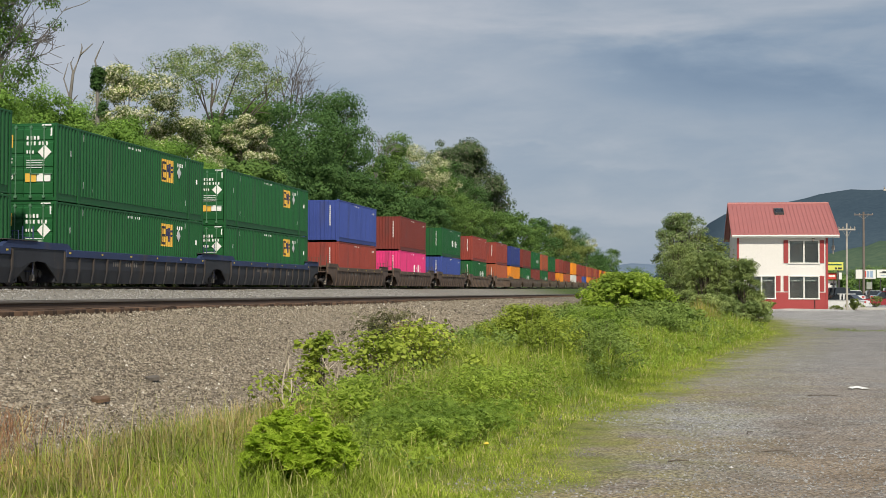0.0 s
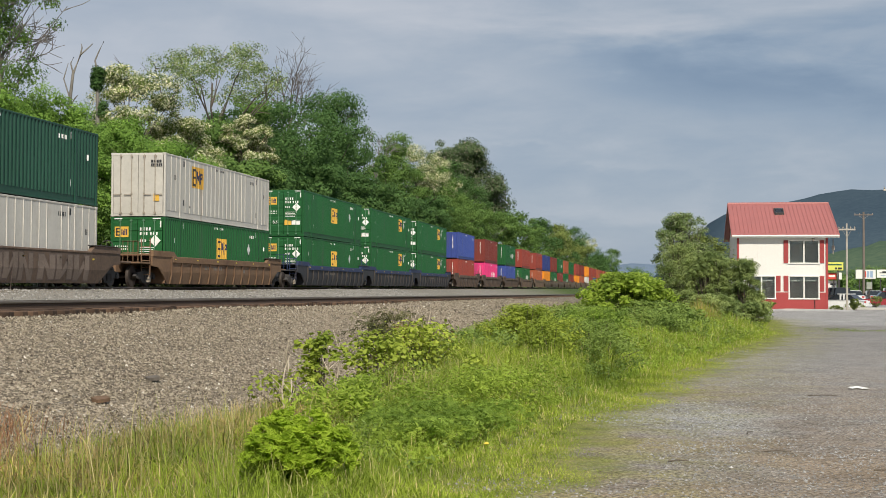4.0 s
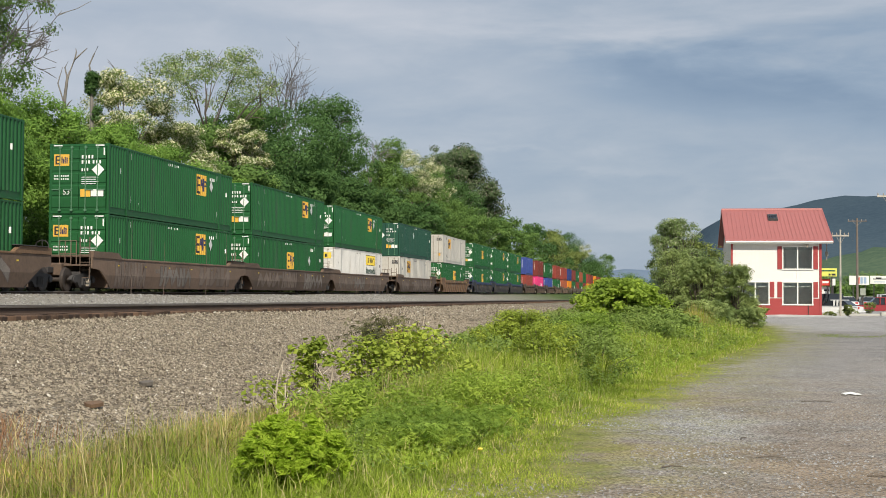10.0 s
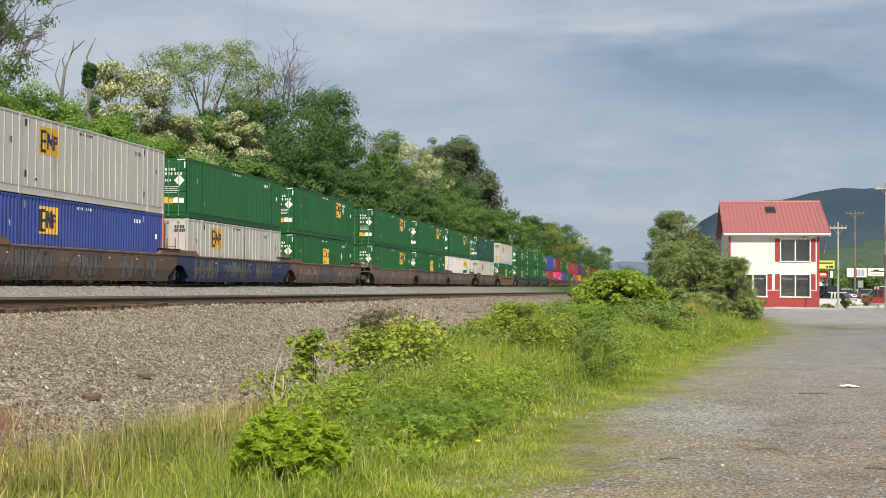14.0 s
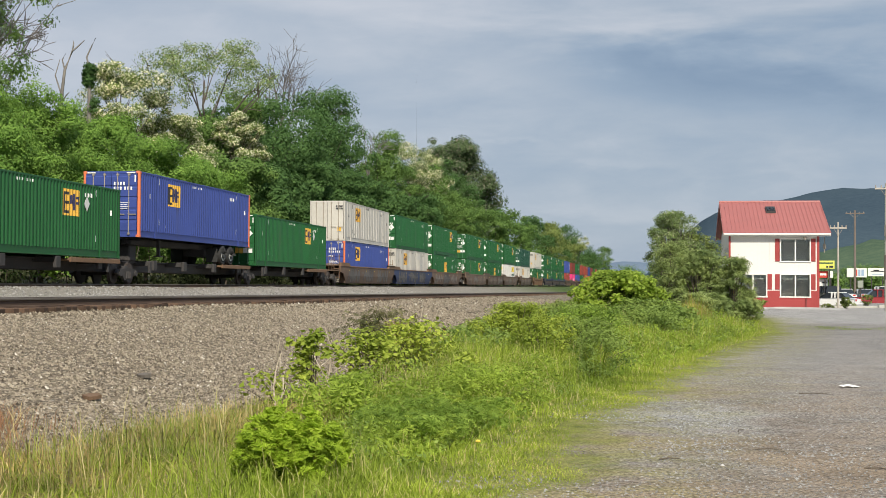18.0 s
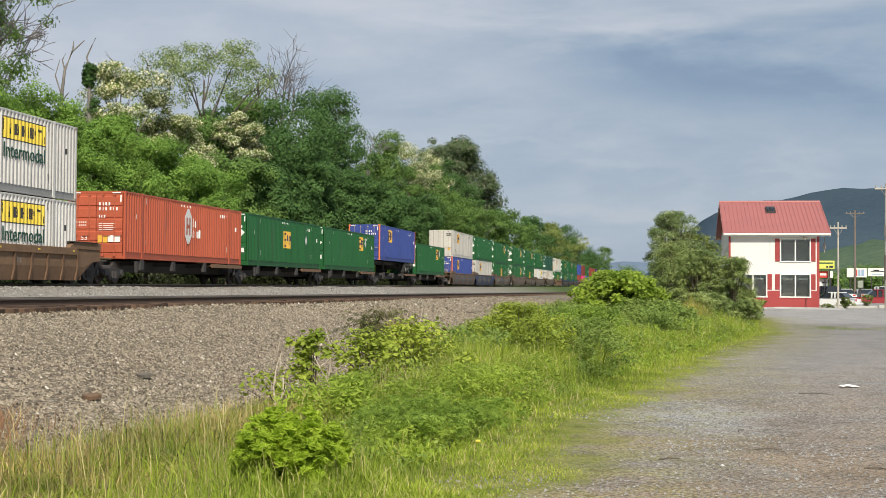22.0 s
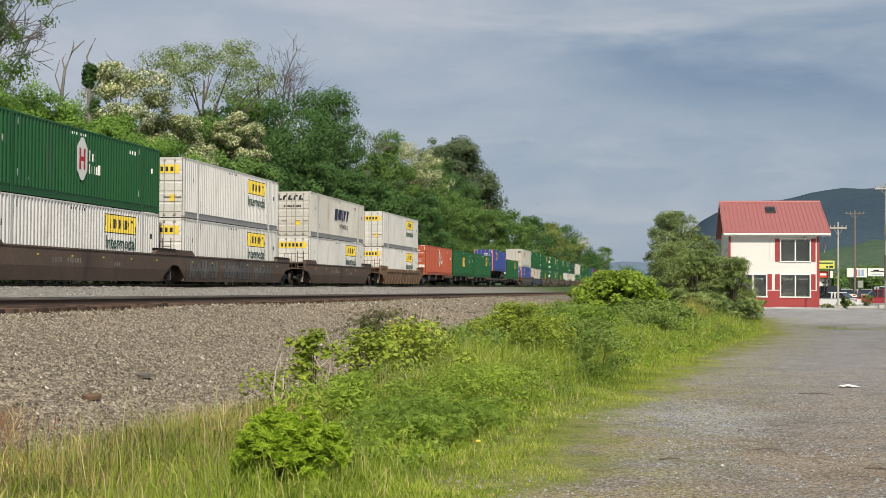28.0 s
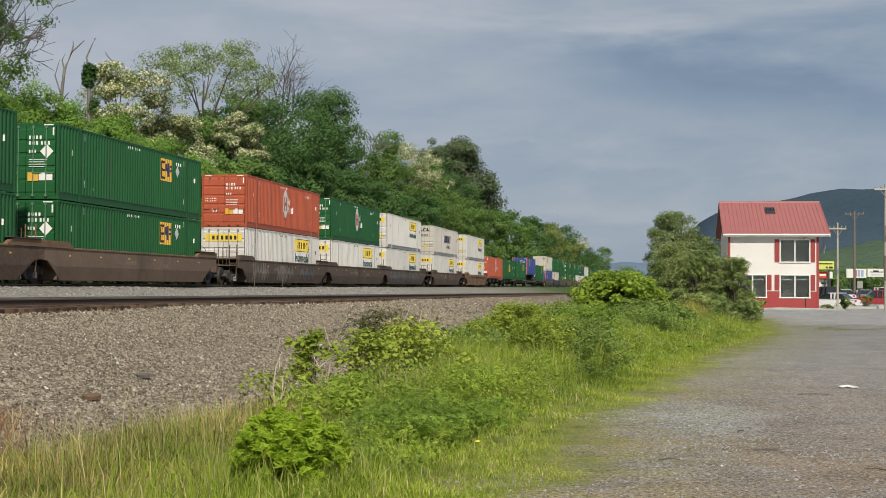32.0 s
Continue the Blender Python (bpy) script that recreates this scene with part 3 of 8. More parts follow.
def container(m, livery, paint_m, style="fine", length=LONG, high=TALL, doors=True, flat_doors=False, posts=None, label="", group="containers on the train", marks=True, name="container"):
    """A steel freight container: ribbed sides, rails, posts, castings, doors with lock rods, and its markings."""
    root = thing(name, m, label, "container", group)
    key = (length, high, style, paint_m.name)
    hl, hw = length / 2, WIDE / 2
    for s in (1, -1):
        part("side_panel", kept(("side",) + key, lambda: side_mesh(length, high, style, paint_m)), root, at=pose(0, 0, 0, 0, 0, 0 if s > 0 else 180))
    part("roof", kept(("roof",) + key, lambda: Geo().box(-hw + 0.05, hw - 0.05, -hl + 0.05, hl - 0.05, high - 0.09, high - 0.035).mesh("roof", paint_m)), root)
    part("floor_pan", kept(("floor",) + key, lambda: Geo().box(-hw + 0.08, hw - 0.08, -hl + 0.1, hl - 0.1, 0.10, 0.28).mesh("floor_pan", M_STEEL_DARK)), root)

    def top_rail():
        return Geo().box(hw - 0.07, hw - 0.002, -hl + 0.1, hl - 0.1, high - 0.085, high - 0.01, 0.012).mesh("top_rail", paint_m)

    def low_rail():
        g = Geo().box(hw - 0.10, hw - 0.035, -hl + 0.1, hl - 0.1, 0.05, 0.31)
        return g.box(hw - 0.07, hw - 0.004, -hl + 0.1, hl - 0.1, 0.01, 0.07, 0.01).mesh("bottom_rail", P_GREYRAIL if livery in ("yellow_name", "slanted") else paint_m)
    for s in (0, 180):
        part("top_rail", kept(("top",) + key, top_rail), root, at=pose(0, 0, 0, 0, 0, s))
        part("bottom_rail", kept(("low", livery in ("yellow_name", "slanted")) + key, low_rail), root, at=pose(0, 0, 0, 0, 0, s))
    post_m = posts or paint_m

    def post():
        return Geo().box(-0.10, 0.004, 0, 0.15, 0.1, high - 0.1, 0.012).mesh("corner_post", post_m)

    def casting():
        g = Geo().box(-0.165, 0.008, -0.006, 0.178, 0.0, 0.118, 0.012)
        return g.cyl((0.002, 0.09, 0.06), (0.010, 0.09, 0.06), 0.034, n=8).mesh("corner_casting", post_m if posts else M_GALV if livery == "yellow_name" else paint_m)
    spots = [(hw, -hl, 0), (-hw, hl, 180)]
    for x, y, a in spots:
        part("corner_post", kept(("post", high, post_m.name), post), root, at=pose(x, y, 0, 0, 0, a))
    for x, y in ((-hw + 0.10, -hl), (hw - 0.10 + 0.096, hl - 0.15)):
        part("corner_post", kept(("post", high, post_m.name), post), root, at=pose(x, y, 0))
    for z in (0.0, high - 0.118):
        for x, y in ((hw, -hl), (hw, hl - 0.172), (-hw + 0.157, -hl), (-hw + 0.157, hl - 0.172)):
            part("corner_casting", kept(("cast", post_m.name, livery == "yellow_name"), casting), root, at=pose(x, y, z))
    if length > 13:
        def mid_post():
            g = Geo().box(-0.05, 0.006, -0.10, 0.10, 0.03, high - 0.02, 0.01)
            return g.box(-0.1, 0.012, -0.09, 0.09, high - 0.12, high, 0.01).box(-0.1, 0.012, -0.09, 0.09, 0, 0.12, 0.01).mesh("lifting_post", paint_m)
        for y in (-6.096, 6.096):
            for x, a in ((hw, 0), (-hw, 180)):
                part("lifting_post", kept(("mid", high, paint_m.name), mid_post), root, at=pose(x, y, 0, 0, 0, a))

    def wall():
        g, v, n = Geo(), [], 9
        step = (2 * hw - 0.2) / n
        xs = [-hw + 0.1 + (k + u) * step for k in range(n) for u in (0.0, 0.5, 0.62, 0.88)] + [hw - 0.1]
        for i, x in enumerate(xs):
            y = hl - (0.02 if i % 4 < 2 else 0.06)
            v += [(x, y, 0.10), (x, y, high - 0.09), (x, hl - 0.13, 0.10), (x, hl - 0.13, high - 0.09)]
        f = []
        for i in range(len(xs) - 1):
            a, b = 4 * i, 4 * i + 4
            f += [(a, a + 1, b + 1, b), (a + 2, b + 2, b + 3, a + 3), (a, b, b + 2, a + 2), (a + 1, a + 3, b + 3, b + 1)]
        return g.add(v, f).mesh("end_wall", paint_m)
    part("end_wall", kept(("wall",) + key, wall), root)
    if doors:
        d = kept(("door", flat_doors) + key, lambda: door_mesh(length, high, paint_m, flat_doors))
        for s in (1, -1):
            leaf = part("door", d, root)
            if s < 0:
                leaf.matrix_basis = Matrix.Diagonal((-1, 1, 1, 1))
            for x in (0.30, 0.82):
                rod = kept(("rod", length, high, paint_m.name), lambda: Geo().cyl((0, -hl - 0.055, 0.10), (0, -hl - 0.055, high - 0.08), 0.021, n=6)
                           .box(-0.05, 0.05, -hl - 0.075, -hl, 0.12, 0.20).box(-0.05, 0.05, -hl - 0.075, -hl, high - 0.2, high - 0.12)
                           .box(-0.03, 0.03, -hl - 0.075, -hl, 1.0, 1.06).box(-0.02, 0.34, -hl - 0.075, -hl - 0.06, 0.98, 1.02).mesh("lock_rod", ROD.get(paint_m.name, M_GALV)))
                part("lock_rod", rod, leaf, at=pose(x, 0, 0))
        frame_g = kept(("frame",) + key, lambda: Geo().box(-hw + 0.09, hw - 0.09, -hl + 0.0, -hl + 0.09, high - 0.12, high - 0.01, 0.01).mesh("door_header", paint_m))
        part("door_header", frame_g, root)
        part("door_sill", kept(("sill53",) + key, lambda: Geo().box(-hw + 0.09, hw - 0.09, -hl, -hl + 0.09, 0.01, 0.14, 0.01).mesh("door_sill", paint_m)), root)
    else:
        part("end_wall", kept(("wall",) + key, wall), root, at=pose(0, 0, 0, 0, 0, 180))
    if marks:
        markings(root, livery, style, length, high)
    return root


def glyph_row(g, y0, z0, n, w, h, style, gap=0.3):
    for i in range(n):
        decal(g, y0 + i * w * (1 + gap), y0 + i * w * (1 + gap) + w, z0, z0 + h, style)


def end_row(g, length, x0, z0, n, w, h, gap=0.3):
    for i in range(n):
        end_mark(g, length, x0 + i * w * (1 + gap), x0 + i * w * (1 + gap) + w, z0, z0 + h)


def words(text, size, mat, m, parent, name="lettering", label=""):
    """Solid lettering in the built-in font, lying at the pose m."""
    def make():
        cu = bpy.data.curves.new("lettering", "FONT")
        cu.body, cu.size, cu.extrude, cu.align_x, cu.resolution_u = text, size, 0.002, "CENTER", 2
        ob = bpy.data.objects.new("lettering", cu)
        scene.collection.objects.link(ob)
        me = bpy.data.meshes.new_from_object(ob.evaluated_get(bpy.context.evaluated_depsgraph_get()))
        bpy.data.objects.remove(ob)
        me.materials.clear()
        me.materials.append(mat)
        return me
    return part(name, kept(("words", text, size, mat.name), make), parent, label, m)


SIDE_FACE = Matrix(((0, 0, 1, 0), (1, 0, 0, 0), (0, 1, 0, 0), (0, 0, 0, 1)))       # lettering on a side that faces +x
END_FACE = Matrix(((1, 0, 0, 0), (0, 0, -1, 0), (0, 1, 0, 0), (0, 0, 0, 1)))       # lettering on an end that faces -y


def on_side(y, z, lift=0.008):
    return Matrix.Translation((WIDE / 2 + lift, y, z)) @ SIDE_FACE


def on_end(x, z, length, lift=0.04):
    return Matrix.Translation((x, -length / 2 - lift, z)) @ END_FACE


M_NAVY = material("navy_marking", (0.028, 0.030, 0.085), 0.6, vary=0.1, scale=4)


def markings(root, livery, style, L, H):
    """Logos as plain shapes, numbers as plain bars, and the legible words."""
    light = livery in ("white", "yellow_name", "slanted")
    ink = M_INK if light else M_WHITE
    key = (livery, style, L)
    mid, bare = livery == "forest_mid", livery == "forest_bare"
    livery = "forest" if mid or bare else livery

    def put(name, mat, fill, label=""):
        def make():
            g = Geo()
            fill(g)
            return g.mesh(name, mat)
        tagged(part(name, kept(("mark", name, mat.name, key, label), make), root, label), kind="stuff")

    def small(g):
        glyph_row(g, -1.2, H - 0.28, 4, 0.07, 0.10, style, 0.7)
        glyph_row(g, -0.5, H - 0.28, 5, 0.07, 0.10, style, 0.7)
        glyph_row(g, 4.6, H - 0.52, 5, 0.07, 0.16, style, 1.0)
        if L > 13:
            for y in (-6.9, 7.0):
                glyph_row(g, y, 1.75, 2, 0.07, 0.22, style, 0.7)
            for y in (-5.75, 5.55):
                glyph_row(g, y, H - 0.45, 1, 0.16, 0.26, style)
                glyph_row(g, y, 0.62, 1, 0.16, 0.26, style)
            glyph_row(g, -4.9, 0.55, 1, 0.15, 0.10, style)
    put("side_marking", ink, small)
    if livery in ("forest", "teal", "white", "white_end", "blue"):
        far = livery in ("white", "blue")
        y = -4.6 if far else -0.86 if mid else 2.5
        if livery != "teal" and not bare:
            z = 1.16 if mid else 1.56
            put("logo_panel", M_ORANGE_PLATE, lambda g: decal(g, y, y + 1.60, z, z + 1.02, style), "orange square logo panel")

            def bars(g):
                decal(g, y + 0.10, y + 0.24, z + 0.08, z + 0.90, style, lift=0.009)
                for k in (0.08, 0.44, 0.80):
                    decal(g, y + 0.24, y + 0.56, z + k, z + k + 0.11, style, lift=0.009)

            def strokes(g):
                for a, b, lo, hi in ((0.62, 0.75, 0.22, 0.86), (0.75, 0.86, 0.46, 0.80), (0.86, 0.97, 0.38, 0.62), (0.97, 1.10, 0.22, 0.86), (1.14, 1.27, 0.22, 0.76)):
                    decal(g, y + a, y + b, z + lo, z + hi, style, lift=0.009)
                decal(g, y + 1.27, y + 1.50, z + 0.46, z + 0.56, style, lift=0.009)
                decal(g, y + 1.40, y + 1.50, z + 0.56, z + 0.66, style, lift=0.009)
                decal(g, y + 1.27, y + 1.50, z + 0.66, z + 0.76, style, lift=0.009)
            put("logo_bar", M_INK, bars)
            put("logo_stroke", M_NAVY, strokes)
        if not light and livery != "blue" and not bare:
            def diamond(g):
                yc, zc = (4.3, 1.75) if mid else (4.7, 2.10) if livery != "teal" else (-1.6, 2.0)
                x = WIDE / 2 + 0.006
                g.plate([(x, yc - 0.26, zc), (x, yc, zc - 0.30), (x, yc + 0.26, zc), (x, yc, zc + 0.30)], 0.003, (1, 0, 0))
            put("diamond_placard", M_WHITE, diamond, "blank white diamond placard")
    if livery == "yellow_name":
        y, z, wide = 2.0, 1.88, 3.4
        put("panel_border", M_INK, lambda g: decal(g, y - 0.04, y + wide + 0.04, z - 0.04, z + 0.75, style, lift=0.004))
        put("logo_panel", M_YELLOW, lambda g: decal(g, y, y + wide, z, z + 0.71, style, lift=0.007), "yellow name panel")

        def bars(g):
            for a, lo, hi in ((0.62, 0.16, 0.34), (0.74, 0.16, 0.55), (1.08, 0.16, 0.55), (1.18, 0.16, 0.26), (1.18, 0.32, 0.40), (1.18, 0.46, 0.55), (1.30, 0.20, 0.50), (1.62, 0.16, 0.55), (1.72, 0.32, 0.40), (1.82, 0.16, 0.55),
                              (2.02, 0.16, 0.55), (2.12, 0.16, 0.24), (2.22, 0.16, 0.55), (2.42, 0.16, 0.55), (2.52, 0.30, 0.46), (2.62, 0.16, 0.55), (2.80, 0.46, 0.55), (2.90, 0.16, 0.55), (3.00, 0.46, 0.55)):
                decal(g, y + a - 0.11, y + a - 0.025, z + lo, z + hi, style, lift=0.011)
            for a in (0.12, 0.30):
                decal(g, y + a, y + a + 0.05, z + 0.40 - a, z + 0.66, style, lift=0.011)
                decal(g, y + wide - a - 0.05, y + wide - a, z + 0.06, z + 0.20 + a, style, lift=0.011)
        put("logo_bar", M_INK, bars)
        words("Intermodal", 0.74, M_INK_GREEN, on_side(y + 1.65, z - 0.66, 0.012), root, label="green block lettering")
        words("Intermodal", 0.74, M_INK_GREEN, on_side(y + 1.685, z - 0.655, 0.010), root, label="green block lettering")
    if livery in ("emblem", "emblem_orange"):
        yc, zc, x = -0.3, 1.72, WIDE / 2 + 0.006
        put("logo_panel", M_WHITE, lambda g: g.plate([(x, yc - 0.48, zc - 0.45), (x, yc - 0.12, zc - 0.84), (x, yc + 0.12, zc - 0.84), (x, yc + 0.48, zc - 0.45), (x, yc + 0.48, zc + 0.45), (x, yc + 0.12, zc + 0.84), (x, yc - 0.12, zc + 0.84), (x, yc - 0.48, zc + 0.45)], 0.003, (1, 0, 0)), "white elongated hexagon emblem")
        x2 = x + 0.005

        def letter(g):
            for a, b, c, d in ((-0.28, -0.12, -0.42, 0.42), (0.12, 0.28, -0.42, 0.42), (-0.12, 0.12, -0.09, 0.09)):
                g.plate([(x2, yc + a, zc + c), (x2, yc + b, zc + c), (x2, yc + b, zc + d), (x2, yc + a, zc + d)], 0.003, (1, 0, 0))
        put("logo_bar", M_INK_RED if livery == "emblem" else P_ORANGE, letter)

        def name_bars(g):
            for k, (a, w, h) in enumerate(((0.7, 0.12, 0.42), (0.95, 0.16, 0.30), (1.2, 0.14, 0.42))):
                decal(g, yc + a, yc + a + w, zc - 0.02, zc + h, style)
            for k in range(5):
                decal(g, yc + 0.66 + k * 0.24, yc + 0.82 + k * 0.24, zc - 0.52, zc - (0.12 if k in (0, 4) else 0.2), style)
        put("name_bar", M_WHITE, name_bars)
    if livery == "slanted":
        def slant(g):
            for k, (w, lo, hi) in enumerate(((0.56, 1.36, 2.16), (0.72, 1.44, 2.16), (0.26, 1.36, 2.16), (0.50, 1.44, 2.16), (0.46, 1.36, 2.16))):
                y0 = -1.5 + 1.5 * (0, 0.66, 1.46, 1.80, 2.38)[k]
                w *= 1.5
                x = WIDE / 2 + 0.006
                g.plate([(x, y0, lo), (x, y0 + w * (0.45 if k > 2 else 1), lo), (x, y0 + w + 0.16, hi), (x, y0 + 0.16, hi)], 0.003, (1, 0, 0))
        put("name_bar", M_NAVY, slant, "dark slanted lettering bars")
        words("INTERMODAL", 0.42, M_INK, on_side(1.3, 0.84, 0.012), root, label="dark capital lettering")
    if livery == "asia":
        def word(g):
            for k, w in enumerate((0.42, 0.42, 0.42, 0.42)):
                y0 = 0.2 + k * 0.95
                decal(g, y0, y0 + 0.13, 1.1, 1.75, style)
                decal(g, y0 + 0.3, y0 + 0.43, 1.1, 1.75, style)
                decal(g, y0 + 0.1, y0 + 0.33, 1.1 + 0.3 * (k % 2), 1.24 + 0.3 * (k % 2), style)
        put("name_bar", M_WHITE, word)
    # rear end
    def rear(g):
        end_row(g, L, 0.12, H - 0.62, 4, 0.075, 0.14, 0.9)
        end_row(g, L, 0.12, H - 0.83, 3, 0.075, 0.14, 0.9)
        end_row(g, L, 0.60, H - 0.83, 3, 0.075, 0.14, 0.9)
        end_row(g, L, 0.12, H - 1.14, 3, 0.06, 0.12, 0.9)
        for k in range(4):
            end_mark(g, L, 0.12, 0.85 - 0.1 * (k % 2), H - 1.40 - k * 0.09, H - 1.375 - k * 0.09)
        end_mark(g, L, 0.72, 1.10, H - 0.10, H - 0.05)
        end_mark(g, L, -1.10, -0.72, H - 0.10, H - 0.05)
        end_mark(g, L, 1.07, 1.13, H - 0.48, H - 0.18)
        for k in range(2):
            end_row(g, L, -1.06, H - 1.36 - k * 0.13, 7, 0.05, 0.06, 0.9)

    if livery not in ("asia", "plain", "white", "slanted", "yellow_name"):
        put("end_marking", M_WHITE, rear)
    if livery in ("forest", "teal", "emblem", "emblem_orange"):
        def placard(g):
            xc, zc, y = 0.84 if livery != "teal" else -0.3, H - 1.08, -L / 2 - 0.036
            g.plate([(xc - 0.27, y, zc), (xc, y, zc - 0.27), (xc + 0.27, y, zc), (xc, y, zc + 0.27)], 0.004, (0, -1, 0))
        if livery in ("forest", "teal"):
            put("diamond_placard", M_WHITE, placard)
        put("yellow_label", M_ORANGE_PLATE, lambda g: end_mark(g, L, 0.08, 0.52, 0.70, 1.02, 0.036), "orange warning label")
        put("white_label", M_WHITE, lambda g: end_mark(g, L, 0.54, 1.08, 0.72, 1.01, 0.036))
        words("53'", 0.32, M_WHITE, on_end(-0.50, 0.80, L), root)
        if livery == "forest":
            put("end_logo", M_ORANGE_PLATE, lambda g: end_mark(g, L, -1.08, -0.42, 1.98, 2.46, 0.036), "orange logo plate")
            put("end_logo_bar", M_INK, lambda g: (end_mark(g, L, -1.02, -0.95, 2.04, 2.40, 0.042), end_mark(g, L, -0.95, -0.82, 2.04, 2.10, 0.042), end_mark(g, L, -0.95, -0.82, 2.19, 2.25, 0.042), end_mark(g, L, -0.95, -0.82, 2.34, 2.40, 0.042)))
            put("end_logo_stroke", M_NAVY, lambda g: [end_mark(g, L, a, a + 0.05, 2.08, b, 0.042) for a, b in ((-0.76, 2.36), (-0.69, 2.28), (-0.62, 2.36), (-0.54, 2.34))])
    if livery == "yellow_name":
        put("end_panel", M_YELLOW, lambda g: end_mark(g, L, -1.05, 1.05, H - 0.78, H - 0.36, 0.036), "yellow name panel")

        def bars(g):
            for k in range(6):
                end_mark(g, L, -0.65 + k * 0.25, -0.65 + k * 0.25 + 0.14, H - 0.68, H - 0.46, 0.042)
        put("end_bar", M_INK, bars)
        put("yellow_label", M_YELLOW, lambda g: end_mark(g, L, 0.55, 0.85, 0.78, 1.12, 0.036))
    if livery == "slanted":
        def slant(g):
            for k in range(5):
                x0 = -0.95 + k * 0.36
                end_mark(g, L, x0, x0 + 0.14, H - 0.55, H - 0.25, 0.036, 0.08)
                end_mark(g, L, x0 + 0.12, x0 + 0.30, H - (0.34 if k % 2 else 0.55), H - (0.25 if k % 2 else 0.46), 0.036, 0.03)
            for k in range(8):
                end_mark(g, L, -0.5 + k * 0.15, -0.5 + k * 0.15 + 0.11, H - 1.02, H - 0.9, 0.036)
        put("end_bar", M_INK, slant)
        put("yellow_label", M_YELLOW, lambda g: end_mark(g, L, 0.25, 0.6, 0.72, 1.05, 0.036))
    if livery == "white":
        put("end_label", M_ORANGE_PLATE, lambda g: end_mark(g, L, 0.75, 1.02, 0.70, 1.02, 0.036))

        def bars(g):
            end_row(g, L, 0.62, H - 0.45, 4, 0.10, 0.12)
            end_row(g, L, 0.62, H - 0.62, 6, 0.07, 0.12)
        put("end_marking", M_INK, bars)
    if livery == "asia" or livery == "plain":
        def stripe(g):
            for k in range(11):
                end_mark(g, L, 0.62, 0.70, H - 0.5 - k * 0.13, H - 0.41 - k * 0.13, 0.012)
        put("end_marking", M_WHITE, stripe)


# ---- wagons ----
def truck(parent, y):
    """A two-axle truck: side frames, bolster, springs, axles and wheels."""
    def side():
        g = Geo()
        prof = [(-1.15, 0.46), (-0.95, 0.62), (-0.45, 0.66), (0, 0.70), (0.45, 0.66), (0.95, 0.62), (1.15, 0.46), (0.95, 0.36), (0.55, 0.36), (0.35, 0.16), (-0.35, 0.16), (-0.55, 0.36), (-0.95, 0.36)]
        g.plate([(0.93, a, b) for a, b in prof], 0.14, (1, 0, 0))
        for yy in (-0.86, 0.86):
            g.cyl((0.92, yy, 0.46), (1.12, yy, 0.46), 0.13, n=10)
        for k in (-0.16, 0, 0.16):
            g.cyl((1.09, k, 0.24), (1.09, k, 0.54), 0.06, n=8)
        return g.mesh("side_frame", M_STEEL_DARK)
    root = part("truck", kept("bolster", lambda: Geo().box(-1.0, 1.0, -0.2, 0.2, 0.44, 0.78, 0.03).mesh("truck", M_STEEL_DARK)), parent, at=pose(0, y, 0))
    part("side_frame", kept("side_frame", side), root)
    part("side_frame", kept("side_frame", side), root, at=pose(0, 0, 0, 0, 0, 180))

    def wheels():
        g = Geo()
        for s in (-1, 1):
            g.tube([(s * a, 0, 0.46) for a in (0.66, 0.67, 0.69, 0.72, 0.79, 0.80, 0.80)], [0.2, 0.485, 0.49, 0.46, 0.455, 0.38, 0.12], 22, True)
        return g.cyl((-0.95, 0, 0.46), (0.95, 0, 0.46), 0.085, n=10).mesh("wheelset", M_WHEEL, )
    for yy in (-0.86, 0.86):
        part("wheelset", kept("wheelset", wheels), root, at=pose(0, yy, 0))


def sill_x(z):
    """Outer face of a well car's side: upright above a crease, leaning in below it."""
    return float(np.interp(z, (0.14, 0.66, 2.0), (1.385, 1.475, 1.475)))


def sill_mesh(inner, mat):
    a = inner
    st = [(-a - 1.75, 0.92, 1.34), (-a - 1.0, 0.86, 1.34), (-a - 0.25, 0.45, 1.34), (-a + 0.25, 0.13, 1.34), (a - 0.25, 0.13, 1.34), (a + 0.25, 0.45, 1.34), (a + 1.0, 0.86, 1.34), (a + 1.75, 0.92, 1.34)]
    v, f, n = [], [], 6
    for y, lo, hi in st:
        c = max(lo + 0.02, 0.66)
        v += [(sill_x(lo), y, lo), (sill_x(c), y, c), (sill_x(hi), y, hi), (sill_x(hi) - 0.06, y, hi), (sill_x(c) - 0.06, y, c), (sill_x(lo) - 0.06, y, lo)]
    for k in range(len(st) - 1):
        for q in range(n):
            f.append((k * n + q, (k + 1) * n + q, (k + 1) * n + (q + 1) % n, k * n + (q + 1) % n))
    f += [tuple(range(n)), tuple(range((len(st) - 1) * n, len(st) * n))[::-1]]
    return Geo().add(v, f).mesh("side_sill", mat)


def smear(g, y0, y1, lo, hi, lift, step=0.06):
    """Sprayed paint on the sill's face: thin upright strips between two wavy lines."""
    n = max(2, int((y1 - y0) / step))
    ys = [y0 + (y1 - y0) * i / n for i in range(n + 1)]
    v = []
    for y in ys:
        a, b = lo(y), max(lo(y) + 0.02, hi(y))
        c = min(max(0.66, a + 0.01), b - 0.005)
        v += [(sill_x(z) + lift, y, z) for z in (a, c, b)]
    f = []
    for i in range(n):
        f += [(3 * i, 3 * i + 3, 3 * i + 4, 3 * i + 1), (3 * i + 1, 3 * i + 4, 3 * i + 5, 3 * i + 2)]
    g.add(v, f)


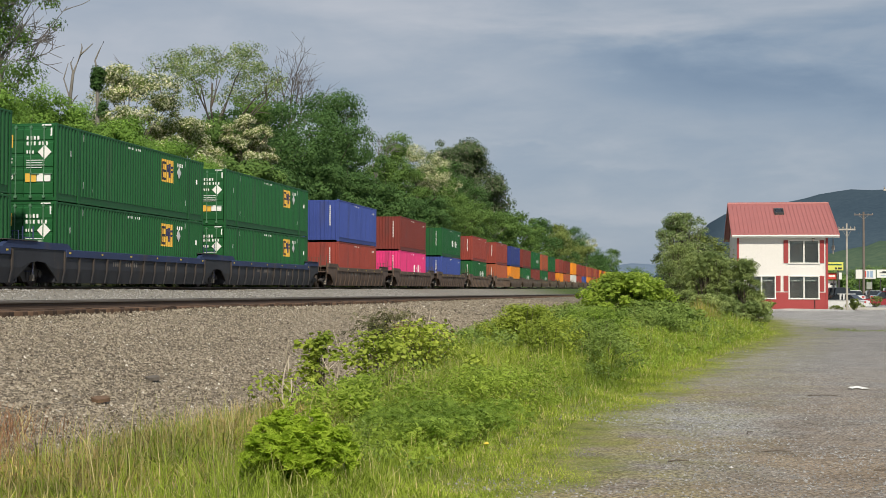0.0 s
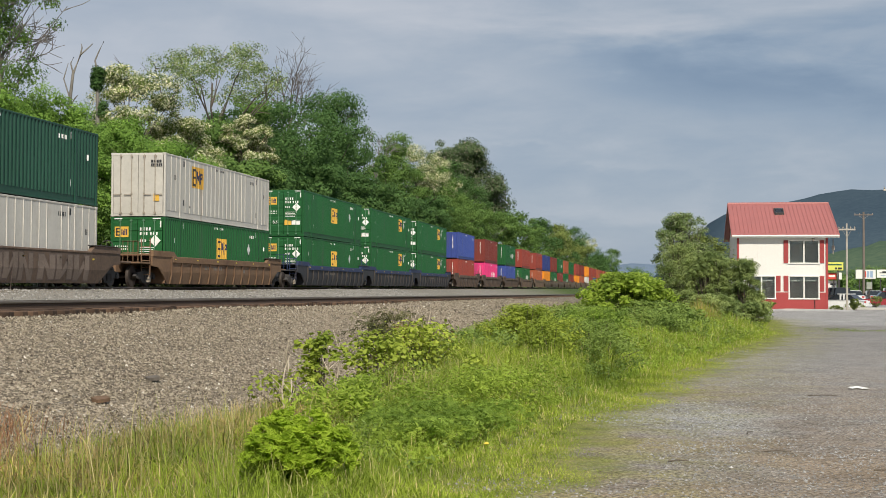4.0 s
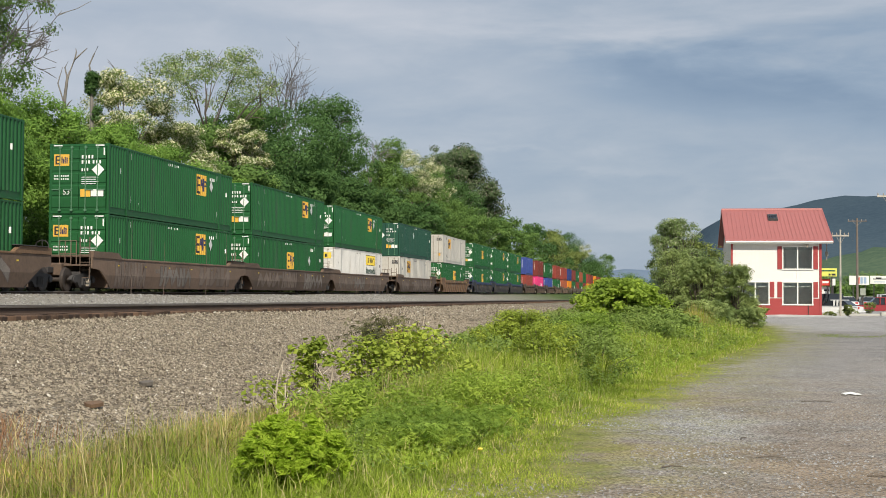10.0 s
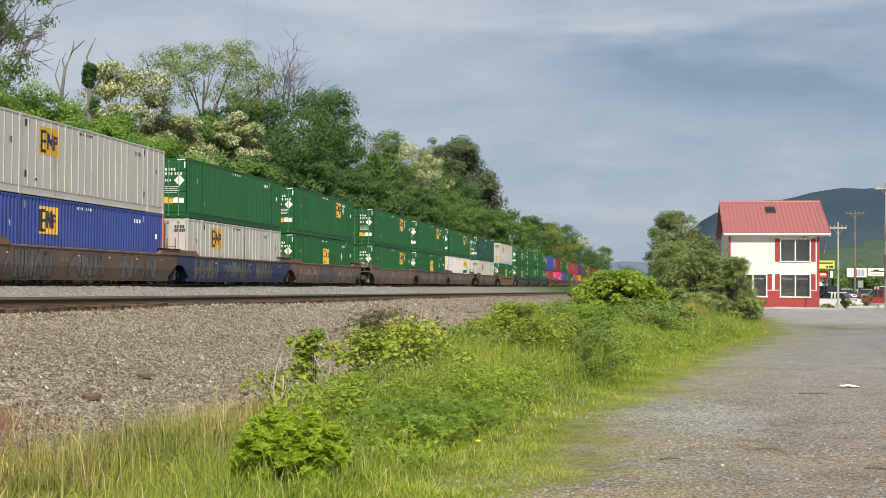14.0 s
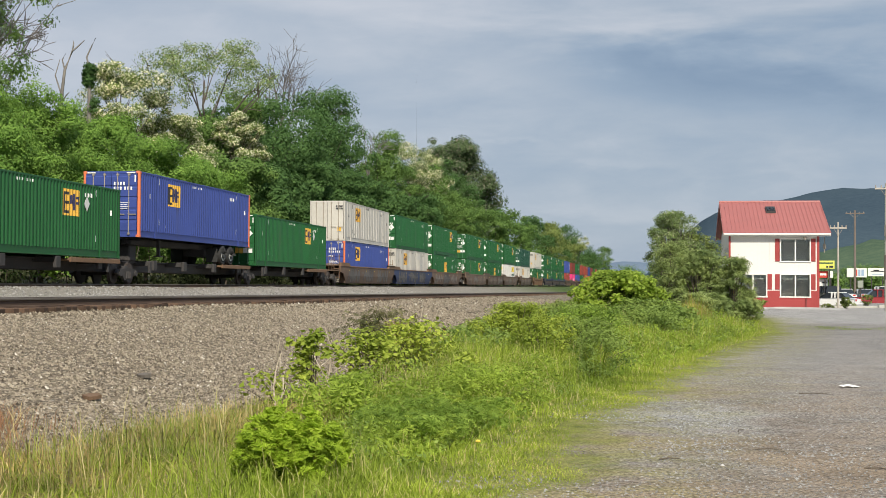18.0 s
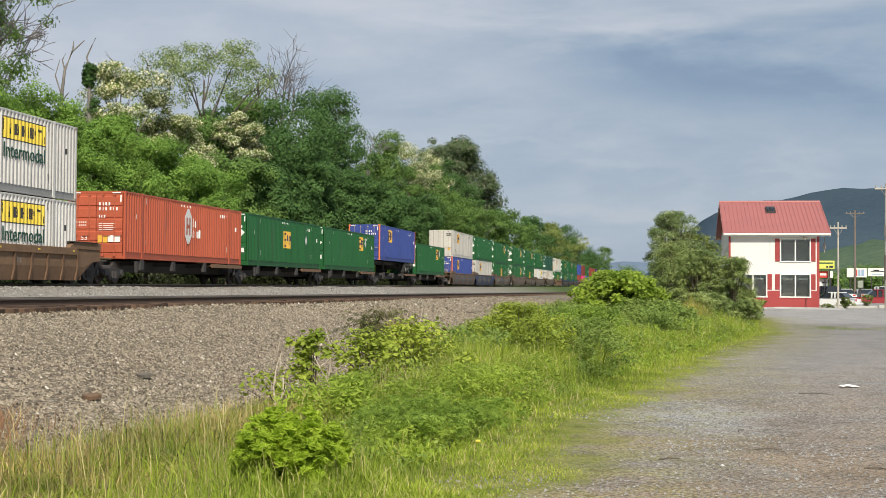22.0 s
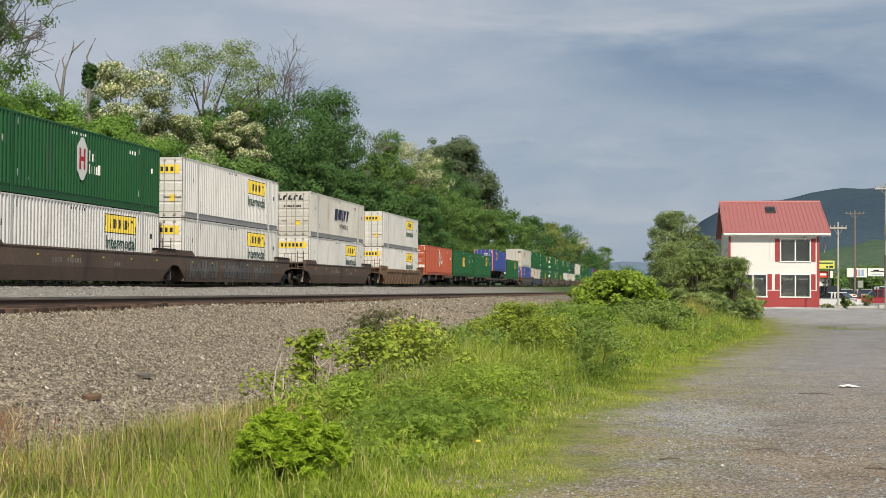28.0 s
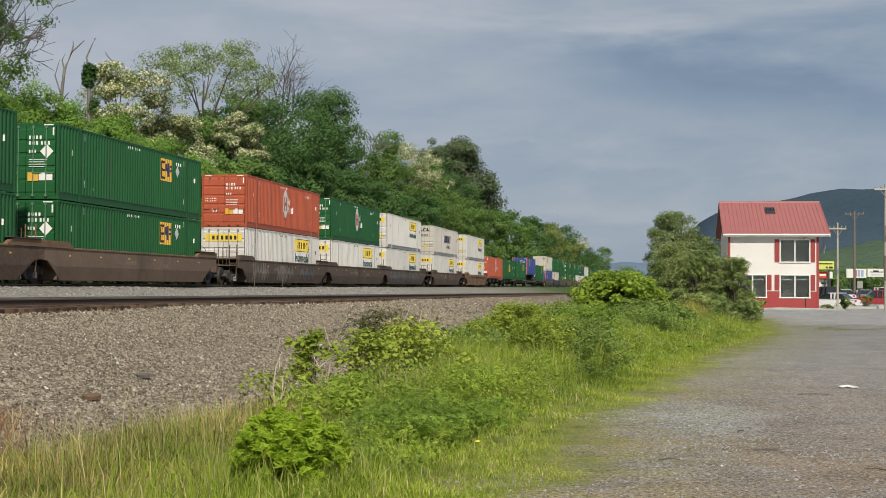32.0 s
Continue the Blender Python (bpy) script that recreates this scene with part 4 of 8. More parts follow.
def well_wagon(m, half, inner, style, body_m, rail_m, front_truck, rear_truck, label, seed, graffiti=None):
    """A well car: deep creased side sills, chords, ribs, raised end decks over the trucks, ladders and handrails."""
    root = thing("well_car", m, label, "rail wagon", "wagons of the train")
    rng = random.Random(seed)
    k = (half, inner, style, body_m.name)
    for a in (0, 180):
        s = part("side_sill", kept(("sill",) + k, lambda: sill_mesh(inner, body_m)), root, at=pose(0, 0, 0, 0, 0, a))
        part("top_chord", kept(("chord", rail_m.name) + k, lambda: Geo().box(1.39, 1.50 if style != "ribbed" else 1.545, -inner + 0.6, inner - 0.6, 1.30 if style != "ribbed" else 1.10, 1.38, 0.015).mesh("top_chord", rail_m)), s)
        if style == "ribbed":
            n = 13
            for i in range(n):
                y = -inner + 0.5 + i * (2 * inner - 1.0) / (n - 1)
                part("rib", kept(("rib", body_m.name), lambda: Geo().plate([(1.38, 0, 0.14), (1.475, 0, 0.60), (1.475, 0, 1.30), (1.535, 0, 1.30), (1.535, 0, 0.60), (1.44, 0, 0.14)], 0.10, (0, 1, 0)).mesh("rib", body_m)), s, at=pose(0, y, 0))
        for i in range(6):
            y = -inner + 0.9 + i * (2 * inner - 1.8) / 5
            part("reflector", kept("reflector", lambda: Geo().box(1.477, 1.484, -0.08, 0.08, 1.045, 1.105).mesh("reflector", M_YELLOW)), s, at=pose(0.07 if style == "ribbed" else 0, y, 0.18 if style == "ribbed" else 0))

    def marks():
        g = Geo()
        x = 1.478
        for y0, n, z in ((-3.2, 4, 0.82), (-1.9, 6, 0.82), (2.6, 3, 0.74)):
            for i in range(n):
                g.box(x, x + 0.004, y0 + i * 0.22, y0 + i * 0.22 + 0.12, z, z + 0.18)
        return g.mesh("side_marking", G_PALE)
    tagged(part("side_marking", kept(("wmark",) + k, marks), root), kind="stuff")
    part("well_floor", kept(("wfloor",) + k, lambda: Geo().box(-1.38, 1.38, -inner, inner, 0.13, 0.19).mesh("well_floor", M_STEEL_DARK)), root)
    for s in (-1, 1):
        e = pose(0, 0, 0, 0, 0, 0 if s > 0 else 180)

        def deck():
            g = Geo().box(-0.42, 0.42, inner, half - 0.06, 0.62, 1.12, 0.03)
            g.box(-1.40, 1.40, inner + 0.02, inner + 0.10, 0.16, 1.45)
            g.box(-1.40, 1.40, inner + 0.1, half - 0.30, 1.00, 1.07, 0.01)
            return g.box(-1.40, 1.40, inner + 0.04, inner + 1.70, 1.36, 1.46, 0.02).mesh("end_deck", body_m)
        part("end_deck", kept(("deck",) + k, deck), root, at=e)
        for q, x0, x1 in ((1, 1.33, 1.51), (2, -1.51, -1.33)):
            part("deck_side", kept(("guide", q, rail_m.name, inner), lambda: Geo().plate([(x0, inner - 1.15, 1.345), (x0, inner + 1.72, 1.345), (x0, inner + 1.72, 1.60), (x0, inner - 0.75, 1.60), (x0, inner - 1.15, 1.40)], x1 - x0, (1, 0, 0)).mesh("deck_side", rail_m)), root, at=e)
        part("cover_plate", kept(("cover", body_m.name, inner), lambda: Geo().box(1.12, 1.56, inner - 0.95, inner + 1.35, 1.60, 1.635, 0.01).mesh("cover_plate", M_STEEL_DARK)), root, at=e)

    def ladder():
        g = Geo()
        for x in (0.98, 1.38):
            g.cyl((x, 0, 0.45), (x, 0, 2.15), 0.026, n=6)
        for i in range(5):
            g.cyl((0.98, 0, 0.55 + i * 0.3), (1.38, 0, 0.55 + i * 0.3), 0.02, n=6)
        return g.mesh("ladder", rail_m)
    part("ladder", kept(("ladder", rail_m.name), ladder), root, at=pose(0, -inner - 1.80, 0))

    def rail():
        g = Geo().tube([(0.15, 0, 1.0), (0.15, 0, 2.0), (0.85, 0, 2.0), (0.85, 0, 1.0)], [0.022] * 4, 6)
        for x in (0.38, 0.62):
            g.cyl((x, 0, 1.0), (x, 0, 2.0), 0.018, n=6)
        return g.cyl((0.15, 0, 1.5), (0.85, 0, 1.5), 0.018, n=6).mesh("handrail", rail_m)
    part("handrail", kept(("hand", rail_m.name), rail), root, at=pose(0, -inner - 1.86, 0))
    part("brake_wheel", kept("brake_wheel", lambda: Geo().tube([(0.28 * math.cos(a / 8 * math.pi), 0, 0.28 * math.sin(a / 8 * math.pi)) for a in range(17)], [0.02] * 17, 5)
                             .box(-0.26, 0.26, -0.014, 0.014, -0.014, 0.014).box(-0.014, 0.014, -0.014, 0.014, -0.26, 0.26).mesh("brake_wheel", M_STEEL_DARK)), root, at=pose(-0.6, -inner - 1.84, 1.75))
    part("brake_lever", kept("brake_lever", lambda: Geo().cyl((1.2, 0, 0.35), (1.2, 0.25, 1.2), 0.03, n=6).box(1.12, 1.28, -0.06, 0.06, 0.2, 0.42, 0.01).mesh("brake_lever", M_GALV)), root, at=pose(0, -inner - 1.5, 0))
    if rear_truck:
        truck(root, rear_truck)
    if front_truck:
        truck(root, front_truck)
    if abs(rear_truck) < half - 0.5:
        part("coupler", kept("coupler", lambda: Geo().box(-0.1, 0.1, -0.9, 0.0, 0.72, 0.96, 0.02).box(-0.2, 0.2, -1.15, -0.8, 0.70, 0.98, 0.04).mesh("coupler", M_STEEL_DARK)), root, at=pose(0, -half + 0.5, 0))
    if graffiti:
        for gi, gm in enumerate(graffiti):
            g = Geo()
            y = -inner + 0.4 + gi * (2 * inner - 1) / len(graffiti) + rng.uniform(0, 0.5)
            wide = (2 * inner - 1) / len(graffiti) * rng.uniform(0.6, 0.92)
            n = rng.randint(3, 5)
            edge = Geo()
            base, top = rng.uniform(0.20, 0.28), rng.uniform(1.16, 1.27)
            w = wide / n
            for q in range(n):
                ya = y + q * w
                b, tp, bar = base + rng.uniform(0, 0.08), top - rng.uniform(0, 0.08), w * rng.uniform(0.24, 0.32)
                mid = (b + tp) / 2 + rng.uniform(-0.1, 0.1)
                thick = 0.24
                strokes = [(ya, ya + bar, b, tp, b, tp)]
                form = rng.choice((1, 3, 4))
                yb = ya + w * 0.9
                if form == 1:           # slanting stroke between two stems
                    strokes += [(yb - bar, yb, b, tp, b, tp), (ya + bar, yb - bar, tp - 0.36, tp, b, b + 0.36)]
                elif form == 3:         # peaked arch
                    m2 = (ya + yb) / 2
                    strokes = [(ya, m2, b, b + 0.45, tp - 0.4, tp), (m2, yb, tp - 0.4, tp, b, b + 0.45)]
                else:                   # zigzag
                    m2 = (ya + bar + yb) / 2
                    strokes += [(yb - bar, yb, b, tp, b, tp), (ya + bar, m2, b, b + 0.3, mid, mid + 0.3), (m2, yb - bar, mid, mid + 0.3, b, b + 0.3)]
                for a, e, l0, h0, l1, h1 in strokes:
                    lo = lambda t, a=a, e=e, l0=l0, l1=l1: l0 + (l1 - l0) * (t - a) / (e - a)
                    hi = lambda t, a=a, e=e, h0=h0, h1=h1: h0 + (h1 - h0) * (t - a) / (e - a)
                    smear(g, a, e, lo, hi, 0.009, 0.12)
                    smear(edge, a - 0.05, e + 0.05, lambda t, lo=lo: lo(t) - 0.05, lambda t, hi=hi: min(1.29, hi(t) + 0.04), 0.005, 0.12)
            tagged(part("graffiti_outline", edge.mesh("graffiti_outline", G_LINE if gm is G_GREY else G_DUSK), root, "dark sprayed outlines"), kind="stuff")
            tagged(part("graffiti", g.mesh("graffiti", gm), root, "faded sprayed shapes"), kind="stuff")
    return root


def spine_wagon(m, half, rear_truck, front_truck, label, hitch=False):
    """A skeletal car: one centre beam with cross bearers and end platforms."""
    root = thing("spine_car", m, label, "rail wagon", "wagons of the train")
    part("centre_beam", kept(("beam", half), lambda: Geo().box(-0.32, 0.32, -half + 0.1, half - 0.1, 0.52, 0.98, 0.03)
                             .box(-0.46, 0.46, -half + 0.6, half - 0.6, 0.94, 1.0, 0.01).mesh("centre_beam", M_STEEL_DARK)), root)
    for y in (-6.1, -2.2, 2.2, 6.1):
        part("cross_bearer", kept("bearer", lambda: Geo().box(-1.28, 1.28, -0.14, 0.14, 0.80, 1.03, 0.02).box(1.16, 1.30, -0.2, 0.2, 0.60, 1.05, 0.02).box(-1.30, -1.16, -0.2, 0.2, 0.60, 1.05, 0.02).mesh("cross_bearer", M_STEEL_DARK)), root, at=pose(0, y, 0))
    for y0, y1 in ((half - 5.6, half - 0.8), ):
        part("platform", kept(("plat", half), lambda: Geo().box(-1.38, 1.38, y0, y1, 0.90, 0.98, 0.015).box(1.30, 1.40, y0, y1, 0.84, 1.02, 0.01).box(-1.40, -1.30, y0, y1, 0.84, 1.02, 0.01).mesh("platform", W_TAN)), root, "rusty tan deck plate")
    for y in (-half + 1.9, half - 1.9):
        part("side_bracket", kept("bracket", lambda: Geo().plate([(1.25, -0.12, 0.98), (1.25, 0.12, 0.98), (1.25, 0.08, 0.5), (1.25, -0.08, 0.5)], 0.1, (1, 0, 0)).mesh("side_bracket", M_STEEL_DARK)), root, at=pose(0, y, 0))
    for y in (rear_truck, front_truck):
        if y:
            truck(root, y)
    if hitch:
        part("trailer_hitch", Geo().box(-0.5, 0.5, -half + 1.5, -half + 2.3, 1.0, 1.75, 0.05).box(-0.7, 0.7, -half + 1.2, -half + 2.6, 1.75, 1.95, 0.03).mesh("trailer_hitch", M_STEEL_DARK), root)
    return root


def trailer_gear(root):
    """Running gear under a box that stands on its own wheels: frame rails, tandem axles, landing legs."""
    part("trailer_frame", Geo().box(0.30, 0.45, -7.6, 7.9, -0.28, -0.02, 0.01).box(-0.45, -0.30, -7.6, 7.9, -0.28, -0.02, 0.01).mesh("trailer_frame", M_STEEL_DARK), root)
    part("bogie_frame", Geo().box(-0.55, 0.55, 2.6, 5.9, -0.62, -0.25, 0.02).box(-1.2, 1.2, 3.49, 3.61, -0.62, -0.5).box(-1.2, 1.2, 4.74, 4.86, -0.62, -0.5).mesh("bogie_frame", M_STEEL_DARK), root)
    part("landing_leg", Geo().box(0.75, 0.90, -4.6, -4.45, -0.75, 0, 0.01).box(0.65, 1.0, -4.7, -4.35, -0.79, -0.74).mesh("landing_leg", M_STEEL_DARK), root)
    part("landing_leg", Geo().box(-0.90, -0.75, -4.6, -4.45, -0.75, 0, 0.01).box(-1.0, -0.65, -4.7, -4.35, -0.79, -0.74).mesh("landing_leg", M_STEEL_DARK), root)
    for x in (-1.25, 0.65):
        part("mud_flap", kept("mud_flap", lambda: Geo().box(0, 0.6, 2.65, 2.67, -0.9, -0.2).mesh("mud_flap", M_TYRE)), root, at=pose(x, 0, 0))

    def tyre():
        return Geo().tube([(a, 0, 0) for a in (0, 0.03, 0.22, 0.25, 0.25)], [0.44, 0.50, 0.50, 0.44, 0.28], 24, True).mesh("tyre", M_TYRE)

    def rim():
        g = Geo().tube([(a, 0, 0) for a in (0.235, 0.258, 0.258, 0.16, 0.16)], [0.29, 0.29, 0.24, 0.19, 0.02], 20, True)
        return g.cyl((0.16, 0, 0), (0.27, 0, 0), 0.09, n=10).mesh("rim", M_ALU)
    for y in (3.55, 4.80):
        for x, a in ((1.03, 0), (0.76, 0), (-1.03, 180), (-0.76, 180)):
            w = part("wheel", kept("trailer_tyre", tyre), root, at=pose(x, y, -0.52, 0, 0, a))
            part("rim", kept("trailer_rim", rim), w, "bright aluminium rim")


TRAIN = []          # (thing, place at the clip's start)


def on_train(ob):
    TRAIN.append((ob, ob.matrix_basis.copy()))
    return ob


def spot(rear, length, z):
    """Pose of a load whose rear end is at that place along the train."""
    return pose(FAR_X, rear + length / 2, FAR_RAIL + z)


Z1, Z2 = 0.27, 0.27 + TALL + 0.02
GREEN53 = "dark green ribbed steel container with orange square logo"
TEXT = {"forest": GREEN53, "teal": "dull teal green smooth container with white diamond", "white": "off-white panelled container with orange square logo",
        "yellow_name": "white ribbed container with yellow name panel", "slanted": "white ribbed container with dark slanted lettering",
        "emblem": "green ribbed container with white hexagon emblem", "emblem_orange": "orange-red ribbed container with white hexagon emblem",
        "forest_mid": "dark green ribbed container with a logo at mid-length", "forest_bare": "plain dark green ribbed steel container without logo",
        "blue": "blue ribbed container with orange square logo", "asia": "", "plain": ""}
KIND = {"forest": (P_GREEN, "fine"), "forest_mid": (P_GREEN, "fine"), "forest_bare": (P_GREEN, "fine"), "teal": (P_TEAL, "fine"), "white": (P_CREAM, "sheet"), "yellow_name": (P_WHITE, "fine"), "slanted": (P_CREAM, "fine"),
        "emblem": (P_GREEN, "fine"), "emblem_orange": (P_ORANGE, "fine"), "blue": (P_BLUE, "fine")}


def load53(rear, z, livery, where):
    p, st = KIND[livery]
    return on_train(container(spot(rear, LONG, z), livery, p, st, flat_doors=livery in ("white", "teal"), posts=P_POST if livery == "blue" else None,
                              label=TEXT[livery]))


def load40(rear, z, p, colour, livery="plain", doors=False, marks=True):
    return on_train(container(spot(rear, SHORT, z), livery, p, "fine", SHORT, doors=doors, marks=marks,
                              label=colour + " ribbed forty foot steel container", group="forty foot containers"))


# stacks with wells for 53 foot boxes: rear end, lower box, upper box, wagon style, colours, next joint ahead and behind, graffiti
WELLS = (
    (66.80, "forest", "forest", "ribbed", W_BLACK, W_BLUE, "black ribbed well car with dark blue top chord", "A"),
    (47.23, "forest", "forest", "ribbed", W_BLACK, W_BLUE, "black ribbed well car with dark blue top chord", "M"),
    (27.60, "forest_mid", "forest_mid", "ribbed", W_BLACK, W_BLUE, "black ribbed well car with dark blue top chord", "Z"),
    (4.00, "forest_mid", "white", "ribbed", W_TAN, W_TAN, "rusty tan ribbed well car", "S"),
    (-19.53, "white", "teal", "smooth", W_BROWN, W_BROWN, "brown smooth-sided well car with faded graffiti", "Sg"),
    (-43.21, "yellow_name", "forest", "smooth", W_BROWN, W_BROWN, "brown smooth-sided well car with faded graffiti", "Ag"),
    (-62.50, "forest_mid", "forest", "smooth", W_BROWN, W_BROWN, "brown smooth-sided well car with grey graffiti", "Mg"),
    (-82.27, "forest", "forest", "smooth", W_BROWN, W_BROWN, "brown smooth-sided well car with grey graffiti", "Zg"),
    (-105.93, "forest_mid", "forest", "smooth", W_BROWN, W_TAN, "brown well car with large grey graffiti letters", "Ag"),
    (-125.44, "white", "forest_bare", "smooth", W_BLUE, W_TAN, "dark blue well car with large grey graffiti letters", "Mg"),
    (-144.82, "blue", "white", "smooth", W_BROWN, W_TAN, "brown well car with large grey graffiti letters", "Zg"),
    (-258.11, "yellow_name", "yellow_name", "ribbed", W_TAN, W_TAN, "rusty tan ribbed well car", "S"),
    (-281.74, "yellow_name", "slanted", "smooth", W_UMBER, W_UMBER, "dark umber smooth-sided well car", "S"),
    (-305.45, "yellow_name", "yellow_name", "smooth", W_UMBER, W_UMBER, "dark umber well car with pale graffiti", "Ag"),
    (-324.87, "yellow_name", "emblem", "smooth", W_UMBER, W_UMBER, "dark umber smooth-sided well car", "M"),
    (-344.63, "yellow_name", "emblem_orange", "smooth", W_UMBER, W_UMBER, "dark umber well car with pale graffiti", "Zg"),
    (-368.34, "forest", "forest", "smooth", W_BROWN, W_TAN, "brown smooth-sided well car with tan end decks", "A"),
    (-387.86, "forest", "forest", "smooth", W_BROWN, W_TAN, "brown smooth-sided well car with tan end decks", "M"),
    (-407.40, "yellow_name", "forest", "smooth", W_BROWN, W_TAN, "brown smooth-sided well car with tan end decks", "Z"),
)


def build_train():
    for i, (rear, low, up, style, bm, rm, text, joint) in enumerate(WELLS):
        load53(rear, Z1, low, ", resting in a well car")
        load53(rear, Z2, up, ", stacked on another container")
        # A: first of three joined cars, M: middle, Z: last, S: a car of its own
        half = {"S": 11.6, "A": 9.8, "M": 9.8, "Z": 9.8}[joint[0]]
        rt, ft = {"S": (-9.75, 9.75), "A": (-9.8, 9.9), "M": (-9.8, 0), "Z": (-9.9, 0)}[joint[0]]
        if joint[0] == "Z":
            half = 10.6
        gr = None
        if "g" in joint:
            gr = [random.Random(i * 7 + q).choice((G_FAINT, G_PALE, G_FAINT) if i < 8 else (G_GREY, G_GREY, G_PALE)) for q in range(3)]
        on_train(well_wagon(spot(rear, LONG, 0), half, 8.25, style, bm, rm, ft, rt, text, i, gr))
    # five joined skeletal cars
    for n, (rear, livery, z) in enumerate(((-166.55, "forest", 1.06), (-183.96, "blue", 2.04), (-202.24, "forest", 1.06), (-219.62, "forest_mid", 1.06), (-237.04, "emblem_orange", 1.06))):
        box = load53(rear, z, livery, ", standing on a skeletal rail car" if livery != "blue" else " on a wheeled trailer chassis")
        if livery == "blue":
            trailer_gear(box)
        on_train(spine_wagon(spot(rear, LONG, 0), 8.7, -8.75, 8.6 if n == 0 else 0, "dark skeletal rail car with rusty tan deck plates", livery == "blue"))
    # forty foot stacks at the head, running away into the distance
    heads = [(91.14, P_RED, "rust red", P_BLUE, "bright blue"), (113.0, P_PINK, "bright magenta", P_MAROON, "maroon"), (134.7, P_BLUE, "blue", P_GREEN, "green"),
             (156.3, P_GREEN, "green", P_RED, "brick red"), (178.6, P_RUST, "rust brown", P_RED, "brick red"), (195.4, P_AMBER, "amber", P_NAVY, "navy blue"),
             (211.9, P_GREEN, "green", P_MAROON, "maroon"), (228.3, P_MAROON, "maroon", P_GREEN, "green"), (244.6, P_GREEN, "green", P_RUST, "rust orange"),
             (262.0, P_MAROON, "maroon", P_GREEN, "green"), (283.4, P_AMBER, "amber", P_RED, "brick red"), (304.2, P_RUST, "rust brown", P_MAROON, "maroon"),
             (326.0, P_WHITE, "white", P_AMBER, "amber"), (347.0, P_RED, "brick red", P_RED, "brick red"), (368.0, P_BLUE, "blue", P_RED, "brick red"),
             (389.0, P_AMBER, "amber", P_RUST, "rust brown"), (405.6, P_RUST, "rust brown", P_RED, "brick red"), (422.2, P_RED, "brick red", P_RUST, "rust brown"),
             (438.8, P_AMBER, "amber", P_RED, "brick red"), (455.4, P_RED, "brick red", P_AMBER, "amber"), (472.0, P_MAROON, "maroon", P_RED, "brick red"),
             (494.0, P_AMBER, "amber", P_AMBER, "amber"), (511.0, P_RED, "brick red", P_RUST, "rust brown"), (528.0, P_RUST, "rust brown", P_AMBER, "amber"),
             (545.0, P_RED, "brick red", P_RED, "brick red"), (562.0, P_AMBER, "amber", P_RUST, "rust brown")]
    for i, (rear, lp, lt, up, ut) in enumerate(heads):
        near = i < 9
        load40(rear, Z1, lp, lt, "asia" if lp in (P_PINK, P_GREEN) else "plain", marks=near)
        load40(rear, Z2, up, ut, "asia" if up is P_GREEN else "plain", marks=near)
        joined = i >= 5
        half = 8.2 if joined else 10.6
        bm = W_UMBER if i < 3 else W_BROWN
        on_train(well_wagon(spot(rear, SHORT, 0), half, 6.25 if joined else 8.0, "ribbed" if i < 5 else "smooth", bm, bm, 0 if joined else 8.9, -8.2 if joined else -8.9,
                            "brown ribbed well car" if i < 5 else "brown smooth-sided well car", 100 + i))


build_train()


def run(t):
    """How far the train has rolled since the clip's start, in metres."""
    return 13.62739 * t - 0.0113455 * t * t - 0.000243175 * t ** 3


# ---- the red and cream building ----
B_CREAM = material("cream_panel_siding", (0.72, 0.70, 0.67), 0.6, vary=0.05, scale=1.5, bump=0.05, dirt=(0.58, 0.55, 0.48), dirt_at=0.66, streak=4)
B_RED = material("barn_red_paint", (0.33, 0.050, 0.050), 0.6, vary=0.10, scale=1.5, bump=0.05, dirt=(0.26, 0.05, 0.045), dirt_at=0.62)
B_ROOF = material("faded_red_metal_roof", (0.36, 0.125, 0.115), 0.5, vary=0.08, scale=0.8, bump=0.04, dirt=(0.31, 0.13, 0.12), dirt_at=0.6)
B_TRIM = material("white_trim", (0.80, 0.79, 0.74), 0.5, vary=0.04, scale=2)
B_INSIDE = material("pale_interior_wall", (0.78, 0.79, 0.75), 0.9, vary=0.2, scale=1)
B_BLIND = material("white_blind", (0.6, 0.6, 0.57), 0.7, vary=0.05, scale=3)
M_CONC = material("pale_concrete", (0.42, 0.41, 0.38), 0.9, vary=0.15, scale=2, bump=0.2, coord="Position")
M_POLE = material("grey_weathered_pole", (0.42, 0.39, 0.34), 0.9, vary=0.2, scale=2, bump=0.2, streak=6, dirt=(0.18, 0.14, 0.11))
M_POLE_BROWN = material("brown_pole", (0.17, 0.14, 0.12), 0.9, vary=0.2, scale=2)
M_WIRE = material("black_cable", (0.02, 0.02, 0.02), 0.6, vary=0.05)
M_GLASS = bpy.data.materials.new("window_glass")
M_GLASS.use_nodes = True
add = nodes_of(M_GLASS.node_tree)
add("ShaderNodeOutputMaterial", {"Surface": add("ShaderNodeMixShader", {
    0: add("ShaderNodeFresnel", {"IOR": 1.5}).outputs[0],
    1: add("ShaderNodeBsdfTransparent", {"Color": (0.80, 0.84, 0.83, 1)}).outputs[0],
    2: add("ShaderNodeBsdfGlossy", {"Roughness": 0.03}).outputs[0]}).outputs[0]})

BX0, BX1, BY0, BY1, EAVE, RIDGE = 5.14, 11.70, 103.7, 116.7, 5.62, 8.29
UP, LOWR, LOWL = (8.95, 11.01, 3.56, 5.16), (8.95, 11.01, 0.92, 2.52), (5.95, 7.86, 0.92, 2.52)


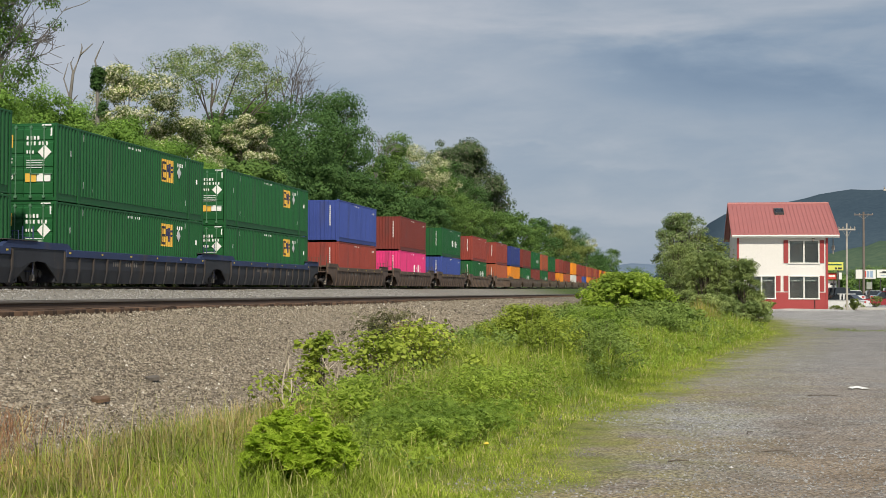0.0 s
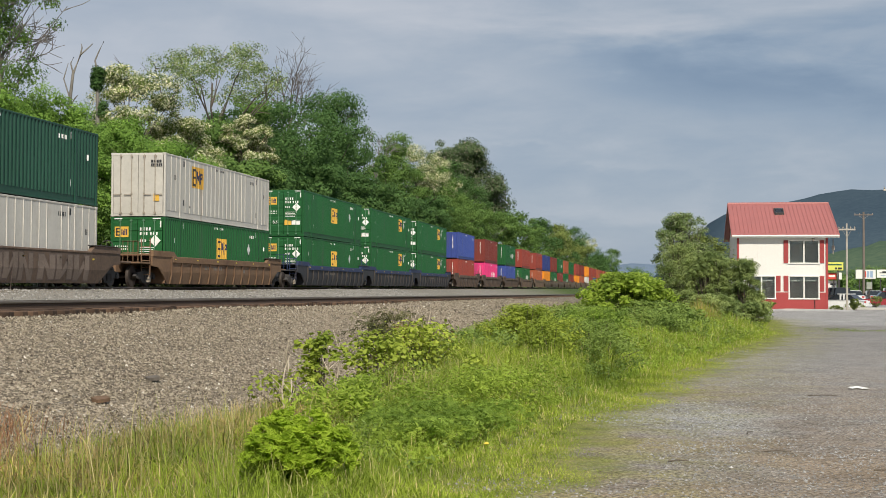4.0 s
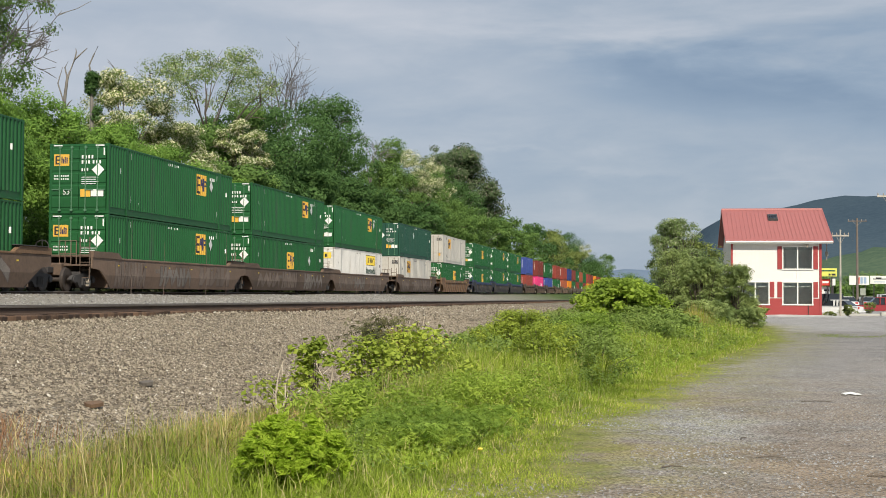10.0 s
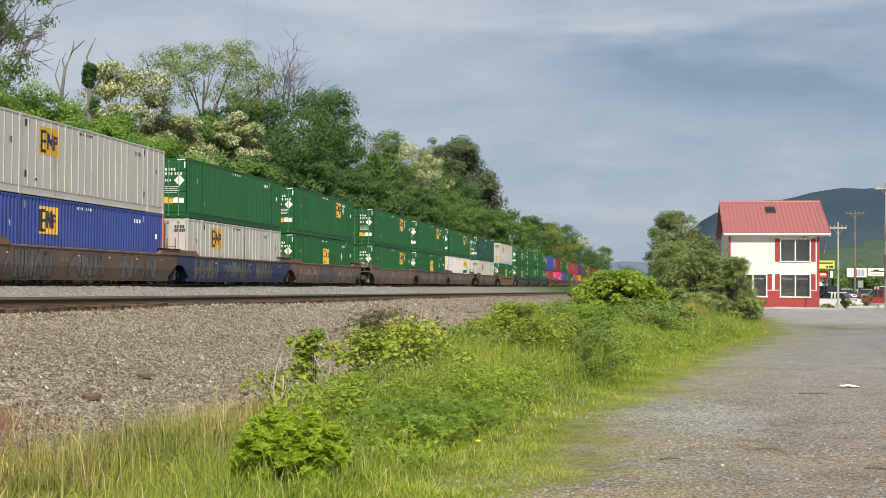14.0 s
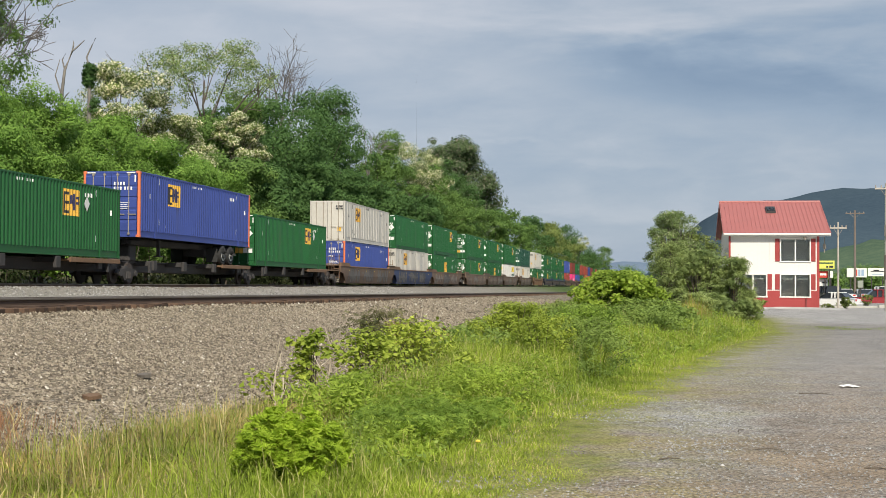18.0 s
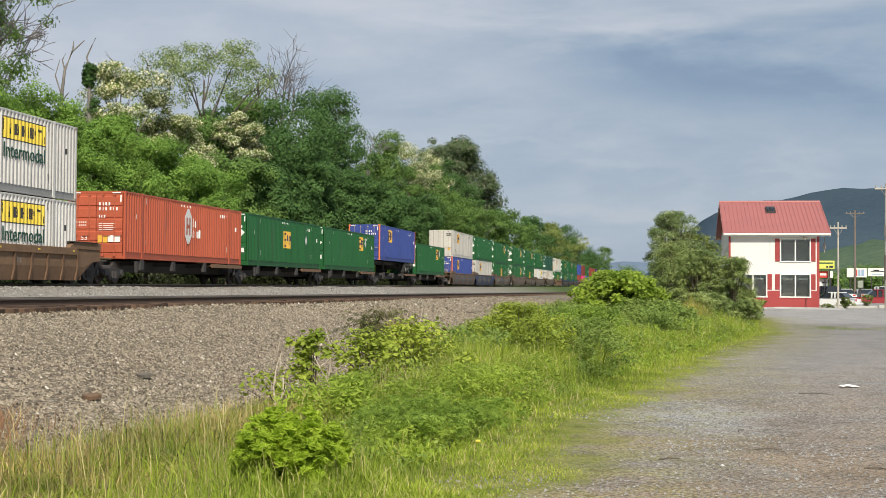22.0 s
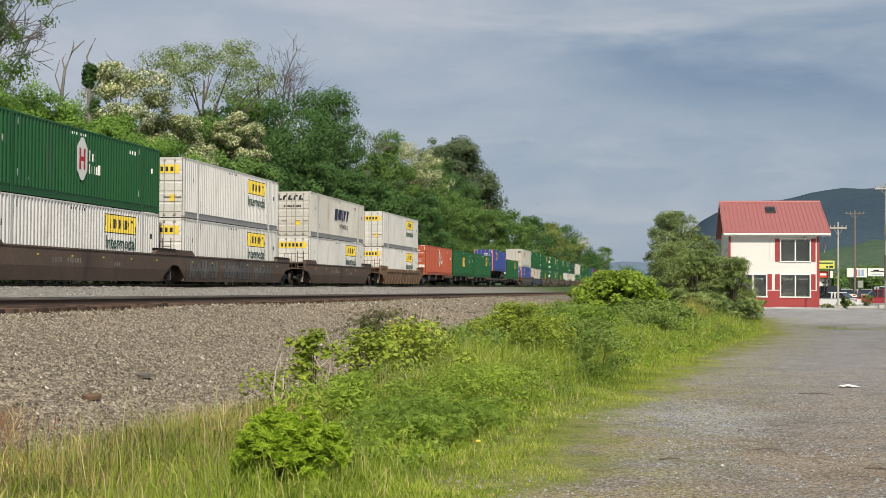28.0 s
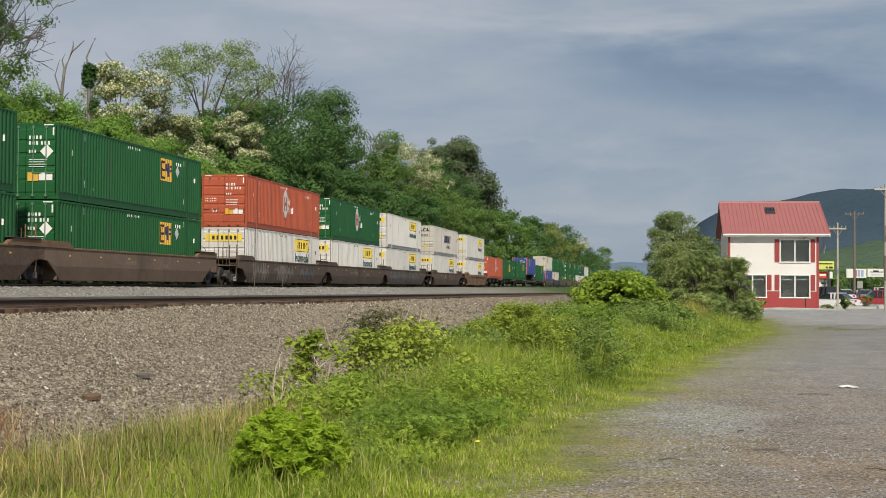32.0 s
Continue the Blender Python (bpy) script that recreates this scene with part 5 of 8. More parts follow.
def pierced(g, x0, x1, z0, z1, y, thick, holes):
    """A wall across x with rectangular openings through it, in one piece."""
    xs = sorted({x0, x1, *[v for h in holes for v in h[:2] if x0 < v < x1]})
    zs = sorted({z0, z1, *[v for h in holes for v in h[2:] if z0 < v < z1]})
    nx, nz = len(xs), len(zs)

    def solid(i, j):
        if not (0 <= i < nx - 1 and 0 <= j < nz - 1):
            return False
        a, c = (xs[i] + xs[i + 1]) / 2, (zs[j] + zs[j + 1]) / 2
        return not any(h[0] < a < h[1] and h[2] < c < h[3] for h in holes)
    at = lambda i, j, k: (k * nx + i) * nz + j
    f = []
    for i in range(nx - 1):
        for j in range(nz - 1):
            if not solid(i, j):
                continue
            f += [(at(i, j, 0), at(i + 1, j, 0), at(i + 1, j + 1, 0), at(i, j + 1, 0)), (at(i, j, 1), at(i, j + 1, 1), at(i + 1, j + 1, 1), at(i + 1, j, 1))]
            for di, dj, (p, q) in ((-1, 0, ((0, 0), (0, 1))), (1, 0, ((1, 1), (1, 0))), (0, -1, ((1, 0), (0, 0))), (0, 1, ((0, 1), (1, 1)))):
                if not solid(i + di, j + dj):
                    a, b = (i + p[0], j + p[1]), (i + q[0], j + q[1])
                    f.append((at(*a, 0), at(*b, 0), at(*b, 1), at(*a, 1)))
    g.add([(x, y + k * thick, z) for k in (0, 1) for x in xs for z in zs], f)


def build_house():
    house = thing("house", pose(0, 0, 0), "two-storey cream and red building with a red metal roof", "building")
    holes = (UP, LOWR, LOWL)
    g, battens = Geo(), []
    pierced(g, BX0, BX1, 1.35, EAVE, BY0, 0.2, holes)
    for k in range(1, 22):           # battens of the panel siding
        x = BX0 + k * (BX1 - BX0) / 22
        for z0, z1 in ((1.36, 2.60), (2.68, 3.46), (3.46, EAVE)):
            if not any(h[0] - 0.45 < x < h[1] + 0.45 and h[2] - 0.1 < (z0 + z1) / 2 < h[3] + 0.1 for h in holes):
                battens.append((x, z0, z1))
    wall = part("front_wall", g.mesh("front_wall", B_CREAM), house, "cream panel siding")
    for x, z0, z1 in battens:
        part("batten", kept(("batten", z0, z1), lambda: Geo().box(-0.012, 0.012, BY0 - 0.014, BY0 + 0.001, z0, z1).mesh("batten", B_CREAM)), wall, at=pose(x, 0, 0))
    low, slats = Geo(), []
    pierced(low, BX0, BX1, 0.0, 1.35, BY0 - 0.03, 0.2, holes)
    for k in range(1, 26):
        x = BX0 + k * (BX1 - BX0) / 26
        if not any(h[0] - 0.1 < x < h[1] + 0.1 for h in (LOWR, LOWL)):
            slats.append(x)
    base = part("wainscot", low.mesh("wainscot", B_RED), house, "red painted lower wall")
    for x in slats:
        part("batten", kept("low_batten", lambda: Geo().box(-0.012, 0.012, BY0 - 0.045, BY0 - 0.029, 0.02, 1.34).mesh("batten", B_RED)), base, at=pose(x, 0, 0))
    ym = (BY0 + BY1) / 2
    for x, name in ((BX0, "gable_wall"), (BX1 - 0.2, "gable_wall")):
        gg = Geo().plate([(x, BY0 + 0.2, 0), (x, BY1, 0), (x, BY1, EAVE), (x, ym, RIDGE - 0.15), (x, BY0 + 0.2, EAVE)], 0.2, (1, 0, 0))
        part(name, gg.mesh(name, B_CREAM), house, "cream gable wall")
    part("back_wall", Geo().box(BX0 + 0.2, BX1 - 0.2, BY1 - 0.2, BY1, 0, EAVE).mesh("back_wall", B_CREAM), house)
    part("upper_floor", Geo().box(BX0 + 0.2, BX1 - 0.2, BY0 + 0.2, BY1 - 0.2, 2.85, 3.05).mesh("upper_floor", B_INSIDE), house)
    part("inner_wall", Geo().box(BX0 + 0.2, BX1 - 0.2, BY0 + 2.2, BY0 + 2.35, 0.05, EAVE).mesh("inner_wall", B_INSIDE), house)
    part("inner_floor", Geo().box(BX0 + 0.2, BX1 - 0.2, BY0 + 0.2, BY1 - 0.2, 0.0, 0.05).mesh("inner_floor", B_INSIDE), house)
    for a, b in ((BX0 - 0.012, BX0 + 0.13), (BX1 - 0.16, BX1 + 0.012)):
        part("corner_board", Geo().box(a, b, BY0 - 0.055, BY0 + 0.12, 0.0, EAVE, 0.01).mesh("corner_board", B_RED), house, "red corner board")
    # roof: two slopes of ribbed sheet
    r0, r1, e0 = BX0 - 0.42, BX1 + 0.78, BY0 - 0.45
    drop = (RIDGE - EAVE) / (ym - BY0)
    for s in (1, -1):
        ye = e0 if s > 0 else BY1 + 0.45
        ze = EAVE - 0.45 * drop + 0.12
        slope = Geo().plate([(r0, ye, ze), (r1, ye, ze), (r1, ym, RIDGE), (r0, ym, RIDGE)], 0.08, (0, 0, 1))
        roof = part("roof_slope", slope.mesh("roof_slope", B_ROOF), house, "faded red ribbed metal roof")
        n = 26
        for k in range(n):
            x = r0 + 0.05 + k * (r1 - r0 - 0.1) / (n - 1)
            ribm = kept(("roof_rib", s), lambda: Geo().plate([(-0.02, ye, ze + 0.08), (0.02, ye, ze + 0.08), (0.02, ym, RIDGE + 0.08), (-0.02, ym, RIDGE + 0.08)], 0.035, (0, 0, 1)).mesh("roof_rib", B_ROOF))
            part("roof_rib", ribm, roof, at=pose(x, 0, 0))
    part("ridge_cap", Geo().tube([(r0, ym, RIDGE + 0.05), (r1, ym, RIDGE + 0.05)], [0.12, 0.12], 8, True).mesh("ridge_cap", B_ROOF), house)
    ze = EAVE - 0.45 * drop + 0.12
    part("fascia", Geo().box(r0, r1, e0 - 0.04, e0, ze - 0.17, ze + 0.05, 0.01).mesh("fascia", B_TRIM), house, "white fascia board")
    part("gutter", Geo().box(r0, r1, e0 - 0.14, e0 - 0.045, ze - 0.08, ze + 0.03, 0.02).mesh("gutter", B_TRIM), house)
    part("soffit", Geo().box(r0 + 0.02, r1 - 0.02, e0 + 0.002, BY0, ze - 0.15, ze - 0.11).mesh("soffit", B_TRIM), house)
    for x in (r0 - 0.03, r1):
        part("barge_board", Geo().plate([(x, e0, ze - 0.12), (x, e0, ze + 0.1), (x, ym, RIDGE + 0.1), (x, BY1 + 0.45, ze + 0.1), (x, BY1 + 0.45, ze - 0.12), (x, ym, RIDGE - 0.14)], 0.03, (1, 0, 0)).mesh("barge_board", B_ROOF), house)
    # skylight
    sy0, sy1 = 107.5, 108.6
    sz = lambda y: ze + (RIDGE - ze) * (y - e0) / (ym - e0) + 0.09
    sky_l = part("skylight", Geo().plate([(8.16, sy0, sz(sy0)), (8.88, sy0, sz(sy0)), (8.88, sy1, sz(sy1)), (8.16, sy1, sz(sy1))], 0.16, (0, 0, 1)).mesh("skylight", M_STEEL_DARK), house, "dark skylight hatch")
    part("pane", Geo().plate([(8.22, sy0 + 0.12, sz(sy0 + 0.12) + 0.165), (8.82, sy0 + 0.12, sz(sy0 + 0.12) + 0.165), (8.82, sy1 - 0.12, sz(sy1 - 0.12) + 0.165), (8.22, sy1 - 0.12, sz(sy1 - 0.12) + 0.165)], 0.01, (0, 0, 1)).mesh("pane", M_GLASS), sky_l)
    # windows with shutters
    for (x0, x1, z0, z1), sh in ((UP, "lr"), (LOWR, "lr"), (LOWL, "r")):
        y = BY0 - 0.06
        w = part("window", Geo().box(x0 - 0.09, x1 + 0.09, y, y + 0.10, z1, z1 + 0.09, 0.01).box(x0 - 0.12, x1 + 0.12, y - 0.03, y + 0.10, z0 - 0.09, z0, 0.01)
                 .box(x0 - 0.09, x0, y, y + 0.10, z0, z1, 0.01).box(x1, x1 + 0.09, y, y + 0.10, z0, z1, 0.01).mesh("window", B_TRIM), house, "white framed window")
        xm = (x0 + x1) / 2
        part("mullion", Geo().box(xm - 0.045, xm + 0.045, y + 0.02, y + 0.10, z0, z1, 0.01).mesh("mullion", B_TRIM), w)
        for a, b in ((x0, xm - 0.045), (xm + 0.045, x1)):
            pane = part("pane", Geo().box(a, b, y + 0.055, y + 0.065, z0, z1).mesh("pane", M_GLASS), w)
            pane.visible_shadow = False
        part("blind", Geo().box(x0 + 0.05, x1 - 0.05, BY0 + 0.24, BY0 + 0.27, z1 - (0.32 if z0 < 2 else 0.22), z1 - 0.02).mesh("blind", B_BLIND), w, "half-raised white blind")
        spans = []
        if "l" in sh:
            spans.append((x0 - 0.44, x0 - 0.11))
        if "r" in sh:
            spans.append((x1 + 0.10, x1 + 0.43))
        for a, b in spans:
            s = part("shutter", Geo().box(a, b, y + 0.01, y + 0.055, z0 - 0.04 if z0 > 2 else z0 + 0.5, z1 + 0.06, 0.012).mesh("shutter", B_RED), house, "red panelled shutter")
            for k in range(9):
                zz = (z0 if z0 > 2 else z0 + 0.55) + 0.06 + k * (z1 - (z0 if z0 > 2 else z0 + 0.55) - 0.1) / 9
                part("slat", Geo().box(a + 0.05, b - 0.05, y - 0.004, y + 0.012, zz, zz + 0.05).mesh("slat", B_RED), s)
    part("wall_lamp", Geo().box(10.55, 10.75, BY0 - 0.30, BY0 - 0.02, 5.28, 5.36, 0.02).box(10.6, 10.7, BY0 - 0.36, BY0 - 0.22, 5.12, 5.30, 0.02).mesh("wall_lamp", M_GALV), house, "small metal flood lamp")
    part("service_mast", Geo().cyl((12.15, BY0 + 0.6, 4.2), (12.15, BY0 + 0.6, 5.4), 0.035).box(12.05, 12.25, BY0 + 0.5, BY0 + 0.7, 4.5, 4.85, 0.02).mesh("service_mast", M_GALV), house)
    part("downpipe", Geo().cyl((10.75, BY0 - 0.09, 0.05), (10.75, BY0 - 0.09, 0.85), 0.025, n=6).mesh("downpipe", M_STEEL_DARK), house)
    # side window slits in the gable that faces the tracks
    for y in (105.4, 107.2, 109.0):
        part("side_window", Geo().box(BX0 - 0.03, BX0 - 0.004, y, y + 0.9, 3.5, 4.7, 0.008).mesh("side_window", B_TRIM), house)


build_house()


# ---- poles, signs, cars ----
def utility_pole(x, y, h, r, mat, arms, label, lean=0.0):
    p = thing("utility_pole", pose(x, y, 0, 0, lean, 0), label, "pole", "utility poles")
    part("shaft", Geo().tube([(0, 0, -0.4), (0, 0, h * 0.5), (0, 0, h)], [r, r * 0.85, r * 0.68], 10, True).mesh("shaft", mat), p)
    for z, half in arms:
        a = part("crossarm", Geo().box(-half, half, -0.14, -0.03, z - 0.06, z + 0.06, 0.01).mesh("crossarm", mat), p)
        for k in (-0.92, -0.45, 0.45, 0.92):
            part("insulator", kept("insulator", lambda: Geo().tube([(0, 0, 0), (0, 0, 0.06), (0, 0, 0.12), (0, 0, 0.17)], [0.02, 0.05, 0.035, 0.03], 8, True).mesh("insulator", M_GALV)), a, at=pose(k * half, -0.085, z + 0.06))
        part("brace", Geo().cyl((-half * 0.5, -0.1, z - 0.05), (0, -0.1, z - 0.6), 0.015, n=5).cyl((half * 0.5, -0.1, z - 0.05), (0, -0.1, z - 0.6), 0.015, n=5).mesh("brace", M_GALV), p)
    return p


utility_pole(13.22, 105.0, 6.52, 0.085, M_POLE, ((6.06, 0.62),), "pale weathered wooden utility pole with one crossarm")
utility_pole(24.2, 176.0, 11.3, 0.17, M_POLE_BROWN, ((10.91, 1.15),), "tall brown wooden utility pole with one crossarm")
p3 = utility_pole(15.76, 99.0, 8.95, 0.15, M_POLE, ((8.58, 0.80),), "stout tan wooden utility pole with transformer")
part("transformer", Geo().tube([(0, -0.32, 5.2), (0, -0.32, 5.25), (0, -0.32, 6.0), (0, -0.32, 6.05)], [0.15, 0.2, 0.2, 0.14], 14, True).mesh("transformer", M_GALV), p3, "grey transformer can")
part("pole_band", Geo().tube([(0, 0, 2.2), (0, 0, 3.9)], [0.175, 0.17], 12).mesh("pole_band", M_POLE_BROWN), p3)
cable = Geo()
for (a, b, sag) in (((14.0, 104.7, 5.95), (24.0, 175.9, 10.8), 1.2), ((12.4, 104.7, 5.95), (12.2, 104.3, 5.3), 0.1)):
    n = 14
    cable.tube([Vector(a).lerp(Vector(b), i / n) - Vector((0, 0, sag * 4 * (i / n) * (1 - i / n))) for i in range(n + 1)], [0.006] * (n + 1), 4)
tagged(thing("overhead_cables", Matrix(), "thin black overhead cables between the poles", "cable", data=cable.mesh("overhead_cables", M_WIRE)), kind="stuff")

S_YELLOW = material("yellow_sign_face", (0.66, 0.66, 0.13), 0.5, vary=0.06, scale=1)
S_WHITE = material("white_sign_face", (0.74, 0.74, 0.70), 0.5, vary=0.05, scale=1)
S_RED = material("red_sign_face", (0.55, 0.06, 0.04), 0.5, vary=0.08, scale=1)
S_BLUE = material("pale_blue_sign_print", (0.30, 0.40, 0.55), 0.5, vary=0.08, scale=1)


def sign(m, w, h, z, face, label, bars=(), legs=(-0.4, 0.4), depth=0.22):
    s = thing("sign", m, label, "sign", "roadside signs")
    part("panel", Geo().box(-w / 2, w / 2, 0, depth, z, z + h, 0.02).mesh("panel", face), s)
    for k in legs:
        part("post", Geo().box(k * w - 0.07, k * w + 0.07, 0.06, 0.18, -0.3, z + 0.02).mesh("post", M_STEEL_DARK), s)
    for x0, x1, z0, z1, mat in bars:
        part("print", Geo().box(-w / 2 + x0 * w, -w / 2 + x1 * w, -0.012, -0.002, z + z0 * h, z + z1 * h).mesh("print", mat), s)
    return s


sign(pose(19.3, 164, 0), 1.9, 0.95, 3.80, S_YELLOW, "yellow roadside sign with two rows of dark print", ((0.08, 0.9, 0.62, 0.78, M_INK_GREEN), (0.5, 0.62, 0.12, 0.36, M_INK), (0.68, 0.92, 0.12, 0.36, M_INK)), (0.2,))
sign(pose(18.95, 164.5, 0), 1.2, 0.8, 2.74, S_RED, "red sign panel with a pale print", ((0.25, 0.85, 0.35, 0.65, S_WHITE),), (0.25,))
sign(pose(19.85, 164.2, 0), 0.52, 0.8, 2.74, S_WHITE, "small white sign panel", (), (0.0,))
sign(pose(18.95, 165, 0), 1.3, 0.86, 1.75, S_WHITE, "white sign panel with dark print", ((0.45, 0.9, 0.4, 0.62, M_INK),), (0.2,))
sign(pose(29.85, 215, 0), 2.95, 1.4, 3.2, S_WHITE, "white billboard with coloured columns", ((0.42, 0.52, 0.15, 0.85, S_RED), (0.56, 0.68, 0.15, 0.85, S_BLUE), (0.72, 0.86, 0.15, 0.85, S_BLUE)), (-0.3, 0.3))
sign(pose(33.0, 216, 0), 2.75, 1.25, 3.38, S_WHITE, "white billboard with a dark car-like shape", ((0.15, 0.85, 0.55, 0.66, M_INK), (0.3, 0.6, 0.66, 0.8, M_INK), (0.2, 0.8, 0.2, 0.3, S_BLUE)), (-0.3, 0.3))
sign(pose(19.5, 138, 0), 0.55, 0.7, 1.6, material("back_of_sign", (0.30, 0.33, 0.28), 0.7, 0.3), "grey back of a road sign on a post", (), (0.0,), 0.04)

C_GLASS = material("dark_car_glass", (0.02, 0.025, 0.03), 0.08, vary=0.05, spec=0.6, bump=0)
C_LAMP = material("car_lamp_glass", (0.6, 0.58, 0.55), 0.2, vary=0.05, bump=0)


def car(m, colour_m, label, kind="saloon"):
    """A parked car: body shell, cabin glass, bumpers, lamps and wheels. Its nose points to +x."""
    c = thing("car", m, label, "car", "parked cars")
    prof = {"saloon": ([(-2.25, 0.45), (-2.2, 0.85), (-1.5, 0.95), (0.95, 0.95), (1.9, 0.82), (2.25, 0.62), (2.25, 0.35), (-2.2, 0.35)],
                       [(-1.55, 0.94), (-0.85, 1.42), (0.25, 1.44), (1.05, 0.94)]),
            "suv": ([(-2.3, 0.5), (-2.3, 1.0), (-2.2, 1.05), (1.1, 1.05), (2.1, 0.98), (2.35, 0.75), (2.35, 0.4), (-2.25, 0.4)],
                    [(-2.2, 1.04), (-2.05, 1.72), (0.2, 1.74), (1.15, 1.04)]),
            "pickup": ([(-2.8, 0.55), (-2.8, 1.08), (-0.9, 1.08), (1.2, 1.08), (2.5, 1.02), (2.75, 0.8), (2.75, 0.45), (-2.75, 0.45)],
                       [(-0.9, 1.07), (-0.75, 1.74), (0.55, 1.76), (1.25, 1.07)])}[kind]

    def shell(pts, w, inset, mat, name):
        g = Geo()
        n = len(pts)
        zs = [z for _, z in pts]
        v = []
        for s, k in ((-1, 1), (-1, 0), (1, 0), (1, 1)):
            for x, z in pts:
                t = (z - min(zs)) / (max(zs) - min(zs))
                y = s * (w - inset * t - (0.06 if k else 0.0))
                v.append((x * (0.985 if k else 1), y, z + (0 if not k else (0.0))))
        f = []
        for r in range(3):
            f += [(r * n + i, r * n + (i + 1) % n, (r + 1) * n + (i + 1) % n, (r + 1) * n + i) for i in range(n)]
        f += [tuple(range(n))[::-1], tuple(range(3 * n, 4 * n))]
        return g.add(v, f).mesh(name, mat)
    part("body", kept(("car_body", kind, colour_m.name), lambda: shell(prof[0], 0.90, 0.05, colour_m, "body")), c)
    cab = part("cabin", kept(("car_cab", kind), lambda: shell(prof[1], 0.82, 0.16, C_GLASS, "cabin")), c, "dark cabin windows")
    top = prof[1][1:3]
    part("car_roof", kept(("car_roof", kind, colour_m.name), lambda: Geo().box(top[0][0] - 0.02, top[1][0] + 0.02, -0.68, 0.68, top[0][1] - 0.02, top[0][1] + 0.05, 0.02).mesh("car_roof", colour_m)), c)
    for x in (top[0][0] + 0.45, top[1][0] - 0.35):
        part("pillar", kept(("pillar", kind, colour_m.name), lambda: Geo().box(-0.05, 0.05, -0.83, 0.83, prof[1][0][1], top[0][1]).mesh("pillar", colour_m)), cab, at=pose(x, 0, 0))
    far = prof[0][5][0]
    for y in (-0.62, 0.62):
        part("headlamp", kept("headlamp", lambda: Geo().box(-0.05, 0.03, -0.18, 0.18, -0.07, 0.07, 0.02).mesh("headlamp", C_LAMP)), c, at=pose(far - 0.06, y, 0.70))
        part("tail_lamp", kept("tail_lamp", lambda: Geo().box(-0.03, 0.05, -0.14, 0.14, -0.09, 0.09, 0.02).mesh("tail_lamp", M_INK_RED)), c, at=pose(-far + 0.03, y, 0.78))
    for x in (far - 0.85, -far + 0.85):
        for y, a in ((0.80, 0), (-0.80, 180)):
            w = part("wheel", kept("car_tyre", lambda: Geo().tube([(0, k, 0) for k in (-0.1, -0.08, 0.08, 0.1)], [0.28, 0.33, 0.33, 0.28], 18, True).mesh("wheel", M_TYRE)), c, at=pose(x, y, 0.33, 0, 0, a))
            part("rim", kept("car_rim", lambda: Geo().tube([(0, k, 0) for k in (0.06, 0.108, 0.112)], [0.2, 0.2, 0.05], 14, True).mesh("rim", M_ALU)), w)


def car_paint(name, c):
    return material(name, c, 0.25, vary=0.04, scale=1, bump=0, spec=0.6)


CP_RED, CP_DARK, CP_WHITE, CP_SILVER = car_paint("red_car_paint", (0.27, 0.028, 0.032)), car_paint("dark_grey_car_paint", (0.045, 0.05, 0.06)), car_paint("white_car_paint", (0.75, 0.75, 0.74)), car_paint("silver_car_paint", (0.45, 0.47, 0.50))
car(pose(21.2, 138, -0.35, 0, 0, 180), CP_RED, "red pickup truck parked beside other cars", "pickup")
car(pose(14.9, 121, -0.25, 0, 0, 150), CP_WHITE, "white saloon car parked behind weeds")
car(pose(16.6, 140, 0, 0, 0, 100), CP_DARK, "dark grey sport utility car, parked", "suv")
car(pose(18.3, 150, 0, 0, 0, 95), CP_DARK, "dark saloon car, parked in a row")
car(pose(20.0, 154, 0, 0, 0, 95), CP_WHITE, "white saloon car, parked in a row")
car(pose(22.4, 156, 0, 0, 0, 95), CP_SILVER, "silver saloon car, parked in a row")
car(pose(24.6, 158, 0, 0, 0, 95), CP_WHITE, "white sport utility car, parked in a row", "suv")
car(pose(26.6, 160, 0, 0, 0, 92), CP_DARK, "dark saloon car, parked in a row")
car(pose(30.4, 180, 0, 0, 0, 5), CP_WHITE, "white sport utility car on a rise", "suv")
thing("kerb", Matrix(), "broken pale concrete kerb along the lot", "kerb", kind="structure",
      data=Geo().box(12.6, 19.5, 111.6, 112.3, -0.1, 0.16, 0.04).box(17.0, 18.6, 110.6, 111.2, -0.05, 0.28, 0.06).mesh("kerb", M_CONC))
thing("gravel_pile", Matrix(), "pale grey crushed stone spread before the building", "gravel", kind="structure",
      data=Geo().add([(7.3, 101.9, 0.01), (13.2, 100.4, 0.01), (13.6, 103.5, 0.05), (7.4, 103.6, 0.10), (8.8, 102.8, 0.16), (11.8, 102.6, 0.13)], [(0, 1, 5, 4), (1, 2, 5), (2, 3, 4, 5), (3, 0, 4)]).mesh("gravel_pile", material("pale_crushed_stone", (0.40, 0.40, 0.39), 0.95, vary=0.3, scale=4, bump=0.5, bump_scale=25)))
litter = Geo()
rng = random.Random(3)
lv = [(0.20 * math.cos(a) * rng.uniform(0.6, 1.2), 0.14 * math.sin(a) * rng.uniform(0.6, 1.2), 0.012 + 0.03 * rng.random()) for a in np.arange(0, 6.28, 0.42)]
litter.add(lv + [(0, 0, 0.06)], [(i, (i + 1) % len(lv), len(lv)) for i in range(len(lv))])
thing("crumpled_bag", pose(2.99, 22.5, 0.0), "crumpled white plastic bag on the gravel", "litter", data=litter.mesh("crumpled_bag", M_WHITE))


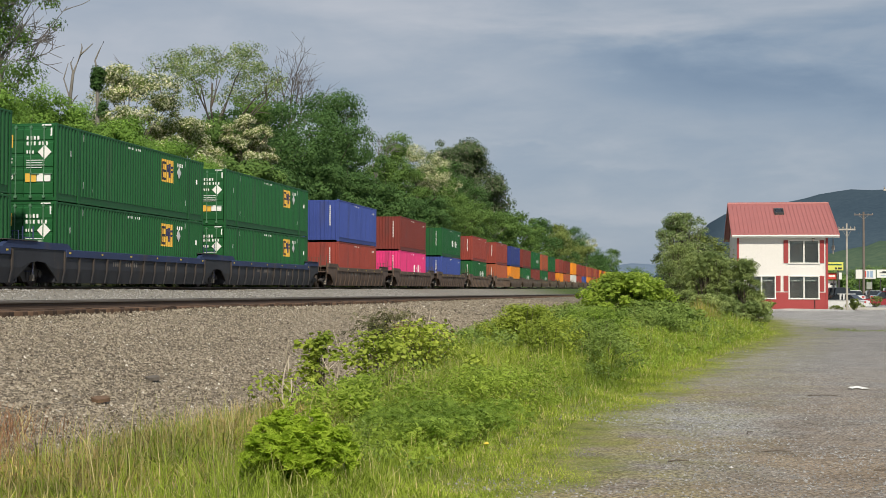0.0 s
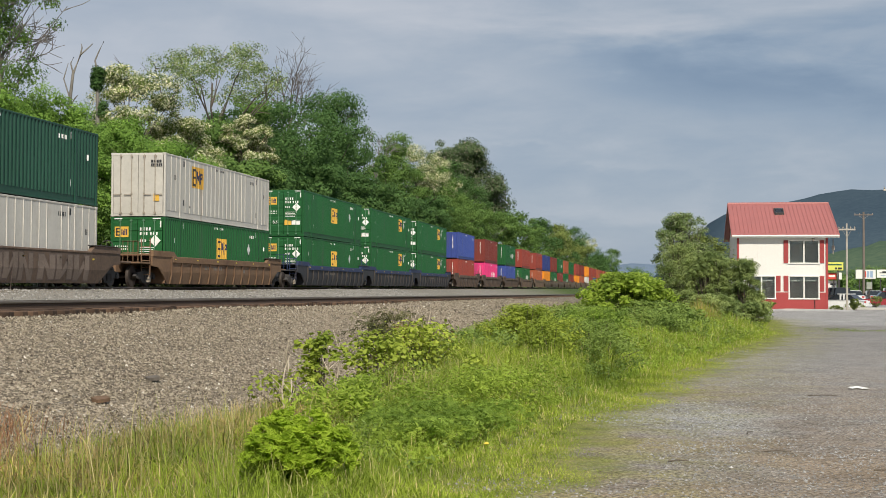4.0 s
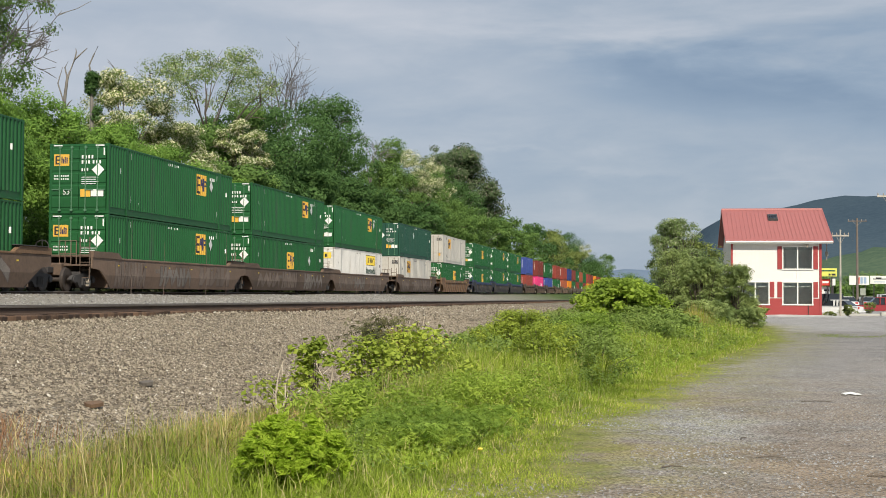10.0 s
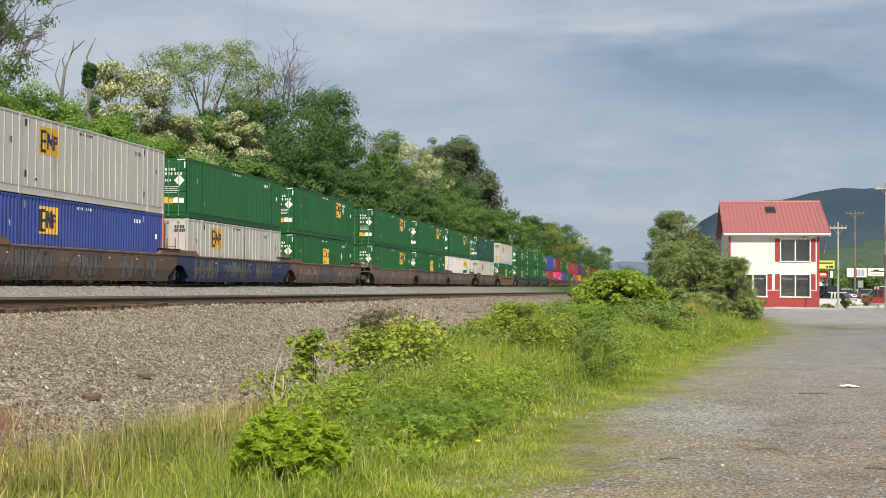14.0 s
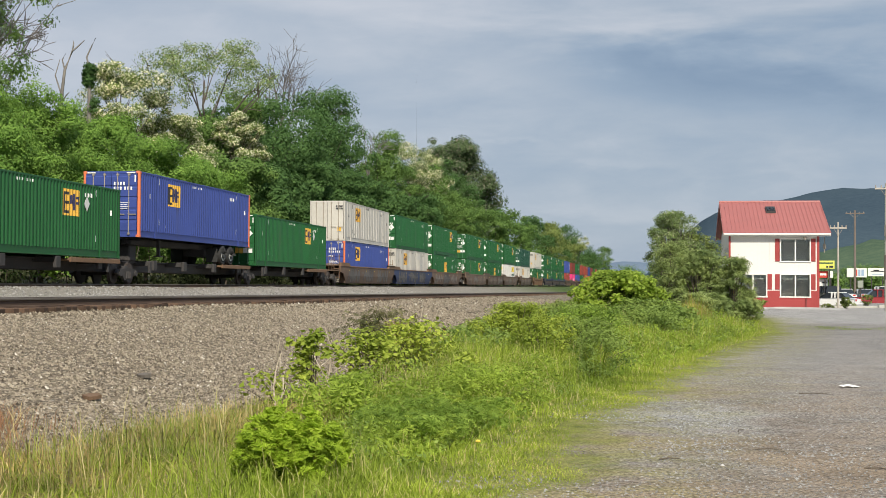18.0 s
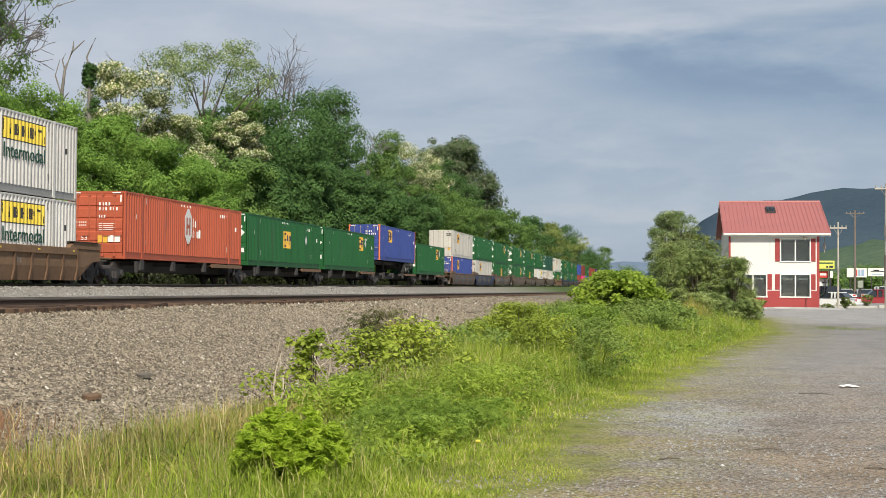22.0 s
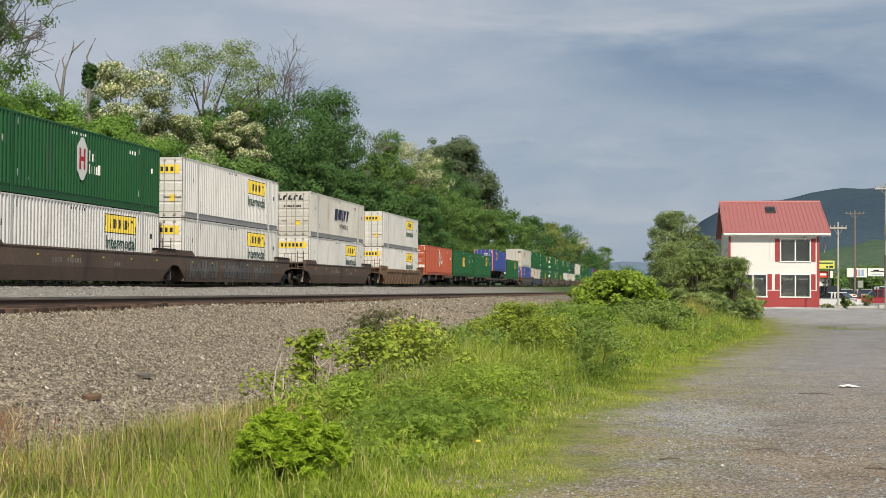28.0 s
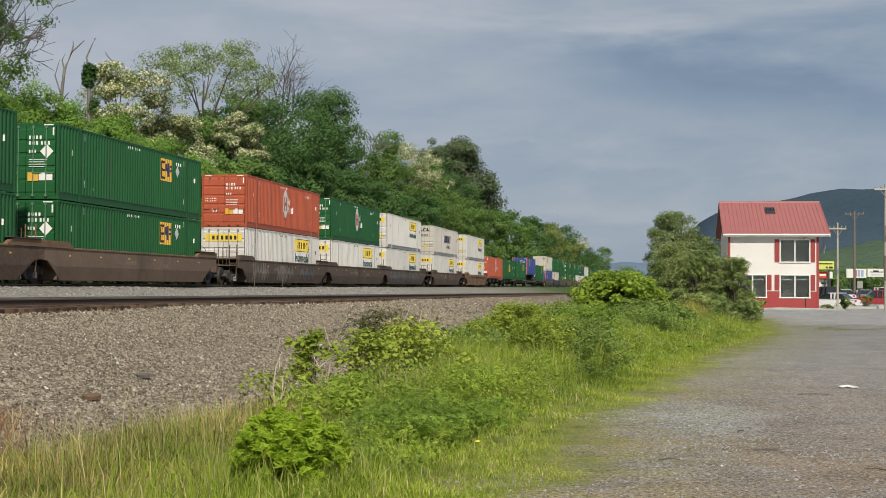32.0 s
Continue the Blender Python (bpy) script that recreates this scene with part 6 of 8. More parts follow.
# ---- far hills, haze painted into their colours ----
def hill_material(name, a, b):
    m = bpy.data.materials.new(name)
    m.use_nodes = True
    add = nodes_of(m.node_tree)
    pos = add("ShaderNodeNewGeometry").outputs["Position"]
    n1 = add("ShaderNodeTexNoise", {"Vector": pos, "Scale": 0.14, "Detail": 7.0, "Roughness": 0.75}).outputs[0]
    n2 = add("ShaderNodeTexNoise", {"Vector": pos, "Scale": 0.004, "Detail": 3.0}).outputs[0]
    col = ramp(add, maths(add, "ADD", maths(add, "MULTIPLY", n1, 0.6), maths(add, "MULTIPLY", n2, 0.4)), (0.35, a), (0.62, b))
    bump = add("ShaderNodeBump", {"Strength": 0.5, "Distance": 2.5, "Height": n1}).outputs[0]
    add("ShaderNodeOutputMaterial", {"Surface": add("ShaderNodeBsdfPrincipled", {"Base Color": col, "Roughness": 1.0, "Normal": bump, "Specular IOR Level": 0.0}).outputs[0]})
    return m


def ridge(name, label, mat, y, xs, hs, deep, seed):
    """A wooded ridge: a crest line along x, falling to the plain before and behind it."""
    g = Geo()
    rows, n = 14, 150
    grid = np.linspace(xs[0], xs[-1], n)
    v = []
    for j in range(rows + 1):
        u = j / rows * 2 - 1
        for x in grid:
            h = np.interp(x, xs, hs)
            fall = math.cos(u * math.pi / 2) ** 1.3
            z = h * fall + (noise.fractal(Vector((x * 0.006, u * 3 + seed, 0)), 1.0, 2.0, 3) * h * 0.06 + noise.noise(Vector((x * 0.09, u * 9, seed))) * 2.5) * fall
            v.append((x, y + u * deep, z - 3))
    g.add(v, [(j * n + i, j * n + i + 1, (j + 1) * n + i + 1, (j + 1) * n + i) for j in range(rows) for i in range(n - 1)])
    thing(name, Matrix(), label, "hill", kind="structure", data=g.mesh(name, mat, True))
RIDGE_A = ((-1600, -800, -418, -193, -127, -90, -46, 27, 172, 800, 2200), (20, 30, 31, 54, 65, 72, 68, 62, 47, 40, 30))
RIDGE_B = ((-90, -30, 3, 23, 46, 65, 87, 135, 189, 214, 253, 306, 445, 900, 1800, 3000), (2, 14, 35, 60, 88, 101, 112, 120, 127, 135, 142, 147, 152, 158, 120, 60))
# Blue of distant haze is mixed into the base colours of both ridges.
ridge("hill_far", "distant wooded ridge, blued by painted haze", hill_material("haze_tinted_far_woods", (0.13, 0.18, 0.25), (0.17, 0.22, 0.29)), 3600, RIDGE_A[0], RIDGE_A[1], 500, 3.0)
ridge("hill_near", "dark wooded mountain ridge with haze painted into its colour", hill_material("haze_tinted_dark_woods", (0.038, 0.062, 0.090), (0.064, 0.094, 0.120)), 2000, RIDGE_B[0], RIDGE_B[1], 900, 8.0)


# The foot slope's green is dulled and blued by haze painted into it.
ridge("hill_foot", "green wooded slope at the mountain's foot, with painted haze", hill_material("haze_tinted_green_woods", (0.052, 0.092, 0.068), (0.110, 0.150, 0.094)), 1000, (20, 70, 110, 150, 220, 330, 600, 1300), (2, 16, 29, 38, 46, 52, 54, 34), 260, 5.0)


# ---- trees ----
def quads_mesh(name, verts, quads, mat):
    me = bpy.data.meshes.new(name)
    n, m, k = len(verts), len(quads), len(quads[0])
    me.vertices.add(n)
    me.vertices.foreach_set("co", np.asarray(verts, np.float32).ravel())
    me.loops.add(k * m)
    me.loops.foreach_set("vertex_index", np.asarray(quads, np.int32).ravel())
    me.polygons.add(m)
    me.polygons.foreach_set("loop_start", np.arange(0, k * m, k, dtype=np.int32))
    me.update(calc_edges=True)
    me.materials.append(mat)
    return me


def leaves(rng, centres, radii, per, size, flat=0.45, droop=0.0, slim=0.55, lobes=1):
    """Leaf blades scattered round the clump centres: four points each, folded along the midrib."""
    n_c = len(centres)
    counts = np.maximum(3, (per * (radii / radii.mean()) ** 2).astype(int))
    idx = np.repeat(np.arange(n_c), counts)
    n = len(idx)
    d = rng.normal(size=(n, 3))
    d /= np.linalg.norm(d, axis=1)[:, None]
    rad = rng.rand(n) ** 0.45
    c = centres[idx] + d * (rad * radii[idx])[:, None] * np.array([1, 1, 0.75])
    nor = d * 0.7 + rng.normal(size=(n, 3)) * 0.55 + np.array([0, 0, flat])
    nor /= np.linalg.norm(nor, axis=1)[:, None]
    ax = rng.normal(size=(n, 3)) + np.array([0, 0, -droop])
    ax -= nor * (ax * nor).sum(1)[:, None]
    ax /= np.linalg.norm(ax, axis=1)[:, None] + 1e-9
    side = np.cross(nor, ax)
    s = size * (0.6 + 0.8 * rng.rand(n))[:, None]
    w = s * slim * 0.5
    if lobes > 1:           # deeply cut leaves: narrow lobes fanned from one foot
        parts = []
        for k in range(lobes):
            a = (k - (lobes - 1) / 2) * 0.62
            d2 = ax * math.cos(a) + side * math.sin(a)
            s2 = np.cross(nor, d2)
            ln = s * (1.0 - 0.14 * abs(k - (lobes - 1) / 2))
            foot = c - ax * s * 0.5
            parts.append(np.stack([foot, foot + d2 * ln * 0.6 + s2 * w * 0.5 - nor * s * 0.05, foot + d2 * ln - nor * s * 0.12, foot + d2 * ln * 0.6 - s2 * w * 0.5 - nor * s * 0.05], 1))
        v = np.concatenate(parts, 0)
        return v.reshape(-1, 3), np.arange(len(v) * 4).reshape(-1, 4)
    v = np.stack([c - ax * s * 0.5, c + side * w - nor * s * 0.10, c + ax * s * 0.5, c - side * w - nor * s * 0.10], 1)
    return v.reshape(-1, 3), np.arange(n * 4).reshape(-1, 4)


def sprays(rng, centres, radii, per, size, slim=0.75):
    """Small pointed leaves on the outside of each clump, turned outward with it, so that the clump shades as one lobe."""
    counts = np.maximum(6, (per * (radii / radii.mean()) ** 2).astype(int))
    idx = np.repeat(np.arange(len(centres)), counts)
    n = len(idx)
    d = rng.normal(size=(n, 3))
    d /= np.linalg.norm(d, axis=1)[:, None]
    c = centres[idx] + d * ((0.35 + 0.75 * rng.rand(n) ** 0.7) * radii[idx])[:, None] * np.array([1, 1, 0.72])
    out = centres[idx] * np.array([1, 1, 0.0])
    out /= np.linalg.norm(out, axis=1)[:, None] + 1e-6
    nor = d * 0.9 + out * 0.35 + rng.normal(size=(n, 3)) * 0.33 + np.array([0, 0, 0.45])
    nor /= np.linalg.norm(nor, axis=1)[:, None]
    ax = rng.normal(size=(n, 3))
    ax -= nor * (ax * nor).sum(1)[:, None]
    ax /= np.linalg.norm(ax, axis=1)[:, None] + 1e-9
    s = size * (0.6 + 0.8 * rng.rand(n))[:, None]
    side = np.cross(nor, ax) * s * slim * 0.5
    v = np.stack([c - ax * s * 0.5 - side, c - ax * s * 0.5 + side, c + ax * s * 0.5], 1)
    return v.reshape(-1, 3), np.arange(n * 3).reshape(-1, 3)


def wood(rng, h, targets, r0, base_frac, wander=0.03, thin=1.0, trunk_top=0.8):
    """Trunk and limbs that reach towards the clumps."""
    g = Geo()
    n = 8
    pts = [np.array([0.0, 0.0, -0.3])]
    for i in range(1, n + 1):
        z = h * trunk_top * i / n
        pts.append(np.array([rng.normal() * wander * h * 0.3 * i / n, rng.normal() * wander * h * 0.3 * i / n, z]))
    rr = [r0 * (1 - 0.86 * i / n) for i in range(n + 1)]
    rr[0] *= 1.25
    g.tube(pts, rr, 8)
    for c in targets:
        rise = c[2] - 1.05 * math.hypot(c[0], c[1]) - rng.uniform(0.02, 0.10) * h
        k = min(n - 1, max(2, int(round(n * np.clip(rise / (h * trunk_top), base_frac * 0.6, 0.95)))))
        a = pts[k]
        mid = a * 0.45 + c * 0.55 + np.array([0, 0, 0.10 * np.linalg.norm(c - a)]) + rng.normal(size=3) * 0.05 * np.linalg.norm(c - a)
        q1 = a * 0.75 + mid * 0.25 + rng.normal(size=3) * 0.1
        rb = rr[k] * 0.5 * thin
        g.tube([a, q1, mid, c], [rb, rb * 0.75, rb * 0.5, max(0.012, rb * 0.16)], 5)
        for _ in range(3):
            t = rng.uniform(0.35, 0.95)
            b = mid * (1 - t) + c * t
            e = b + rng.uniform(-1, 1, 3) * 0.07 * h + np.array([0, 0, 0.02 * h])
            g.tube([b, (b + e) / 2 + rng.normal(size=3) * 0.06, e], [max(0.02, rb * 0.3), max(0.016, rb * 0.2), 0.009], 4)
    return g


TREES = {  # leaf material, clumps, leaves each, leaf size, clump radius as a share of the spread, lowest crown, label
    "dark": (L_DARK, 180, 54, 0.32, 0.21, 0.06, "tall dark green leafy tree beside the railway"),
    "mid": (L_TREE, 170, 52, 0.31, 0.22, 0.06, "green leafy tree beside the railway"),
    "bright": (L_BRIGHT, 150, 110, 0.175, 0.24, 0.20, "bright green young tree beside the railway"),
    "olive": (L_OLIVE, 150, 60, 0.34, 0.22, 0.06, "olive green tree along the railway"),
    "blossom": (L_BLOSSOM, 130, 60, 0.20, 0.22, 0.20, "locust tree full of cream blossom"),
    "sparse": (L_SPARSE, 120, 42, 0.22, 0.17, 0.34, "tall open tree with pale new leaves"),
    "grey": (L_GREY, 300, 60, 0.36, 0.20, 0.06, "large rounded greyish tree with twiggy crown"),
}


def tree(kind, x, y, top, spread, seed, far=False):
    rng = np.random.RandomState(seed)
    mat, clumps, per, size, share, low, label = TREES[kind]
    z0 = ground_z(x, y) - 0.1
    h = (top - z0) * 1.02
    spread *= 1.12
    if x > -30 and not far:
        low = 0.2           # the front row stands on bare stems over a dark floor
    root = thing("tree", pose(x, y, z0, 0, 0, rng.uniform(0, 360)), label, "tree", "trees beside the railway")
    if far:
        size, clumps, per, share = size * 1.9, int(clumps * 0.6), int(per * 0.75), share * 1.15
    if kind == "grey":
        per, size = 90, 0.50
    cs, rs = [], []
    open_crown = kind in ("sparse", "blossom")
    n_big = {"sparse": 20, "blossom": 18, "grey": 34}.get(kind, 24)
    big, tall = [], 0.5 * h * (1 - low)
    for k in range(n_big):          # billows, spread evenly round the crown
        a = 2.4 * k + rng.uniform(-0.5, 0.5)
        u = (k + 0.5) / n_big * 2 - 1
        u = 0.25 + 0.75 * abs(u) if open_crown and k % 3 else u
        ring = math.sqrt(max(0.02, 1 - abs(u) ** 2.4)) * rng.uniform(0.45, 0.66)
        if not open_crown and k % 3 == 0:
            ring *= 0.5
        br = spread * rng.uniform(0.24, 0.38) * (0.85 if open_crown else 1.0)
        z = h * low + tall * (1 + u * 0.86)
        big.append((ring * spread * math.cos(a), ring * spread * math.sin(a), min(z, h - br * 0.85), br))
    while len(cs) < clumps:
        bx, by, bz, br = big[rng.randint(n_big)]
        d = rng.normal(size=3)
        d /= np.linalg.norm(d)
        if d[2] < -0.3 and rng.rand() < 0.7:
            continue
        reach = br * (0.45 + 0.5 * rng.rand() ** 0.5)
        flat = 0.5 if open_crown else 0.8
        cs.append((bx + d[0] * reach, by + d[1] * reach, bz + d[2] * reach * flat))
        rs.append(spread * share * rng.uniform(0.45, 1.05) * (0.72 if open_crown else 1.0))
    cs, rs = np.array(cs), np.array(rs)
    pick = cs[rng.choice(len(cs), min(len(cs), {"sparse": 17, "blossom": 22, "grey": 44}.get(kind, 18)), replace=False)]
    thin = 1.7 if kind == "sparse" else 1.3 if kind == "blossom" else 0.9
    part("trunk", wood(rng, h, pick, 0.013 * h + 0.03, 0.85 if kind == "sparse" else low, thin=thin).mesh("trunk", M_BARK, True), root)
    v, q = sprays(rng, cs, rs, int(per * (2.0 if far else 2.7)), size * 0.66)
    part("crown", quads_mesh("crown", v, q, mat), root)
    return root


def bare_tree(x, y, top, spread, seed, label="leafless grey tree behind the others", low=0.5, limbs=40):
    rng = np.random.RandomState(seed)
    z0 = ground_z(x, y) - 0.1
    h = top - z0
    root = thing("bare_tree", pose(x, y, z0), label, "tree", "trees beside the railway")
    tips = np.array([(rng.normal() * spread * 0.5, rng.normal() * spread * 0.5, h * rng.uniform(low, 1.0)) for _ in range(limbs)])
    part("trunk", wood(rng, h, tips, 0.012 * h + 0.04, 0.3, thin=1.0, trunk_top=0.75).mesh("trunk", M_BARE, True), root)
    return root


for n, (kind, x, y, top, spread) in enumerate((
        ("blossom", -33.0, 80.5, 15.5, 4.2), ("sparse", -35.0, 101.0, 21.0, 7.0), ("dark", -33.0, 113.6, 18.0, 6.6), ("dark", -32.5, 127.3, 21.0, 5.6),
        ("blossom", -31.0, 83.4, 12.7, 3.6), ("blossom", -30.5, 96.2, 14.3, 2.8), ("mid", -33.5, 97.0, 13.6, 4.4), ("mid", -31.0, 150.2, 16.2, 3.8),
        ("blossom", -32.0, 171.1, 20.2, 5.0), ("grey", -34.9, 232.0, 26.8, 8.9), ("mid", -30.5, 178.8, 18.0, 4.4), ("dark", -37.0, 141.0, 17.0, 5.5),
        ("dark", -37.5, 122.0, 16.5, 5.5), ("mid", -38.0, 88.0, 13.0, 5.0), ("bright", -28.9, 54.5, 10.3, 2.9), ("bright", -29.0, 60.5, 10.6, 3.0), ("mid", -33.0, 68.0, 11.0, 3.5),
        ("bright", -29.0, 67.0, 10.3, 3.0), ("bright", -29.0, 74.0, 10.0, 3.2), ("bright", -29.0, 82.5, 9.6, 3.2), ("mid", -29.2, 91.5, 10.2, 3.4), ("dark", -29.2, 101.0, 10.6, 3.6),
        # Front trees at y 124 and 137: dark leaf colour stands for shade.
        ("dark", -29.2, 112.2, 12.1, 3.8), ("dark", -29.4, 124.0, 12.0, 3.9), ("dark", -29.4, 137.0, 11.8, 4.0), ("dark", -32.6, 136.0, 17.5, 4.6), ("dark", -29.5, 151.0, 12.0, 4.2), ("dark", -29.5, 167.0, 12.9, 4.4),
        ("mid", -29.6, 184.0, 14.0, 4.6), ("mid", -29.8, 200.0, 15.1, 4.8), ("mid", -30.0, 217.0, 14.5, 5.0), ("dark", -32.0, 208.0, 18.5, 5.5), ("dark", -34.0, 190.0, 17.0, 5.5), ("mid", -35.0, 163.0, 15.5, 5.0), ("mid", -33.5, 166.0, 21.0, 4.6), ("blossom", -31.5, 184.0, 20.0, 4.0), ("dark", -35.0, 212.0, 22.0, 5.5), ("mid", -36.5, 116.0, 18.6, 5.0), ("dark", -36.5, 109.0, 16.3, 4.4))):
    tree(kind, x, y, top, spread, 11 + n)
for n, (kind, x, y, top, spread) in enumerate((
        ("mid", -31.0, 278.4, 17.8, 5.0), ("mid", -30.0, 248.0, 15.0, 4.5), ("dark", -33.0, 262.0, 18.0, 5.0), ("dark", -32.0, 343.0, 19.2, 6.5), ("mid", -30.5, 308.0, 15.5, 5.5), ("olive", -31.0, 394.0, 19.8, 7.0),
        ("dark", -34.0, 440.0, 20.0, 7.5), ("dark", -34.0, 498.0, 23.5, 8.0), ("blossom", -31.0, 527.7, 21.3, 6.0), ("olive", -31.0, 470.0, 17.0, 7.0), ("dark", -33.0, 575.0, 19.0, 9.0),
        ("mid", -30.0, 739.0, 23.2, 6.5), ("dark", -35.0, 684.9, 18.5, 9.0), ("dark", -34.0, 630.0, 17.0, 9.0), ("dark", -36.0, 800.0, 19.0, 12.0), ("mid", -20.0, 900.0, 15.0, 12.0), ("dark", 5.0, 950.0, 13.0, 14.0),
        ("dark", 40.0, 420.0, 7.0, 8.0), ("mid", 62.0, 430.0, 8.0, 9.0), ("mid", 84.0, 425.0, 8.0, 9.0), ("dark", 105.0, 440.0, 8.0, 9.0), ("olive", 50.0, 330.0, 6.0, 7.0), ("olive", 68.0, 335.0, 8.0, 9.0), ("olive", 30.0, 300.0, 5.0, 6.0),
        ("mid", 36.0, 240.0, 4.6, 5.0), ("olive", 46.0, 245.0, 5.0, 5.0), ("mid", 27.0, 236.0, 4.4, 4.5))):
    tree(kind, x, y, top, spread, 211 + n, far=True)
def twigs(g, rng, p, d, length, r, depth, spread=0.5):
    """A limb that forks again and again into fine twigs."""
    p, d = Vector(p), Vector(d).normalized()
    bend = Vector(rng.normal(size=3) * 0.16)
    mid = p + (d + bend * 0.5).normalized() * length * 0.5
    tip = mid + (d + bend + Vector((0, 0, 0.12))).normalized() * length * 0.5
    g.tube([p, mid, tip], [r, r * 0.8, r * 0.58], 5 if depth > 1 else 4)
    if depth == 0:
        return
    for k in range(3 if depth > 1 else 4):
        t = 0.45 + 0.55 * (k + rng.rand()) / 4
        b = p.lerp(mid, t * 2) if t < 0.5 else mid.lerp(tip, t * 2 - 1)
        e = (tip - mid).normalized() + Vector(rng.normal(size=3) * spread)
        twigs(g, rng, b, e, length * rng.uniform(0.5, 0.75), max(0.018, r * 0.5), depth - 1, spread)


def twiggy_tree(x, y, top, seed, label, fans, lean=0.35, fork=0.6):
    """A leafless tree: one stem that opens into forking limbs."""
    rng = np.random.RandomState(seed)
    z0 = ground_z(x, y) - 0.1
    h = top - z0
    root = thing("bare_tree", pose(x, y, z0), label, "tree", "trees beside the railway")
    g = Geo().tube([(0, 0, -0.3), (0.2, 0.1, h * 0.3), (-0.1, 0, h * fork)], [0.011 * h, 0.009 * h, 0.006 * h], 7)
    for k in range(fans):
        a = 2 * math.pi * (k + rng.rand() * 0.6) / fans
        twigs(g, rng, (-0.1, 0, h * (fork - 0.12 * rng.rand())), (math.cos(a) * lean, math.sin(a) * lean, 1), h * (1 - fork) * rng.uniform(0.55, 0.72), 0.0042 * h, 3)
    part("trunk", g.mesh("trunk", M_TWIG, True), root)


M_TWIG = material("grey_twig_bark", (0.155, 0.14, 0.13), 0.95, vary=0.25, scale=3, coord="Position")
twiggy_tree(-36.8, 129.7, 24.6, 5, "leafless grey tree with a fan of fine twigs", 8, 0.42, 0.72)
twiggy_tree(-34.0, 157.3, 21.0, 6, "small leafless tree between the crowns", 3, 0.3, 0.72)
bare_tree(-33.2, 236.0, 25.0, 4.0, 9, "bare grey limbs among the crowns", 0.4, 30)


def dead_snag():
    """Two crooked dead stems with short broken limbs."""
    x, y = -31.0, 66.7
    z0 = ground_z(x, y)
    root = thing("dead_tree", pose(x, y, z0), "dead grey tree with crooked broken limbs", "tree", "trees beside the railway")
    h = 1.0 * (14.3 - z0)
    g = Geo().tube([(-0.3, 0, -0.2), (-0.1, 0, h * 0.5), (0.10, 0.1, h * 0.80), (0.22, 0.1, h * 0.88), (0.62, 0.1, h * 0.955), (0.80, 0.2, h * 0.97), (1.25, 0.2, h)], [0.17, 0.13, 0.085, 0.07, 0.05, 0.04, 0.02], 6)
    part("stem", g.mesh("stem", M_BARE, True), root)
    for a, b, c in (((0.05, 0.1, h * 0.78), (-0.35, 0.2, h * 0.86), (-0.10, 0.2, h * 0.925)), ((0.22, 0.1, h * 0.88), (0.12, 0, h * 0.92), (0.30, 0, h * 0.945)), ((0.0, 0.1, h * 0.74), (0.35, 0.1, h * 0.78), (0.55, 0, h * 0.79)),
                    ((0.08, 0.1, h * 0.70), (-0.3, 0.1, h * 0.74), (-0.5, 0, h * 0.80)), ((0.62, 0.1, h * 0.955), (0.70, 0.1, h * 0.985), (0.66, 0.1, h * 1.0))):
        part("limb", Geo().tube([a, b, c], [0.045, 0.035, 0.015], 5).mesh("limb", M_BARE, True), root)


dead_snag()


def ivy_snag():
    """A broken stem wrapped near its top in a dark knot of ivy."""
    rng = np.random.RandomState(4)
    x, y = -31.0, 70.1
    z0 = ground_z(x, y)
    root = thing("ivy_snag", pose(x, y, z0), "broken stem with a dark knot of ivy", "tree")
    g = Geo().tube([(0, 0, 0), (0.15, 0.1, 6), (0.05, 0.2, 11.2), (0.0, 0.2, 12.2), (-0.12, 0.2, 12.7), (0.10, 0.2, 13.2), (0.38, 0.2, 13.75)], [0.16, 0.13, 0.09, 0.06, 0.045, 0.035, 0.02], 6)
    part("stem", g.mesh("stem", M_BARE, True), root)
    cs = np.array([(0.03 + rng.normal() * 0.10, 0.2 + rng.normal() * 0.10, z) for z in np.linspace(11.2, 12.2, 16)] + [(0.35, 0.2, 10.1), (0.42, 0.25, 10.3), (0.30, 0.2, 9.8)])
    v, q = sprays(rng, cs, np.array([0.30] * 16 + [0.28] * 3), 260, 0.10)
    part("ivy", quads_mesh("ivy", v, q, L_DARK), root, "dark green ivy")


ivy_snag()


